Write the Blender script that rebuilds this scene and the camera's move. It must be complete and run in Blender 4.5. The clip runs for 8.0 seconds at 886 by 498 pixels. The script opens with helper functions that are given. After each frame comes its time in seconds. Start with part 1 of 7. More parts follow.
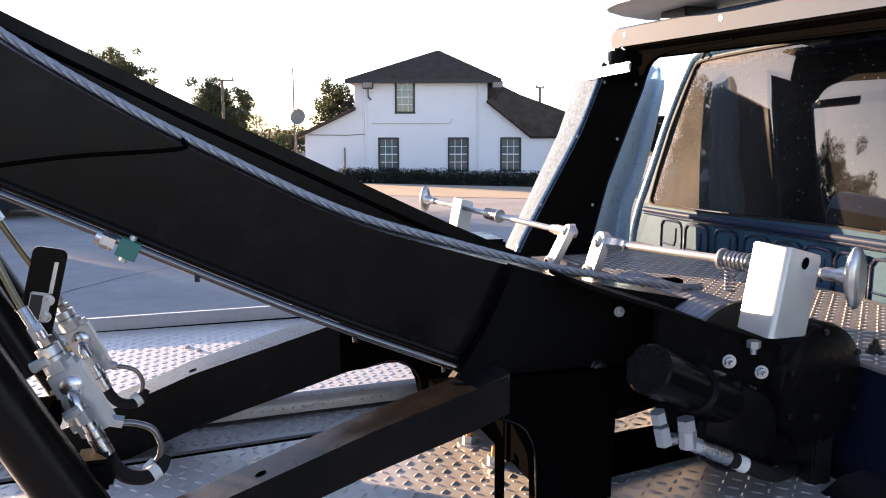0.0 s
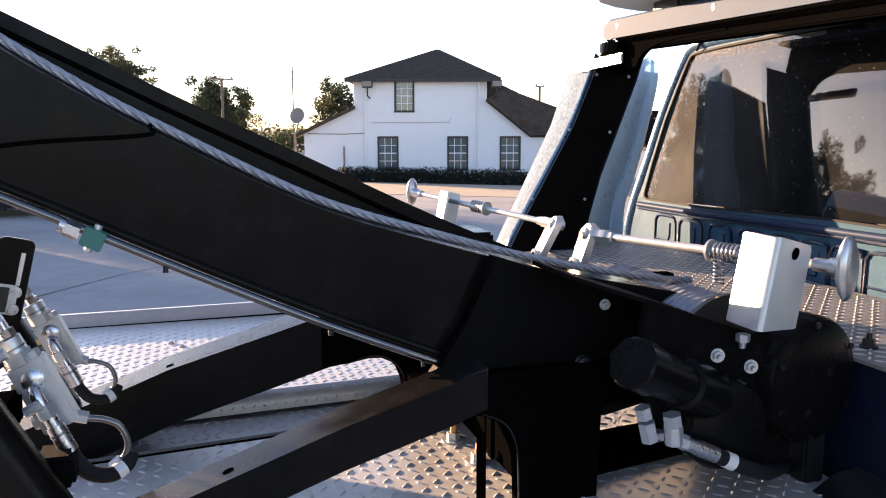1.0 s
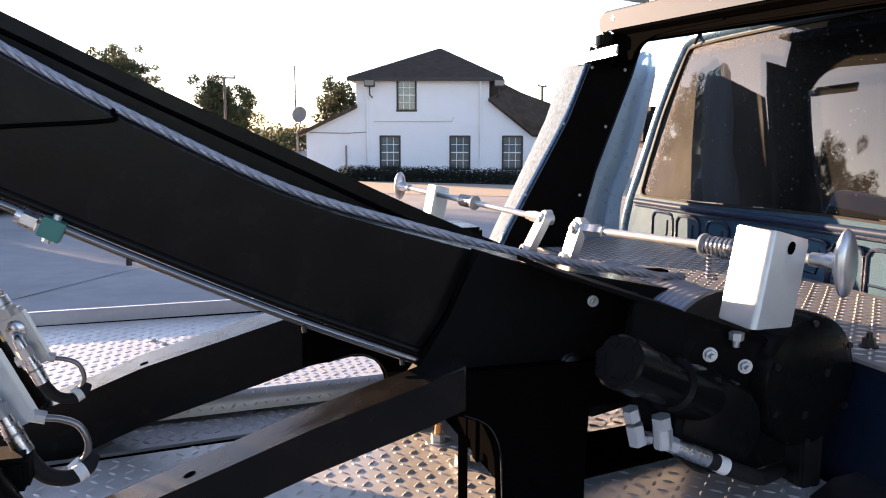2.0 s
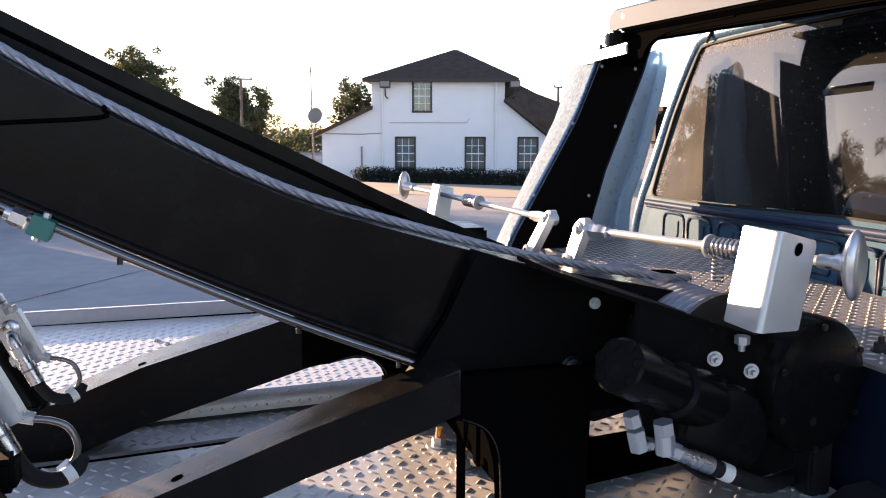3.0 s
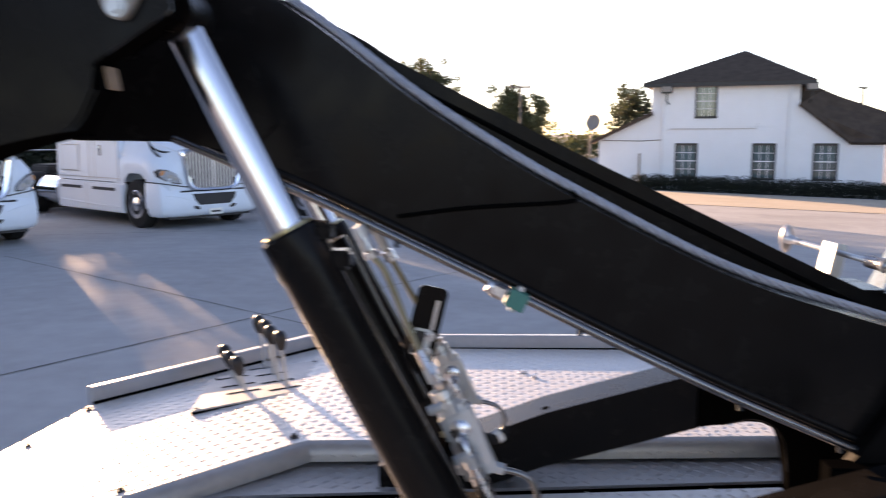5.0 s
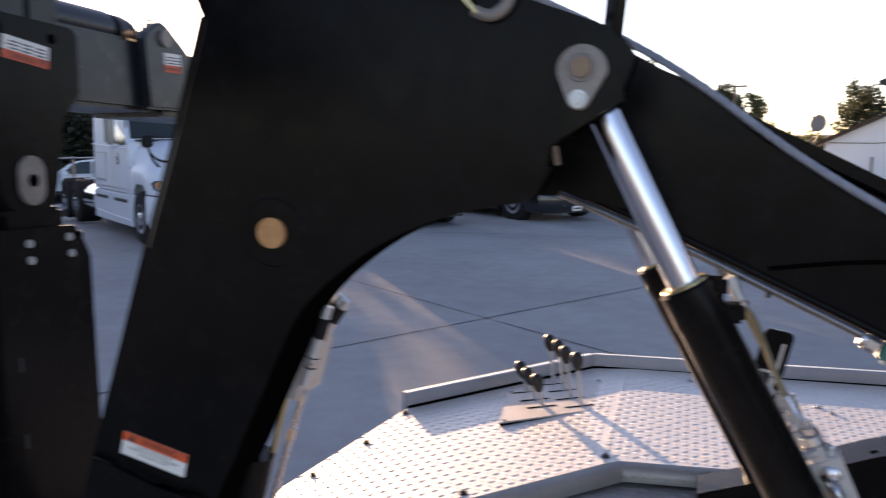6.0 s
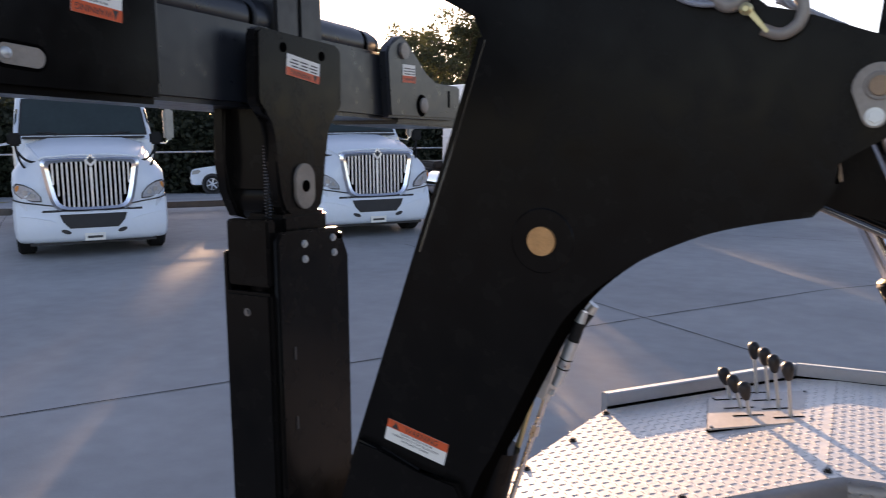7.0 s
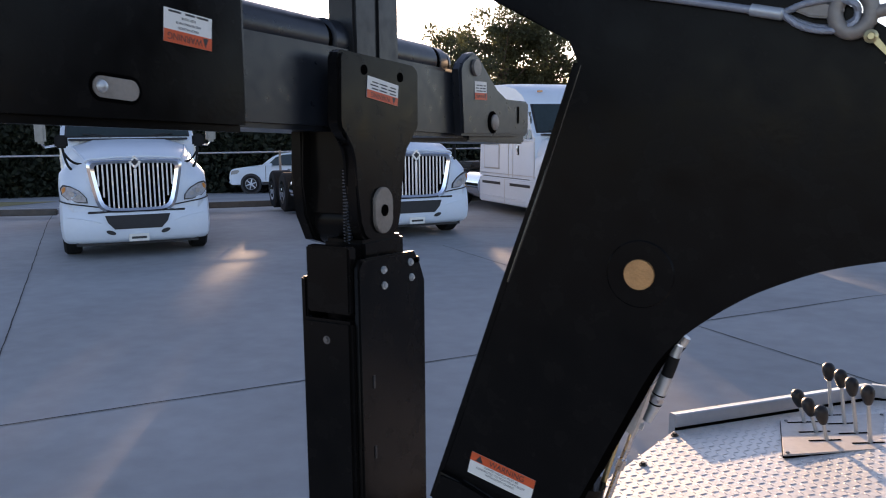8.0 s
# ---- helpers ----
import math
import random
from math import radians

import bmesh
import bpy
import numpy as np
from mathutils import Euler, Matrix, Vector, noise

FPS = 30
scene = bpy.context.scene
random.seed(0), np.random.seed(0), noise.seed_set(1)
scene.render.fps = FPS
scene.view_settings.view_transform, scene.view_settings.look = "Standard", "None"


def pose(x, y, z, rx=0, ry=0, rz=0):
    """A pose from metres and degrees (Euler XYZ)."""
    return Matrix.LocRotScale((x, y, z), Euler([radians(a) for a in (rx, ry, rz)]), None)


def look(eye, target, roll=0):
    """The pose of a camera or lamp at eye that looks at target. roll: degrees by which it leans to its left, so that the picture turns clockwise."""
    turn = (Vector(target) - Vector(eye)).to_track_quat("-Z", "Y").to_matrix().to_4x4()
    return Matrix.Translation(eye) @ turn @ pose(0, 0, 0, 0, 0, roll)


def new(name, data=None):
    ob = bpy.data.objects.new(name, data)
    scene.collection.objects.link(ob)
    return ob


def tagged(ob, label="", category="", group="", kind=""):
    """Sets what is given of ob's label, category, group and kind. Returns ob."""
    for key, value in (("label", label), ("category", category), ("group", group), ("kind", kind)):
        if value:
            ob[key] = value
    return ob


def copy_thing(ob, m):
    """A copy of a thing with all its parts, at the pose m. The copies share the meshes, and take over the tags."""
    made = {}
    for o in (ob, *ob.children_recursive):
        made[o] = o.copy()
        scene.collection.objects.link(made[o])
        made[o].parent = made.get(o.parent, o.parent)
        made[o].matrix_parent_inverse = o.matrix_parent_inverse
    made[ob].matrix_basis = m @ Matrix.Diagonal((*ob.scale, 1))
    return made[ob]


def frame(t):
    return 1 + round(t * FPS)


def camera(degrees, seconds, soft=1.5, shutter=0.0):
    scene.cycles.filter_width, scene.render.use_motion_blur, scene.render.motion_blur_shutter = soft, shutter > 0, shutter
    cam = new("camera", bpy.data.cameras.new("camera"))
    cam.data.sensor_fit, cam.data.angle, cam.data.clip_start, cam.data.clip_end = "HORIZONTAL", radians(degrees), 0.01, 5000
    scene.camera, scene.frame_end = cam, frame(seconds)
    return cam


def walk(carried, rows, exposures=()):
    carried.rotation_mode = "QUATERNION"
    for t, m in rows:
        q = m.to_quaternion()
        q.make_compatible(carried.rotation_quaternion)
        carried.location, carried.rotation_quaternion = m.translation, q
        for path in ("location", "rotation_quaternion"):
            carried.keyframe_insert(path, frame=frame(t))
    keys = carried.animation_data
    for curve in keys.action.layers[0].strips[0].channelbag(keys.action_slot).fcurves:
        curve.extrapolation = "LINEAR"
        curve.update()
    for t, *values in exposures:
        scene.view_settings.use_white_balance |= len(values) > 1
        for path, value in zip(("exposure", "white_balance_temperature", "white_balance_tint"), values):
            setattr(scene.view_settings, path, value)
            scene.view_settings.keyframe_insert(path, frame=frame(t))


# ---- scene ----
cam = camera(56.9, 8.0, soft=1.05, shutter=0.5)
PATH = [
    (0, (0.147, 0.194, 1.823), (0.722, 2.087, 1.529), -0.1),
    (0.5, (0.164, 0.196, 1.819), (0.739, 2.089, 1.525), -0.1),
    (1, (0.186, 0.219, 1.805), (0.761, 2.112, 1.509), -0.1),
    (1.5, (0.207, 0.242, 1.795), (0.779, 2.135, 1.498), 0.0),
    (3, (0.26, 0.273, 1.784), (0.793, 2.177, 1.49), 0.1),
    (3.5, (0.222, 0.28, 1.802), (0.674, 2.206, 1.509), 0.1),
    (4, (0.172, 0.298, 1.818), (0.497, 2.25, 1.527), 0.0),
    (4.2, (0.15, 0.298, 1.829), (0.408, 2.26, 1.541), -0.1),
    (5.3, (-0.047, 0.228, 1.912), (-0.303, 2.192, 1.633), -0.2),
    (5.5, (-0.098, 0.203, 1.93), (-0.446, 2.153, 1.651), -0.2),
    (6, (-0.206, 0.108, 1.968), (-0.788, 2.002, 1.693), -0.5),
    (6.5, (-0.286, 0.042, 1.986), (-1.066, 1.862, 1.7), -0.5),
    (7, (-0.343, -0.001, 1.997), (-1.244, 1.761, 1.709), -0.5),
    (7.5, (-0.396, 0.015, 2.015), (-1.357, 1.745, 1.726), -0.6),
    (8, (-0.431, -0.001, 2.037), (-1.406, 1.721, 1.748), -0.6),
]
walk(cam, [(t, look(eye, target, roll)) for t, eye, target, roll in PATH],
     exposures=[(0.0, 2.17, 7650, 26), (4.2, 2.14, 7650, 26), (5.5, 2.09, 8150, 29), (6.0, 1.75, 7900, 28), (6.5, 1.8, 8600, 29), (7.2, 1.79, 8300, 27), (8.0, 1.70, 7750, 25)])

# ---- sky, sun ----
SUN_AZ, SUN_EL = 34.6, 8.2  # degrees left of +y, above the horizon
world = bpy.data.worlds.new("sky")
scene.world = world
world.use_nodes = True
wn = world.node_tree
sky = wn.nodes.new("ShaderNodeTexSky")
sky.sky_type, sky.sun_disc = "NISHITA", False
sky.sun_elevation, sky.sun_rotation = radians(SUN_EL), radians(-SUN_AZ)
sky.air_density, sky.dust_density, sky.ozone_density = 0.6, 0.25, 1.3
wn.links.new(sky.outputs[0], wn.nodes["Background"].inputs[0])
wn.nodes["Background"].inputs[1].default_value = 0.125
sun = new("sun", bpy.data.lights.new("sun", "SUN"))
sun.data.energy, sun.data.angle, sun.data.color = 5.0, radians(0.5), (1.0, 0.76, 0.50)
sun.matrix_world = pose(0, 0, 20, 90 - SUN_EL, 0, 180 + SUN_AZ)

# ---- materials ----
def mat(name, color, rough=0.5, metal=0.0, noise_scale=0.0, amount=0.15, bump=0.0, bump_scale=60.0, coat=0.0, rough_var=0.0, detail=6.0):
    """A surface with colour mottling, roughness variation and fine relief at two scales."""
    m = bpy.data.materials.new(name)
    m.use_nodes = True
    n, l = m.node_tree.nodes, m.node_tree.links
    p = n["Principled BSDF"]
    p.inputs["Base Color"].default_value = (*color, 1)
    p.inputs["Roughness"].default_value = rough
    p.inputs["Metallic"].default_value = metal
    p.inputs["Coat Weight"].default_value = coat
    p.inputs["Coat Roughness"].default_value = 0.06
    tc = n.new("ShaderNodeTexCoord")
    if noise_scale:
        big, small = n.new("ShaderNodeTexNoise"), n.new("ShaderNodeTexNoise")
        big.inputs["Scale"].default_value, small.inputs["Scale"].default_value = noise_scale, noise_scale * 9
        big.inputs["Detail"].default_value = small.inputs["Detail"].default_value = detail
        mixn = n.new("ShaderNodeMix")
        mixn.data_type = "FLOAT"
        mixn.inputs[0].default_value = 0.4
        l.new(tc.outputs["Object"], big.inputs["Vector"])
        l.new(tc.outputs["Object"], small.inputs["Vector"])
        l.new(big.outputs["Fac"], mixn.inputs[2])
        l.new(small.outputs["Fac"], mixn.inputs[3])
        ramp = n.new("ShaderNodeMapRange")
        ramp.inputs[1].default_value, ramp.inputs[2].default_value = 0.3, 0.7
        ramp.inputs[3].default_value, ramp.inputs[4].default_value = 1 - amount, 1 + amount
        l.new(mixn.outputs[0], ramp.inputs[0])
        mul = n.new("ShaderNodeVectorMath")
        mul.operation = "SCALE"
        mul.inputs[0].default_value = color
        l.new(ramp.outputs[0], mul.inputs["Scale"])
        l.new(mul.outputs[0], p.inputs["Base Color"])
        if rough_var:
            rr = n.new("ShaderNodeMapRange")
            rr.inputs[1].default_value, rr.inputs[2].default_value = 0.3, 0.7
            rr.inputs[3].default_value, rr.inputs[4].default_value = max(0.02, rough - rough_var), min(1, rough + rough_var)
            l.new(small.outputs["Fac"], rr.inputs[0])
            l.new(rr.outputs[0], p.inputs["Roughness"])
    if bump:
        bn = n.new("ShaderNodeTexNoise")
        bn.inputs["Scale"].default_value, bn.inputs["Detail"].default_value = bump_scale, 4
        l.new(tc.outputs["Object"], bn.inputs["Vector"])
        b = n.new("ShaderNodeBump")
        b.inputs["Strength"].default_value, b.inputs["Distance"].default_value = bump, 0.004
        l.new(bn.outputs["Fac"], b.inputs["Height"])
        l.new(b.outputs["Normal"], p.inputs["Normal"])
    return m


BLACK = mat("black_paint", (0.0062, 0.0057, 0.0055), 0.24, 0, 3.0, 0.25, 0.04, 140, rough_var=0.07)
BLACK.node_tree.nodes["Principled BSDF"].inputs["Specular IOR Level"].default_value = 0.09
BLACK_SATIN = mat("black_satin", (0.009, 0.009, 0.0095), 0.40, 0, 8.0, 0.2, 0.05, 90, rough_var=0.08)
RUBBER = mat("rubber", (0.014, 0.014, 0.014), 0.75, 0, 20, 0.2, 0.1, 200)
RUBBER.node_tree.nodes["Principled BSDF"].inputs["Specular IOR Level"].default_value = 0.18
ZINC = mat("zinc_plate", (0.52, 0.55, 0.56), 0.36, 0.60, 9, 0.06, 0.012, 60, rough_var=0.06, detail=3.0)
STEEL = mat("steel", (0.55, 0.55, 0.56), 0.3, 1.0, 15, 0.10, 0.015, 80, rough_var=0.08, detail=3.0)
CHROME = mat("chrome", (0.80, 0.81, 0.83), 0.10, 1.0, 12, 0.05, rough_var=0.05)
ROD_CHROME = mat("rod_chrome", (0.72, 0.72, 0.74), 0.19, 1.0, 3, 0.02)
YELLOW_ZINC = mat("yellow_zinc", (0.48, 0.40, 0.22), 0.32, 0.9, 30, 0.15)
KHAKI = mat("khaki_zinc", (0.21, 0.18, 0.11), 0.36, 0.6, 30, 0.2)
GREY_PIN = mat("pin_steel", (0.28, 0.25, 0.22), 0.55, 0.5, 18, 0.2, 0.1, 150)
WORN_PIN = mat("worn_brown_pin", (0.30, 0.20, 0.13), 0.5, 0.5, 40, 0.2, 0.1, 150)
BRONZE = mat("bronze_bush", (0.52, 0.27, 0.115), 0.45, 0.5, 60, 0.2, 0.2, 240)
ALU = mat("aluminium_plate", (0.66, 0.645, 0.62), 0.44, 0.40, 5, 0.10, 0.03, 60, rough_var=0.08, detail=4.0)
# darker copy of the deck aluminium for the shaded inner strip and lip
ALU_SHADED = mat("shaded_aluminium", (0.40, 0.385, 0.37), 0.46, 0.4, 6, 0.18, 0.05, 60, rough_var=0.08, detail=4.0)
# darkened copy for the front deck, the cab's dark reflection in its colour
ALU_CAB_DARK = mat("cab_dark_aluminium", (0.27, 0.255, 0.24), 0.5, 0.3, 6, 0.2, 0.05, 60, rough_var=0.08, detail=4.0)
ALU_SMOOTH = mat("aluminium_smooth", (0.62, 0.61, 0.60), 0.30, 0.85, 7, 0.08, detail=2.0)
# blue-grey in this black stands for sky mirrored by the lift
SKY_HAZE_BLACK = mat("sky_haze_black_paint", (0.011, 0.014, 0.019), 0.32, 0, 5, 0.16, 0.03, 90, rough_var=0.06)
EDGE_GLOSS = mat("glossy_black_edge", (0.010, 0.010, 0.010), 0.22, 0, 8, 0.2, coat=0.5)
# flat black for real holes, and for shade put on plates as colour
HOLE_SHADE = mat("hole_shade_black", (0.0024, 0.0023, 0.0023), 0.95, 0, 30, 0.1)
HOLE_SHADE.node_tree.nodes["Principled BSDF"].inputs["Specular IOR Level"].default_value = 0.0
CABLE = mat("wire_rope", (0.30, 0.32, 0.36), 0.45, 0.4, 60, 0.2, 0.03, 200)
KNOB_BLACK = mat("black_knob", (0.012, 0.012, 0.013), 0.38, 0, 40, 0.2, 0.15, 500)
TEAL = mat("teal_plastic", (0.015, 0.16, 0.13), 0.5, 0, 40, 0.1, 0.05, 200)
BLUE = mat("dewy_blue_paint", (0.028, 0.085, 0.135), 0.55, 0.0, 25, 0.20, 0.2, 420, rough_var=0.08)
BLUE.node_tree.nodes["Principled BSDF"].inputs["Specular IOR Level"].default_value = 0.10
# sky mirrored by the fin is put into this pale base colour
FIN_SKY_BLUE = mat("fin_sky_blue", (0.55, 0.78, 0.95), 0.30, 0.15, 6, 0.04, 0.008, 200, coat=0.3, rough_var=0.04)
# pale with dew, and the dew's sun glare is in the base
FLANGE_BLUE = mat("dew_and_glare_blue", (0.112, 0.172, 0.240), 0.50, 0.0, 90, 0.55, 0.5, 260, rough_var=0.15)
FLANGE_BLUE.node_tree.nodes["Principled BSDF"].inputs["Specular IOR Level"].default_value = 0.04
# paler copy of the cab blue with sky sheen in its colour
BLUE_SKY_SHEEN = mat("sky_sheen_blue", (0.10, 0.19, 0.28), 0.30, 0.75, 12, 0.12, 0.06, 420, coat=0.4, rough_var=0.06)
RACK_ALU = mat("rack_aluminium", (0.050, 0.079, 0.128), 0.55, 0.0, 4, 0.05)
RACK_ALU.node_tree.nodes["Principled BSDF"].inputs["Specular IOR Level"].default_value = 0.05
BLUE_DEEP = mat("deep_blue_paint", (0.014, 0.030, 0.066), 0.5, 0, 20, 0.15, 0.1, 300)
BLUE_DEEP.node_tree.nodes["Principled BSDF"].inputs["Specular IOR Level"].default_value = 0.1
NAVY = mat("navy_metallic", (0.012, 0.022, 0.05), 0.28, 0.4, 20, 0.2, 0.2, 300, coat=0.5)
ORANGE = mat("orange_print", (0.70, 0.095, 0.025), 0.45, 0, 30, 0.08)
WHITE_PRINT = mat("white_print", (0.78, 0.77, 0.72), 0.5, 0, 30, 0.06)
DARK_PRINT = mat("dark_print", (0.03, 0.03, 0.03), 0.5)
CONCRETE = mat("concrete", (0.312, 0.315, 0.315), 0.85, 0, 0.45, 0.24, 0.25, 45, rough_var=0.08)
TAN_PAVING = mat("tan_paving", (0.44, 0.37, 0.28), 0.9, 0, 0.5, 0.12, 0.3, 30)
JOINT = mat("joint_filler", (0.035, 0.035, 0.035), 0.9, 0, 8, 0.3)
SIDING = mat("white_siding", (0.86, 0.86, 0.85), 0.6, 0, 1.2, 0.03)
TRIM_DARK = mat("dark_trim", (0.03, 0.028, 0.026), 0.5, 0, 6, 0.2)
SHINGLE = mat("dark_shingle", (0.080, 0.058, 0.044), 0.9, 0, 2.5, 0.35, 0.6, 25)
SHINGLE.node_tree.nodes["Principled BSDF"].inputs["Specular IOR Level"].default_value = 0.12
WHITE_TRUCK = mat("white_truck_paint", (0.70, 0.77, 0.84), 0.42, 0, 2, 0.03, coat=0.10)
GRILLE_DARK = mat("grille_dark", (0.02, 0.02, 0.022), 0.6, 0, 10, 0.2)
LAMP_CLEAR = mat("lamp_lens", (0.40, 0.39, 0.37), 0.18, 0.1, 30, 0.2, coat=0.6)
BLACK_DULL = mat("dull_black_paint", (0.0045, 0.0042, 0.0040), 0.60, 0, 6.0, 0.25, 0.04, 140)
BLACK_DULL.node_tree.nodes["Principled BSDF"].inputs["Specular IOR Level"].default_value = 0.035
DARK_STEEL = mat("dark_steel", (0.20, 0.20, 0.20), 0.35, 0.8, 15, 0.15)
LINE_STEEL = mat("line_steel", (0.16, 0.16, 0.16), 0.20, 0.9, 10, 0.12)
HEADLAMP = mat("headlamp_glass", (0.42, 0.45, 0.48), 0.10, 0.2, 25, 0.35, coat=1.0)
SLAT_CHROME = mat("grille_chrome", (0.80, 0.81, 0.83), 0.22, 0.45, 8, 0.05)
CONSOLE_GREY = mat("dull_grey_plate", (0.55, 0.52, 0.49), 0.5, 0.25, 8, 0.12, 0.05, 60)
KERB_DARK = mat("dark_kerb", (0.085, 0.08, 0.075), 0.85, 0, 5, 0.3, 0.3, 40)
DRY_GRASS = mat("dry_grass", (0.30, 0.25, 0.11), 0.9, 0, 0.8, 0.4, 0.6, 60)
LAMP_AMBER = mat("lamp_amber", (0.65, 0.22, 0.04), 0.2, 0, 30, 0.1, coat=1.0)
LEAF = mat("leaf", (0.105, 0.115, 0.052), 0.6, 0, 1.5, 0.4)
LEAF_DARK = mat("leaf_dark", (0.058, 0.066, 0.030), 0.6, 0, 1.5, 0.4)
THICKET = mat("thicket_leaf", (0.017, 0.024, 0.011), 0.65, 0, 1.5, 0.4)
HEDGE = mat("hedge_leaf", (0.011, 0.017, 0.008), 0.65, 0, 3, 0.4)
BARK = mat("bark", (0.10, 0.075, 0.055), 0.9, 0, 6, 0.3, 0.6, 40)
WOOD_POLE = mat("weathered_pole", (0.13, 0.11, 0.09), 0.85, 0, 6, 0.25, 0.3, 60)
SEAT = mat("seat_cloth", (0.03, 0.03, 0.032), 0.85, 0, 20, 0.2, 0.2, 200)
RED = mat("red_panel", (0.45, 0.03, 0.03), 0.4, 0, 3, 0.15)

DARK_GLASS_SOLID = mat("dark_vehicle_glass", (0.020, 0.034, 0.034), 0.06, 0, 1.5, 0.2, coat=0.3)
DARK_TRUCK = mat("dark_truck_paint", (0.012, 0.012, 0.014), 0.25, 0, 2, 0.1, coat=0.6)

for m_, k_ in ((LEAF, 0.45), (LEAF_DARK, 0.45), (THICKET, 0.22), (HEDGE, 0.2)):
    n_, l_ = m_.node_tree.nodes, m_.node_tree.links
    p_, tl_, mx_ = n_["Principled BSDF"], n_.new("ShaderNodeBsdfTranslucent"), n_.new("ShaderNodeMixShader")
    mx_.inputs[0].default_value = k_
    l_.new(p_.inputs["Base Color"].links[0].from_socket, tl_.inputs[0])
    l_.new(p_.outputs[0], mx_.inputs[1])
    l_.new(tl_.outputs[0], mx_.inputs[2])
    l_.new(mx_.outputs[0], n_["Material Output"].inputs["Surface"])


def glass(name, tint, rough=0.02, film=0.0, film_color=(0.3, 0.26, 0.2), sheen=(1, 1, 1)):
    """Thin tinted pane: clear tint with a glossy reflection by Fresnel."""
    m = bpy.data.materials.new(name)
    m.use_nodes = True
    n, l = m.node_tree.nodes, m.node_tree.links
    n.remove(n["Principled BSDF"])
    tr, gl, mx, fr = n.new("ShaderNodeBsdfTransparent"), n.new("ShaderNodeBsdfGlossy"), n.new("ShaderNodeMixShader"), n.new("ShaderNodeFresnel")
    tr.inputs[0].default_value = (*tint, 1)
    gl.inputs["Roughness"].default_value = rough
    gl.inputs[0].default_value = (*sheen, 1)
    fr.inputs["IOR"].default_value = 1.5
    l.new(fr.outputs[0], mx.inputs[0])
    l.new(tr.outputs[0], mx.inputs[1])
    l.new(gl.outputs[0], mx.inputs[2])
    out = mx.outputs[0]
    if film:
        # dusty dew on the pane, denser in patches
        df, m2, nz, rp, tc = n.new("ShaderNodeBsdfDiffuse"), n.new("ShaderNodeMixShader"), n.new("ShaderNodeTexNoise"), n.new("ShaderNodeMapRange"), n.new("ShaderNodeTexCoord")
        df.inputs[0].default_value = (*film_color, 1)
        nz.inputs["Scale"].default_value, nz.inputs["Detail"].default_value = 4.0, 8.0
        l.new(tc.outputs["Object"], nz.inputs["Vector"])
        rp.inputs[1].default_value, rp.inputs[2].default_value, rp.inputs[3].default_value, rp.inputs[4].default_value = 0.3, 0.75, film * 0.6, film * 1.5
        l.new(nz.outputs["Fac"], rp.inputs[0])
        # thickened towards the far side of the pane, painting in its sunlit haze
        sep, side, mul = n.new("ShaderNodeSeparateXYZ"), n.new("ShaderNodeMapRange"), n.new("ShaderNodeMath")
        l.new(tc.outputs["Object"], sep.inputs[0])
        l.new(sep.outputs["Y"], side.inputs[0])
        side.inputs[1].default_value, side.inputs[2].default_value, side.inputs[3].default_value, side.inputs[4].default_value = 1.9, 2.65, 0.7, 5.0
        mul.operation = "MULTIPLY"
        l.new(rp.outputs[0], mul.inputs[0])
        l.new(side.outputs[0], mul.inputs[1])
        l.new(mul.outputs[0], m2.inputs[0])
        l.new(out, m2.inputs[1])
        l.new(df.outputs[0], m2.inputs[2])
        out = m2.outputs[0]
    l.new(out, n["Material Output"].inputs["Surface"])
    return m


CAB_GLASS = glass("tinted_cab_glass", (0.11, 0.12, 0.12), film=0.040, film_color=(0.31, 0.31, 0.30), sheen=(0.74, 0.86, 1.0))
WIND_GLASS = glass("windscreen_glass", (0.55, 0.66, 0.64))
HOUSE_GLASS = mat("house_pane", (0.085, 0.135, 0.135), 0.06, 0, 0.8, 0.3, coat=1.0)


DEW = mat("dew_drops", (0.75, 0.70, 0.62), 0.08, 0.35, 0, coat=1.0)


# ---- mesh helpers ----
def mesh_ob(name, bm, material, parent=None, label="", smooth=False):
    me = bpy.data.meshes.new(name)
    bmesh.ops.recalc_face_normals(bm, faces=bm.faces[:])
    bm.to_mesh(me)
    bm.free()
    if smooth:
        for f in me.polygons:
            f.use_smooth = True
        me.set_sharp_from_angle(angle=radians(38))
    me.materials.append(material)
    ob = new(name, me)
    if parent is not None:
        ob.parent = parent
    if label:
        ob["label"] = label
    return ob


def part(name, bm, material, parent, label="", smooth=True):
    return mesh_ob(name, bm, material, parent, label, smooth)


def thing(name, label, category, group="", m=None):
    ob = new(name)
    ob.empty_display_size = 0.2
    if m is not None:
        ob.matrix_basis = m
    return tagged(ob, label, category, group)


def bevel(bm, w, seg=2):
    if w:
        bmesh.ops.bevel(bm, geom=bm.edges[:], offset=w, segments=seg, affect="EDGES", clamp_overlap=True)
    return bm


def add_box(bm, x0, x1, y0, y1, z0, z1, m=None):
    q = Matrix.Translation(((x0 + x1) / 2, (y0 + y1) / 2, (z0 + z1) / 2)) @ Matrix.Diagonal((x1 - x0, y1 - y0, z1 - z0, 1))
    bmesh.ops.create_cube(bm, size=1, matrix=(m @ q) if m is not None else q)
    return bm


def box(x0, x1, y0, y1, z0, z1, bev=0.0, m=None, seg=2):
    return bevel(add_box(bmesh.new(), x0, x1, y0, y1, z0, z1, m), bev, seg)


def along(p0, p1):
    """A frame at p0 with z towards p1."""
    d = Vector(p1) - Vector(p0)
    return Matrix.Translation(p0) @ d.to_track_quat("Z", "Y").to_matrix().to_4x4(), d.length


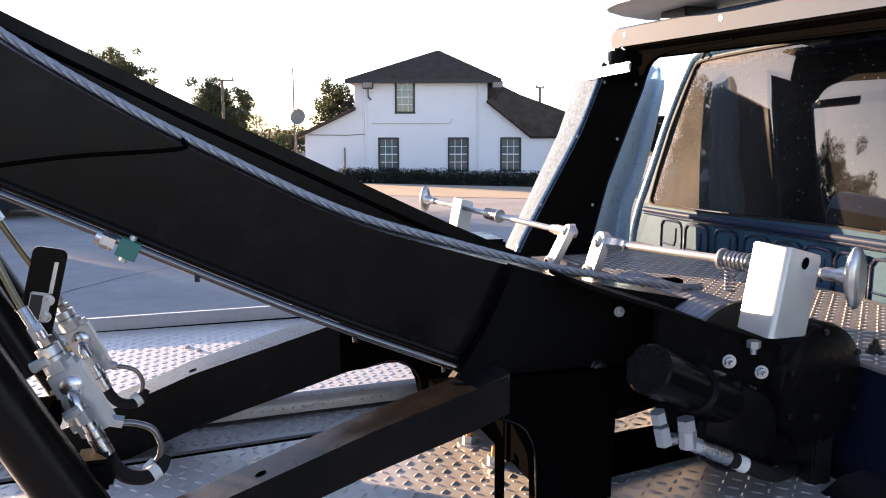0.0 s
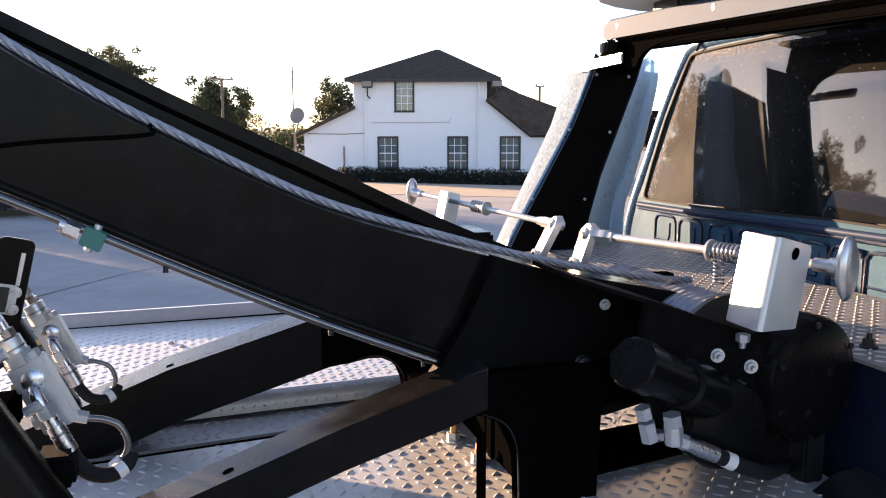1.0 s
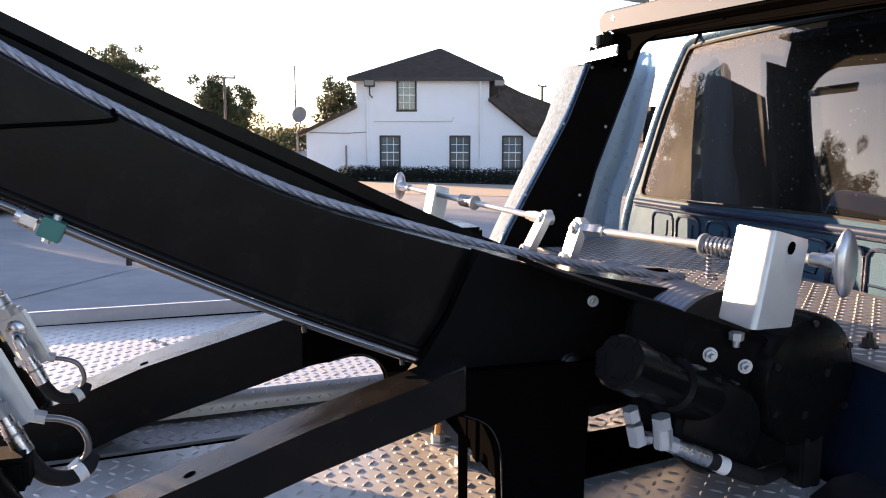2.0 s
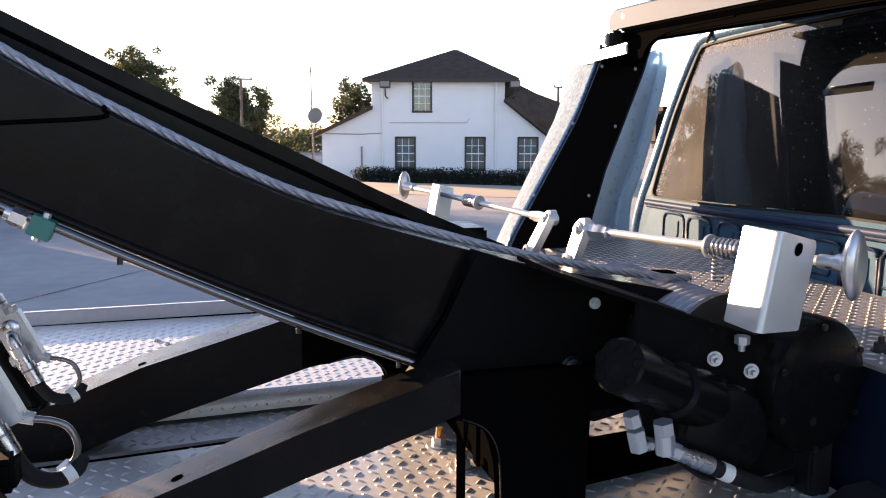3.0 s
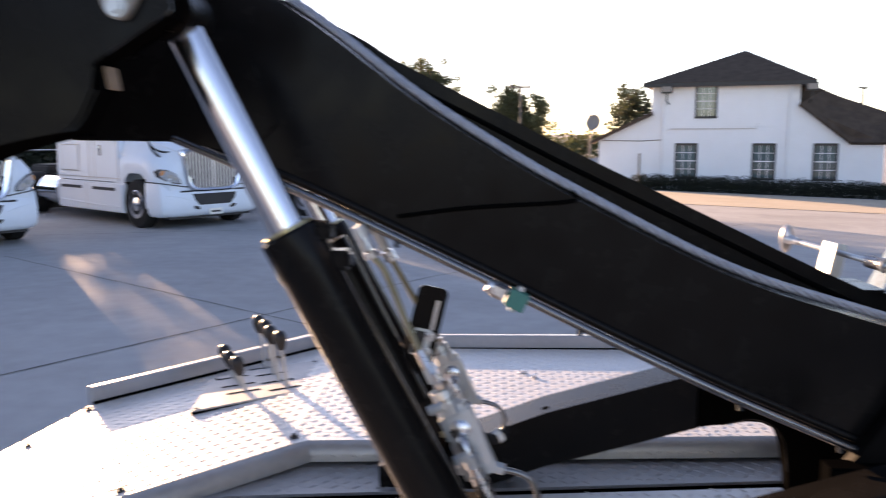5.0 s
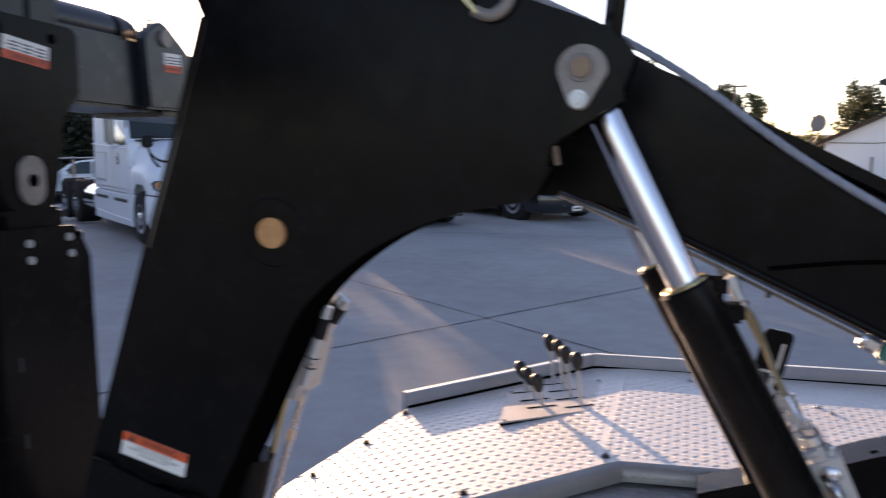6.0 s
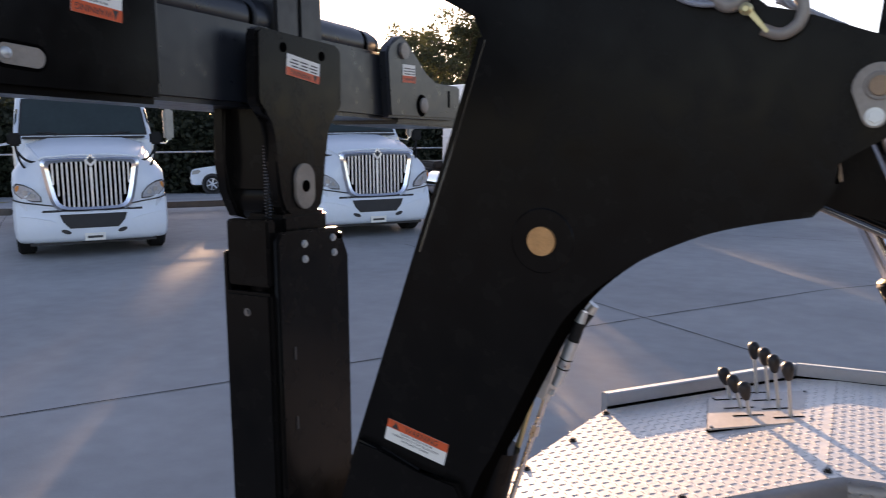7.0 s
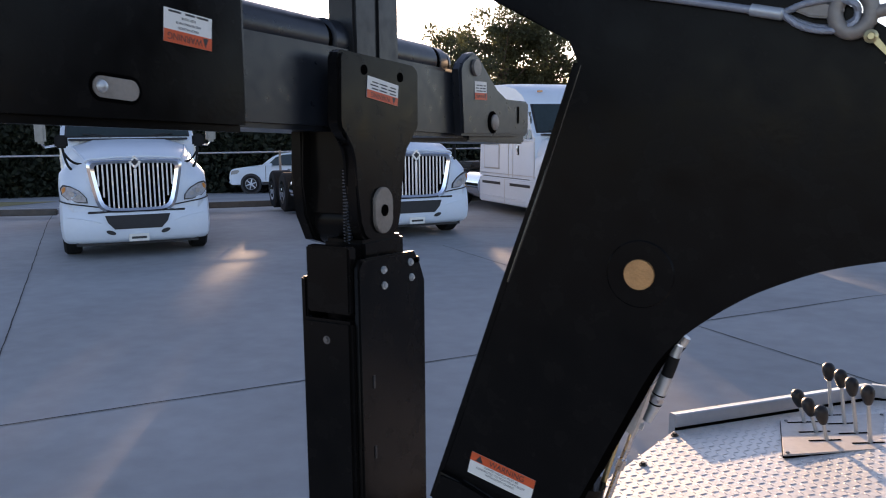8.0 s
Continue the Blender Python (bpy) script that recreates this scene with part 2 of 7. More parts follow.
def add_rod(bm, p0, p1, r, r2=None, seg=20):
    m, ln = along(p0, p1)
    bmesh.ops.create_cone(bm, cap_ends=True, segments=seg, radius1=r, radius2=r if r2 is None else r2, depth=ln, matrix=m @ Matrix.Translation((0, 0, ln / 2)))
    return bm


def rod(p0, p1, r, r2=None, seg=20, bev=0.0):
    bm = add_rod(bmesh.new(), p0, p1, r, r2, seg)
    if bev:
        caps = [e for f in bm.faces if len(f.verts) > 4 for e in f.edges]
        bmesh.ops.bevel(bm, geom=caps, offset=bev, segments=2, affect="EDGES")
    return bm


def turned(p0, p1, profile, seg=24):
    """A turned body from p0 towards p1: rows of (metres along, radius)."""
    m, _ = along(p0, p1)
    bm = bmesh.new()
    rings = []
    for h, r in profile:
        rings.append([bm.verts.new(m @ Vector((max(r, 1e-5) * math.cos(2 * math.pi * i / seg), max(r, 1e-5) * math.sin(2 * math.pi * i / seg), h))) for i in range(seg)])
    for a, b in zip(rings, rings[1:]):
        for i in range(seg):
            bm.faces.new((a[i], a[(i + 1) % seg], b[(i + 1) % seg], b[i]))
    bm.faces.new(rings[0][::-1])
    bm.faces.new(rings[-1])
    return bm


def smooth_path(pts, n=8):
    """A Catmull-Rom line through the given points."""
    p = [Vector(q) for q in pts]
    p = [2 * p[0] - p[1]] + p + [2 * p[-1] - p[-2]]
    out = []
    for i in range(1, len(p) - 2):
        for k in range(n):
            t = k / n
            out.append(0.5 * ((2 * p[i]) + (p[i + 1] - p[i - 1]) * t + (2 * p[i - 1] - 5 * p[i] + 4 * p[i + 1] - p[i + 2]) * t * t + (3 * p[i] - p[i - 1] - 3 * p[i + 1] + p[i + 2]) * t ** 3))
    out.append(p[-2])
    return out


def tube(pts, r, seg=12, bm=None, twist=None):
    """A tube along a line; twist gives (lobes, depth, turns per metre) for laid rope."""
    bm = bm or bmesh.new()
    pts = [Vector(q) for q in pts]
    rings, up, run = [], Vector((0.13, 0.31, 0.94)), 0.0
    for i, q in enumerate(pts):
        d = (pts[min(i + 1, len(pts) - 1)] - pts[max(i - 1, 0)]).normalized()
        side = d.cross(up).normalized()
        top = side.cross(d)
        if i:
            run += (q - pts[i - 1]).length
        ring = []
        for k in range(seg):
            a = 2 * math.pi * k / seg
            rr = r
            if twist:
                rr = r * (1 - twist[1] * (0.5 - 0.5 * math.cos(twist[0] * (a + 2 * math.pi * twist[2] * run))))
            ring.append(bm.verts.new(q + side * (rr * math.cos(a)) + top * (rr * math.sin(a))))
        rings.append(ring)
    for a, b in zip(rings, rings[1:]):
        for i in range(seg):
            bm.faces.new((a[i], a[(i + 1) % seg], b[(i + 1) % seg], b[i]))
    bm.faces.new(rings[0][::-1])
    bm.faces.new(rings[-1])
    return bm


def prism(profile, a, b, axis="y", bev=0.0, m=None):
    """A closed outline of two coordinates, drawn out along an axis from a to b."""
    bm = bmesh.new()
    put = {"y": lambda u, v, w: (u, w, v), "x": lambda u, v, w: (w, u, v), "z": lambda u, v, w: (u, v, w)}[axis]
    lo = [bm.verts.new(put(u, v, a)) for u, v in profile]
    hi = [bm.verts.new(put(u, v, b)) for u, v in profile]
    bm.faces.new(lo)
    bm.faces.new(hi[::-1])
    k = len(lo)
    for i in range(k):
        bm.faces.new((lo[i], hi[i], hi[(i + 1) % k], lo[(i + 1) % k]))
    if bev:
        caps = [e for f in bm.faces if len(f.verts) > 4 or len(profile) == 4 for e in f.edges]
        bmesh.ops.bevel(bm, geom=list(set(caps)), offset=bev, segments=2, affect="EDGES", clamp_overlap=True)
    if m is not None:
        bmesh.ops.transform(bm, matrix=m, verts=bm.verts[:])
    return bm


def curve2(pts, n=8):
    return [(q.x, q.y) for q in smooth_path([(u, v, 0) for u, v in pts], n)]


def hexbolt(p, d, r, h, washer=0.0, stud=0.0):
    """A hex nut at p whose axis points along d, with a washer and a stud end."""
    p, d = Vector(p), Vector(d).normalized()
    bm = bmesh.new()
    base = 0.0
    if washer:
        add_rod(bm, p, p + d * 0.0025, washer, seg=20)
        base = 0.0025
    add_rod(bm, p + d * base, p + d * (base + h), r, r * 0.96, seg=6)
    if stud:
        add_rod(bm, p + d * (base + h), p + d * (base + h + stud), r * 0.5, r * 0.42, seg=12)
    return bm


def words(text, size, m, material, parent, name="lettering"):
    """Printed words as flat mesh."""
    cu = bpy.data.curves.new(name, "FONT")
    cu.body, cu.size, cu.align_x, cu.align_y, cu.extrude = text, size, "CENTER", "CENTER", 0.00015
    ob = new(name, cu)
    me = bpy.data.meshes.new_from_object(ob.evaluated_get(bpy.context.evaluated_depsgraph_get()))
    bpy.data.objects.remove(ob)
    bpy.data.curves.remove(cu)
    me.transform(m)
    me.materials.clear()
    me.materials.append(material)
    o2 = new(name, me)
    o2.parent = parent
    return o2


# ---- ground ----
def ground_z(x, y):
    """The yard is level by the trucks, falls gently towards the street and the house, and beyond the fence."""
    fall, q = 0.8 * x + 0.6 * y, -0.6 * x + 0.8 * y
    z = -0.04 * min(max(0.0, fall - 6), 37.0)
    return z - 0.04 * min(max(0.0, q - 20), 25.0) * min(1.0, max(0.0, (6 - fall) / 9))


bm = bmesh.new()
rows_ = []
for fall in (-900, -60, -30, -3, -1.5, 0, 1.5, 3, 4.5, 6, 43, 900):
    rows_.append([bm.verts.new((0.8 * fall - 0.6 * q, 0.6 * fall + 0.8 * q, ground_z(0.8 * fall - 0.6 * q, 0.6 * fall + 0.8 * q))) for q in (-900, 0, 20, 25, 30, 35, 40, 45, 900)])
for a, b in zip(rows_, rows_[1:]):
    for i in range(len(a) - 1):
        bm.faces.new((a[i], b[i], b[i + 1], a[i + 1]))
ground = mesh_ob("ground", bm, CONCRETE)
tagged(ground, "grey concrete yard with sawn joints and stains", "ground", kind="structure")


def strip(name, p0, p1, w, material, lift, label, category):
    """A flat strip on the sloping ground from p0 to p1."""
    a, b = Vector((*p0, 0)), Vector((*p1, 0))
    n = Vector((-(b - a).y, (b - a).x, 0)).normalized() * (w / 2)
    bm = bmesh.new()
    k = 90
    lo, hi = [], []
    for i in range(k + 1):
        q = a.lerp(b, i / k)
        wob = 1 + 0.6 * noise.noise(Vector((q.x * 5, q.y * 5, 0))) if w < 0.2 else 1
        if w < 0.2:
            q = q + n.normalized() * (0.012 * noise.noise(Vector((q.x * 2.3, q.y * 2.3, 4))))
        for row, s in ((lo, -1), (hi, 1)):
            v = q + n * s * wob
            row.append(bm.verts.new((v.x, v.y, ground_z(v.x, v.y) + lift)))
    for i in range(k):
        bm.faces.new((lo[i], lo[i + 1], hi[i + 1], hi[i]))
    ob = mesh_ob(name, bm, material)
    return tagged(ob, label, category, kind="structure")


for c0, c1 in (((-8.3, -0.3), (6.6, 21.7)), ((-17.5, 13.0), (-0.9, 37.5))):
    strip("ground_joint", c0, c1, 0.017, JOINT, 0.005, "dark sawn joint in the concrete yard", "joint")
for c0, c1 in (((-7.5, 12.5), (1.4, 5.7)), ((-20.5, 14.0), (-5.0, 2.4)), ((-9.0, 15.0), (4.0, 18.2))):
    strip("ground_joint", c0, c1, 0.014, JOINT, 0.005, "dark sawn joint in the concrete yard", "joint")
strip("road", (-16, 44.0), (44, 24.0), 11.5, TAN_PAVING, 0.012, "tan concrete street before the white house", "road")


# ---- the white house ----
HOUSE = Matrix.Translation((13.33, 43.61, 0)) @ pose(0, 0, 0, 0, 0, -17)


def house():
    h = thing("house", "white two-storey clapboard house with dark hip roof", "house", m=HOUSE)
    s = 0.0317
    X = lambda px: (px - 784) * s
    Z = lambda py: -0.528 + (302 - py) * s
    zb = -1.6
    wins = [(690, 274, 17, 27), (811, 274, 17, 27), (902, 274, 17, 27)]
    up = (719, 176, 16, 25)
    # front wall of the ground floor with gabled side wings, boards as lapped courses
    holes = [(X(a - c), X(a + c), Z(b + d), Z(b - d)) for a, b, c, d in wins + [up]]
    wall = mesh_ob("wall", bmesh.new(), SIDING, h)
    bm = bmesh.new()
    z, course = zb, 0.17
    xl, xr = X(545), X(985)
    while z < Z(145):
        z1 = min(z + course, Z(145))
        zm = (z + z1) / 2
        # horizontal span below the roof line
        a = xl if zm < Z(238) else X(632) + (X(545) - X(632)) * max(0, min(1, (Z(193) - zm) / (Z(193) - Z(238))))
        b = xr if zm < Z(241) else X(861) + (X(936) - X(861)) * max(0, min(1, (Z(183) - zm) / (Z(183) - Z(241))))
        cuts = sorted([(q[0], q[1]) for q in holes if q[2] < zm < q[3]])
        x = a
        for c0, c1 in cuts + [(b, b)]:
            if c0 > x:
                vs = [bm.verts.new(v) for v in ((x, -0.04, z), (c0, -0.04, z), (c0, 0.0, z1), (x, 0.0, z1), (x, 0.2, z), (c0, 0.2, z), (c0, 0.2, z1), (x, 0.2, z1))]
                for f in ((0, 1, 2, 3), (4, 7, 6, 5), (0, 4, 5, 1), (3, 2, 6, 7), (1, 5, 6, 2), (0, 3, 7, 4)):
                    bm.faces.new([vs[i] for i in f])
            x = c1
        z = z1
    bm.to_mesh(wall.data)
    bm.free()
    # side walls and back, plain
    part("side_wall", box(xl, xl + 0.2, 0.2, 9, zb, Z(240)), SIDING, h)
    part("side_wall", box(xr - 0.2, xr, 0.2, 9, zb, Z(242)), SIDING, h)
    part("upper_side_wall", box(X(636), X(636) + 0.2, 0.2, 8.5, Z(260), Z(146)), SIDING, h)
    part("upper_side_wall", box(X(858) - 0.2, X(858), 0.2, 8.5, Z(260), Z(146)), SIDING, h)
    part("back_wall", box(xl, xr, 8.8, 9, zb, Z(242)), SIDING, h)
    # dark sheets in place of the unlit rooms behind the panes
    part("dark_room", box(xl + 0.3, xr - 0.3, 1.6, 1.7, zb, Z(243)), TRIM_DARK, h)
    part("upper_room", box(X(640), X(864), 1.6, 1.7, Z(235), Z(146)), TRIM_DARK, h)
    # hip roof
    bm = bmesh.new()
    e0, e1, f0, f1 = X(618), X(884), -0.5, 9.4
    ez = Z(146)
    base = [bm.verts.new((x, y, ez)) for x, y in ((e0, f0), (e1, f0), (e1, f1), (e0, f1))]
    low = [bm.verts.new((x, y, ez - 0.14)) for x, y in ((e0, f0), (e1, f0), (e1, f1), (e0, f1))]
    ax = X(773)
    r0, r1 = bm.verts.new((ax - 0.0, 4.4, 6.35)), bm.verts.new((ax + 0.2, 4.7, 6.35))
    bm.faces.new((base[0], base[1], r0))
    bm.faces.new((base[1], base[2], r1, r0))
    bm.faces.new((base[2], base[3], r1))
    bm.faces.new((base[3], base[0], r0, r1))
    for i in range(4):
        bm.faces.new((base[i], low[i], low[(i + 1) % 4], base[(i + 1) % 4]))
    bm.faces.new(low)
    part("roof", bm, SHINGLE, h, "dark weathered shingle hip roof", smooth=False)
    # rear roof that runs on down behind the wing
    part("rear_roof", prism([(X(845), Z(146)), (X(866), Z(139)), (X(920), Z(165)), (X(985), Z(198)), (X(985), Z(235)), (X(880), Z(185))], 3.2, 8.6, "y"), SHINGLE, h)
    # lean-to roofs
    def lean(xa, za, xb, zb_, name="wing_roof"):
        bm = bmesh.new()
        d = 0.12
        pr = [(xa, za), (xb, zb_), (xb, zb_ - d * 1.6), (xa, za - d * 1.6)]
        return part(name, prism(pr, -0.45, 0.6, "y"), SHINGLE, h, smooth=False)
    lean(X(634), Z(192), X(533), Z(240))
    # right wing: its slope faces the street
    bm = bmesh.new()
    q = [(X(859), -0.45, Z(182)), (X(897), 1.6, Z(161)), (X(1004), 1.6, Z(200)), (X(990), -0.45, Z(243)), (X(936), -0.45, Z(243))]
    lo = [bm.verts.new(v) for v in q]
    hi = [bm.verts.new((x, y + 0.3, z - 0.12)) for x, y, z in q]
    bm.faces.new(lo)
    bm.faces.new(hi[::-1])
    for i in range(5):
        bm.faces.new((lo[i], hi[i], hi[(i + 1) % 5], lo[(i + 1) % 5]))
    part("wing_slope", bm, SHINGLE, h, smooth=False)
    # windows
    for i, (a, b, c, d) in enumerate(wins + [up]):
        w = mesh_ob("window", box(X(a - c) + 0.02, X(a + c) - 0.02, 0.10, 0.115, Z(b + d) + 0.02, Z(b - d) - 0.02), HOUSE_GLASS, h, "multi-pane sash window with dark trim")
        bm = bmesh.new()
        t = 0.10
        x0, x1, z0, z1 = X(a - c), X(a + c), Z(b + d), Z(b - d)
        for q in ((x0 - t * .4, x0 + t * .6, z0, z1), (x1 - t * .6, x1 + t * .4, z0, z1), (x0 - t * .4, x1 + t * .4, z1 - t * .4, z1 + t * .6), (x0 - t * .6, x1 + t * .6, z0 - t, z0)):
            add_box(bm, q[0], q[1], -0.05, 0.1, q[2], q[3])
        part("trim", bm, TRIM_DARK, w, smooth=False)
        bm = bmesh.new()
        for k in (1, 2):
            xx = x0 + (x1 - x0) * k / 3
            add_box(bm, xx - 0.016, xx + 0.016, 0.07, 0.10, z0, z1)
        for k in (1, 2, 3):
            zz = z0 + (z1 - z0) * k / 4
            hh = 0.03 if k == 2 else 0.016
            add_box(bm, x0, x1, 0.066, 0.098, zz - hh, zz + hh)
        for q in ((x0, x0 + .06), (x1 - .06, x1)):
            add_box(bm, q[0], q[1], 0.06, 0.1, z0, z1)
        part("muntins", bm, SIDING, w, smooth=False)
    # fascia, downspouts, cable conduit
    part("fascia", box(e0, e1, f0 - 0.03, f0 + 0.02, ez - 0.22, ez - 0.02), TRIM_DARK, h)
    for px in (651, 846):
        part("downspout", tube([(X(px), -0.30, Z(150)), (X(px), -0.12, Z(165)), (X(px), -0.10, Z(200)), (X(px), -0.10, zb + 0.2)], 0.06, 8), SIDING, h)
    part("conduit", tube([(X(662), -0.06, Z(221)), (X(797), -0.06, Z(221)), (X(800), -0.06, Z(213))], 0.022, 6), ALU_SMOOTH, h)
    part("conduit", tube([(X(550), -0.06, Z(240)), (X(616), -0.06, Z(241)), (X(650), -0.06, Z(239))], 0.02, 6), GREY_PIN, h)
    part("meter_pipe", tube([(X(614), -0.08, Z(300)), (X(614), -0.08, Z(262))], 0.05, 8), GREY_PIN, h)
    # floodlights
    for px, side in ((657, 1), (877, -1)):
        fl = part("floodlight", box(X(px) - .28, X(px) + .28, -0.75, -0.35, Z(163), Z(150), 0.03), TRIM_DARK, h, "dark wall floodlight")
        part("lens", box(X(px) - .24, X(px) + .24, -0.77, -0.752, Z(162) + .04, Z(151) - .04), GREY_PIN, fl)
        part("bracket", tube([(X(px), -0.5, Z(163)), (X(px), -0.45, Z(176)), (X(px) + .1 * side, -0.05, Z(180))], 0.04, 8), TRIM_DARK, fl)
    # satellite dish at the corner
    d = part("satellite_dish", turned((X(540), -0.9, Z(210)), (X(540) - .2, -1.6, Z(205)), [(0.0, 0.05), (0.02, 0.25), (0.08, 0.42), (0.10, 0.43), (0.085, 0.40), (0.05, 0.2)], 24), GREY_PIN, h, "grey satellite dish")
    part("mast", tube([(X(541), -0.5, Z(212)), (X(532), -0.4, Z(240)), (X(532), -0.4, zb)], 0.05, 8), GREY_PIN, d)
    return h


house()


# ---- plants ----
def leaves(n, blobs, size, seed, flat=0.5):
    """Many small leaf cards in clumps, uneven and with gaps."""
    rng = np.random.default_rng(seed)
    c = np.array([b[:3] for b in blobs])
    r = np.array([b[3] for b in blobs])
    w = r ** 2 / (r ** 2).sum()
    k = rng.choice(len(blobs), n, p=w)
    d = rng.normal(size=(n, 3))
    d /= np.linalg.norm(d, axis=1, keepdims=True)
    p = c[k] + d * (r[k] * rng.uniform(0.25, 1.12, n) ** 0.6)[:, None] * np.array([1, 1, 0.8])
    a = rng.normal(size=(n, 3))
    b = rng.normal(size=(n, 3))
    a /= np.linalg.norm(a, axis=1, keepdims=True)
    b -= a * (a * b).sum(1, keepdims=True)
    b /= np.linalg.norm(b, axis=1, keepdims=True)
    sz = size * rng.uniform(0.5, 1.3, n)[:, None]
    a, b = a * sz, b * sz * 0.55
    v = np.stack([p - a, p + b, p + a, p - b], 1).reshape(-1, 3)
    f = np.arange(4 * n).reshape(-1, 4)
    return v.tolist(), f.tolist()


def tree(name, height, spread, seed, material, n=5000, leaf=0.22, label="", m=None, trunk=0.3, clump=1.0, low=0.22):
    """Trunk, forking limbs and many small leaf clumps at the twig ends, with gaps between."""
    rnd = random.Random(seed)
    t = thing(name, label, "tree", m=m)
    bm = bmesh.new()
    th = height * 0.34
    lean = (rnd.uniform(-.4, .4), rnd.uniform(-.4, .4))
    tube([(0, 0, 0), (lean[0] * .3, .1, th * .5), (lean[0], lean[1], th), (lean[0] * 1.6, lean[1] * 1.6, height * .62)], trunk * height / 10, 8, bm)
    blobs = []
    for i in range(13):
        a = 2.4 * i + rnd.uniform(-.5, .5)
        up = (i + 0.5) / 13
        rr = spread * (0.95 - 0.55 * up ** 2) * rnd.uniform(0.55, 1.0)
        e = Vector((rr * math.cos(a), rr * math.sin(a), height * (low + (0.96 - low) * up ** 0.85)))
        o = Vector((lean[0], lean[1], th * (0.7 + up)))
        if o.z > e.z:
            o.z = e.z * .8
        mid = o.lerp(e, 0.5) + Vector((0, 0, 0.08 * height))
        tube([tuple(o), tuple(mid), tuple(e)], 0.055 * height / 10, 6, bm)
        for k in range(9):
            f = rnd.uniform(0.35, 1.1)
            q = o.lerp(mid, f * 2) if f < .5 else mid.lerp(e, f * 2 - 1)
            d = Vector((rnd.gauss(0, 1), rnd.gauss(0, 1), rnd.gauss(.25, .7))) * spread * .19
            w = q + d
            if k < 6:
                tube([tuple(q), tuple(q.lerp(w, .6) + Vector((0, 0, .1))), tuple(w)], 0.016 * height / 10, 4, bm)
            blobs.append((w.x, w.y, min(w.z, height * 1.02), clump * spread * rnd.uniform(0.085, 0.20)))
    part("trunk", bm, BARK, t)
    v, f = leaves(n, blobs, leaf, seed)
    me = bpy.data.meshes.new("crown")
    me.from_pydata(v, [], f)
    me.materials.append(material)
    cr = new("crown", me)
    cr.parent = t
    return t


def at_az(az, dist, z=None):
    x, y = -math.sin(radians(az)) * dist, math.cos(radians(az)) * dist
    return Matrix.Translation((x, y, ground_z(x, y) if z is None else z))


tree("oak_tree", 10.2, 3.5, 3, LEAF, 15000, 0.13, "leafy green oak behind the yard", at_az(4.1, 80), low=0.55)
t2 = tree("elm_tree", 6.75, 3.3, 7, LEAF, 20000, 0.12, "rounded green tree beside a utility pole", at_az(-2.2, 70), clump=1.25, low=0.3)
t3 = tree("live_oak", 6.7, 2.7, 11, LEAF_DARK, 9000, 0.12, "dark green tree behind the white house", at_az(-9.9, 66), clump=1.2, low=0.4)
for az, d_, k_ in ((-6.2, 112, .36), (-7.6, 125, .42), (-4.9, 118, .30), (1.2, 96, .80)):
    copy_thing(t2, at_az(az, d_)).scale = (1.6 * k_, 1.6 * k_, k_)
# tall wood behind the parked trucks, towards the sun
wood = tree("pecan_tree", 11.5, 5.5, 21, LEAF_DARK, 17000, 0.14, "tall dark tree behind the parked trucks", at_az(22.3, 62))
# some places and heights are set to shade a lorry and shape sun streaks
for az, d, k in ((26.0, 60, .95), (29.3, 46, .64), (33.4, 66, .62), (39.3, 62, .75), (41.5, 60, .55), (45, 55, .45), (50, 52, .40), (55, 52, .45), (60, 50, .40), (66, 50, .45), (73, 50, .5)):
    c_ = copy_thing(wood, at_az(az, d) @ pose(0, 0, 0, 0, 0, az * 37))
    c_.scale = (k, k, k)

# narrow copy added to keep sun off the ground between two lorries
slim = copy_thing(wood, at_az(36.9, 70) @ pose(0, 0, 0, 0, 0, 140))
slim.scale = (.60, .60, .99)


def bush_row(name, p0, p1, w, h, n, seed, material, label, category, leaf=0.10):
    a, b = Vector((*p0, 0)), Vector((*p1, 0))
    blobs = []
    rnd = random.Random(seed)
    ln = (b - a).length
    k = max(6, int(ln / (w * 0.45)))
    for i in range(k + 1):
        q = a.lerp(b, i / k)
        for zz in (0.10, 0.35, 0.6, 0.78):
            blobs.append((q.x + rnd.uniform(-.1, .1) * w, q.y + rnd.uniform(-.1, .1) * w, ground_z(q.x, q.y) + h * zz, w * 0.5 * rnd.uniform(.85, 1.1)))
    v, f = leaves(n, blobs, leaf, seed)
    if h > 3.5:
        # plain sheet added inside for the unlit depth, closes the view through
        rows = [[(q.x, q.y, ground_z(q.x, q.y) + h * fz + (.35 * math.sin(i * 1.7) if fz else 0)) for i, q in ((i, a.lerp(b, i / 60)) for i in range(61))] for fz in (0, .45, .92)]
        n0 = len(v)
        v += [p for r in rows for p in r]
        f += [(n0 + j * 61 + i, n0 + j * 61 + i + 1, n0 + j * 61 + i + 62, n0 + j * 61 + i + 61) for j in range(2) for i in range(60)]
    me = bpy.data.meshes.new(name)
    me.from_pydata(v, [], f)
    me.materials.append(material)
    ob = new(name, me)
    return tagged(ob, label, category, kind="stuff")


hp = lambda X, Y: tuple((HOUSE @ Vector((X, Y, 0)))[:2])
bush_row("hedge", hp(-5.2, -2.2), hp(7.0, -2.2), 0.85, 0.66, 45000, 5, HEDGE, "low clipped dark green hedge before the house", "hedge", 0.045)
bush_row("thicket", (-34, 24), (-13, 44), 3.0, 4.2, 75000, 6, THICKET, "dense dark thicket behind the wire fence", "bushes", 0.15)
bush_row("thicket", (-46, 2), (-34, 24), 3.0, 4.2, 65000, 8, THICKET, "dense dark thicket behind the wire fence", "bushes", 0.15)
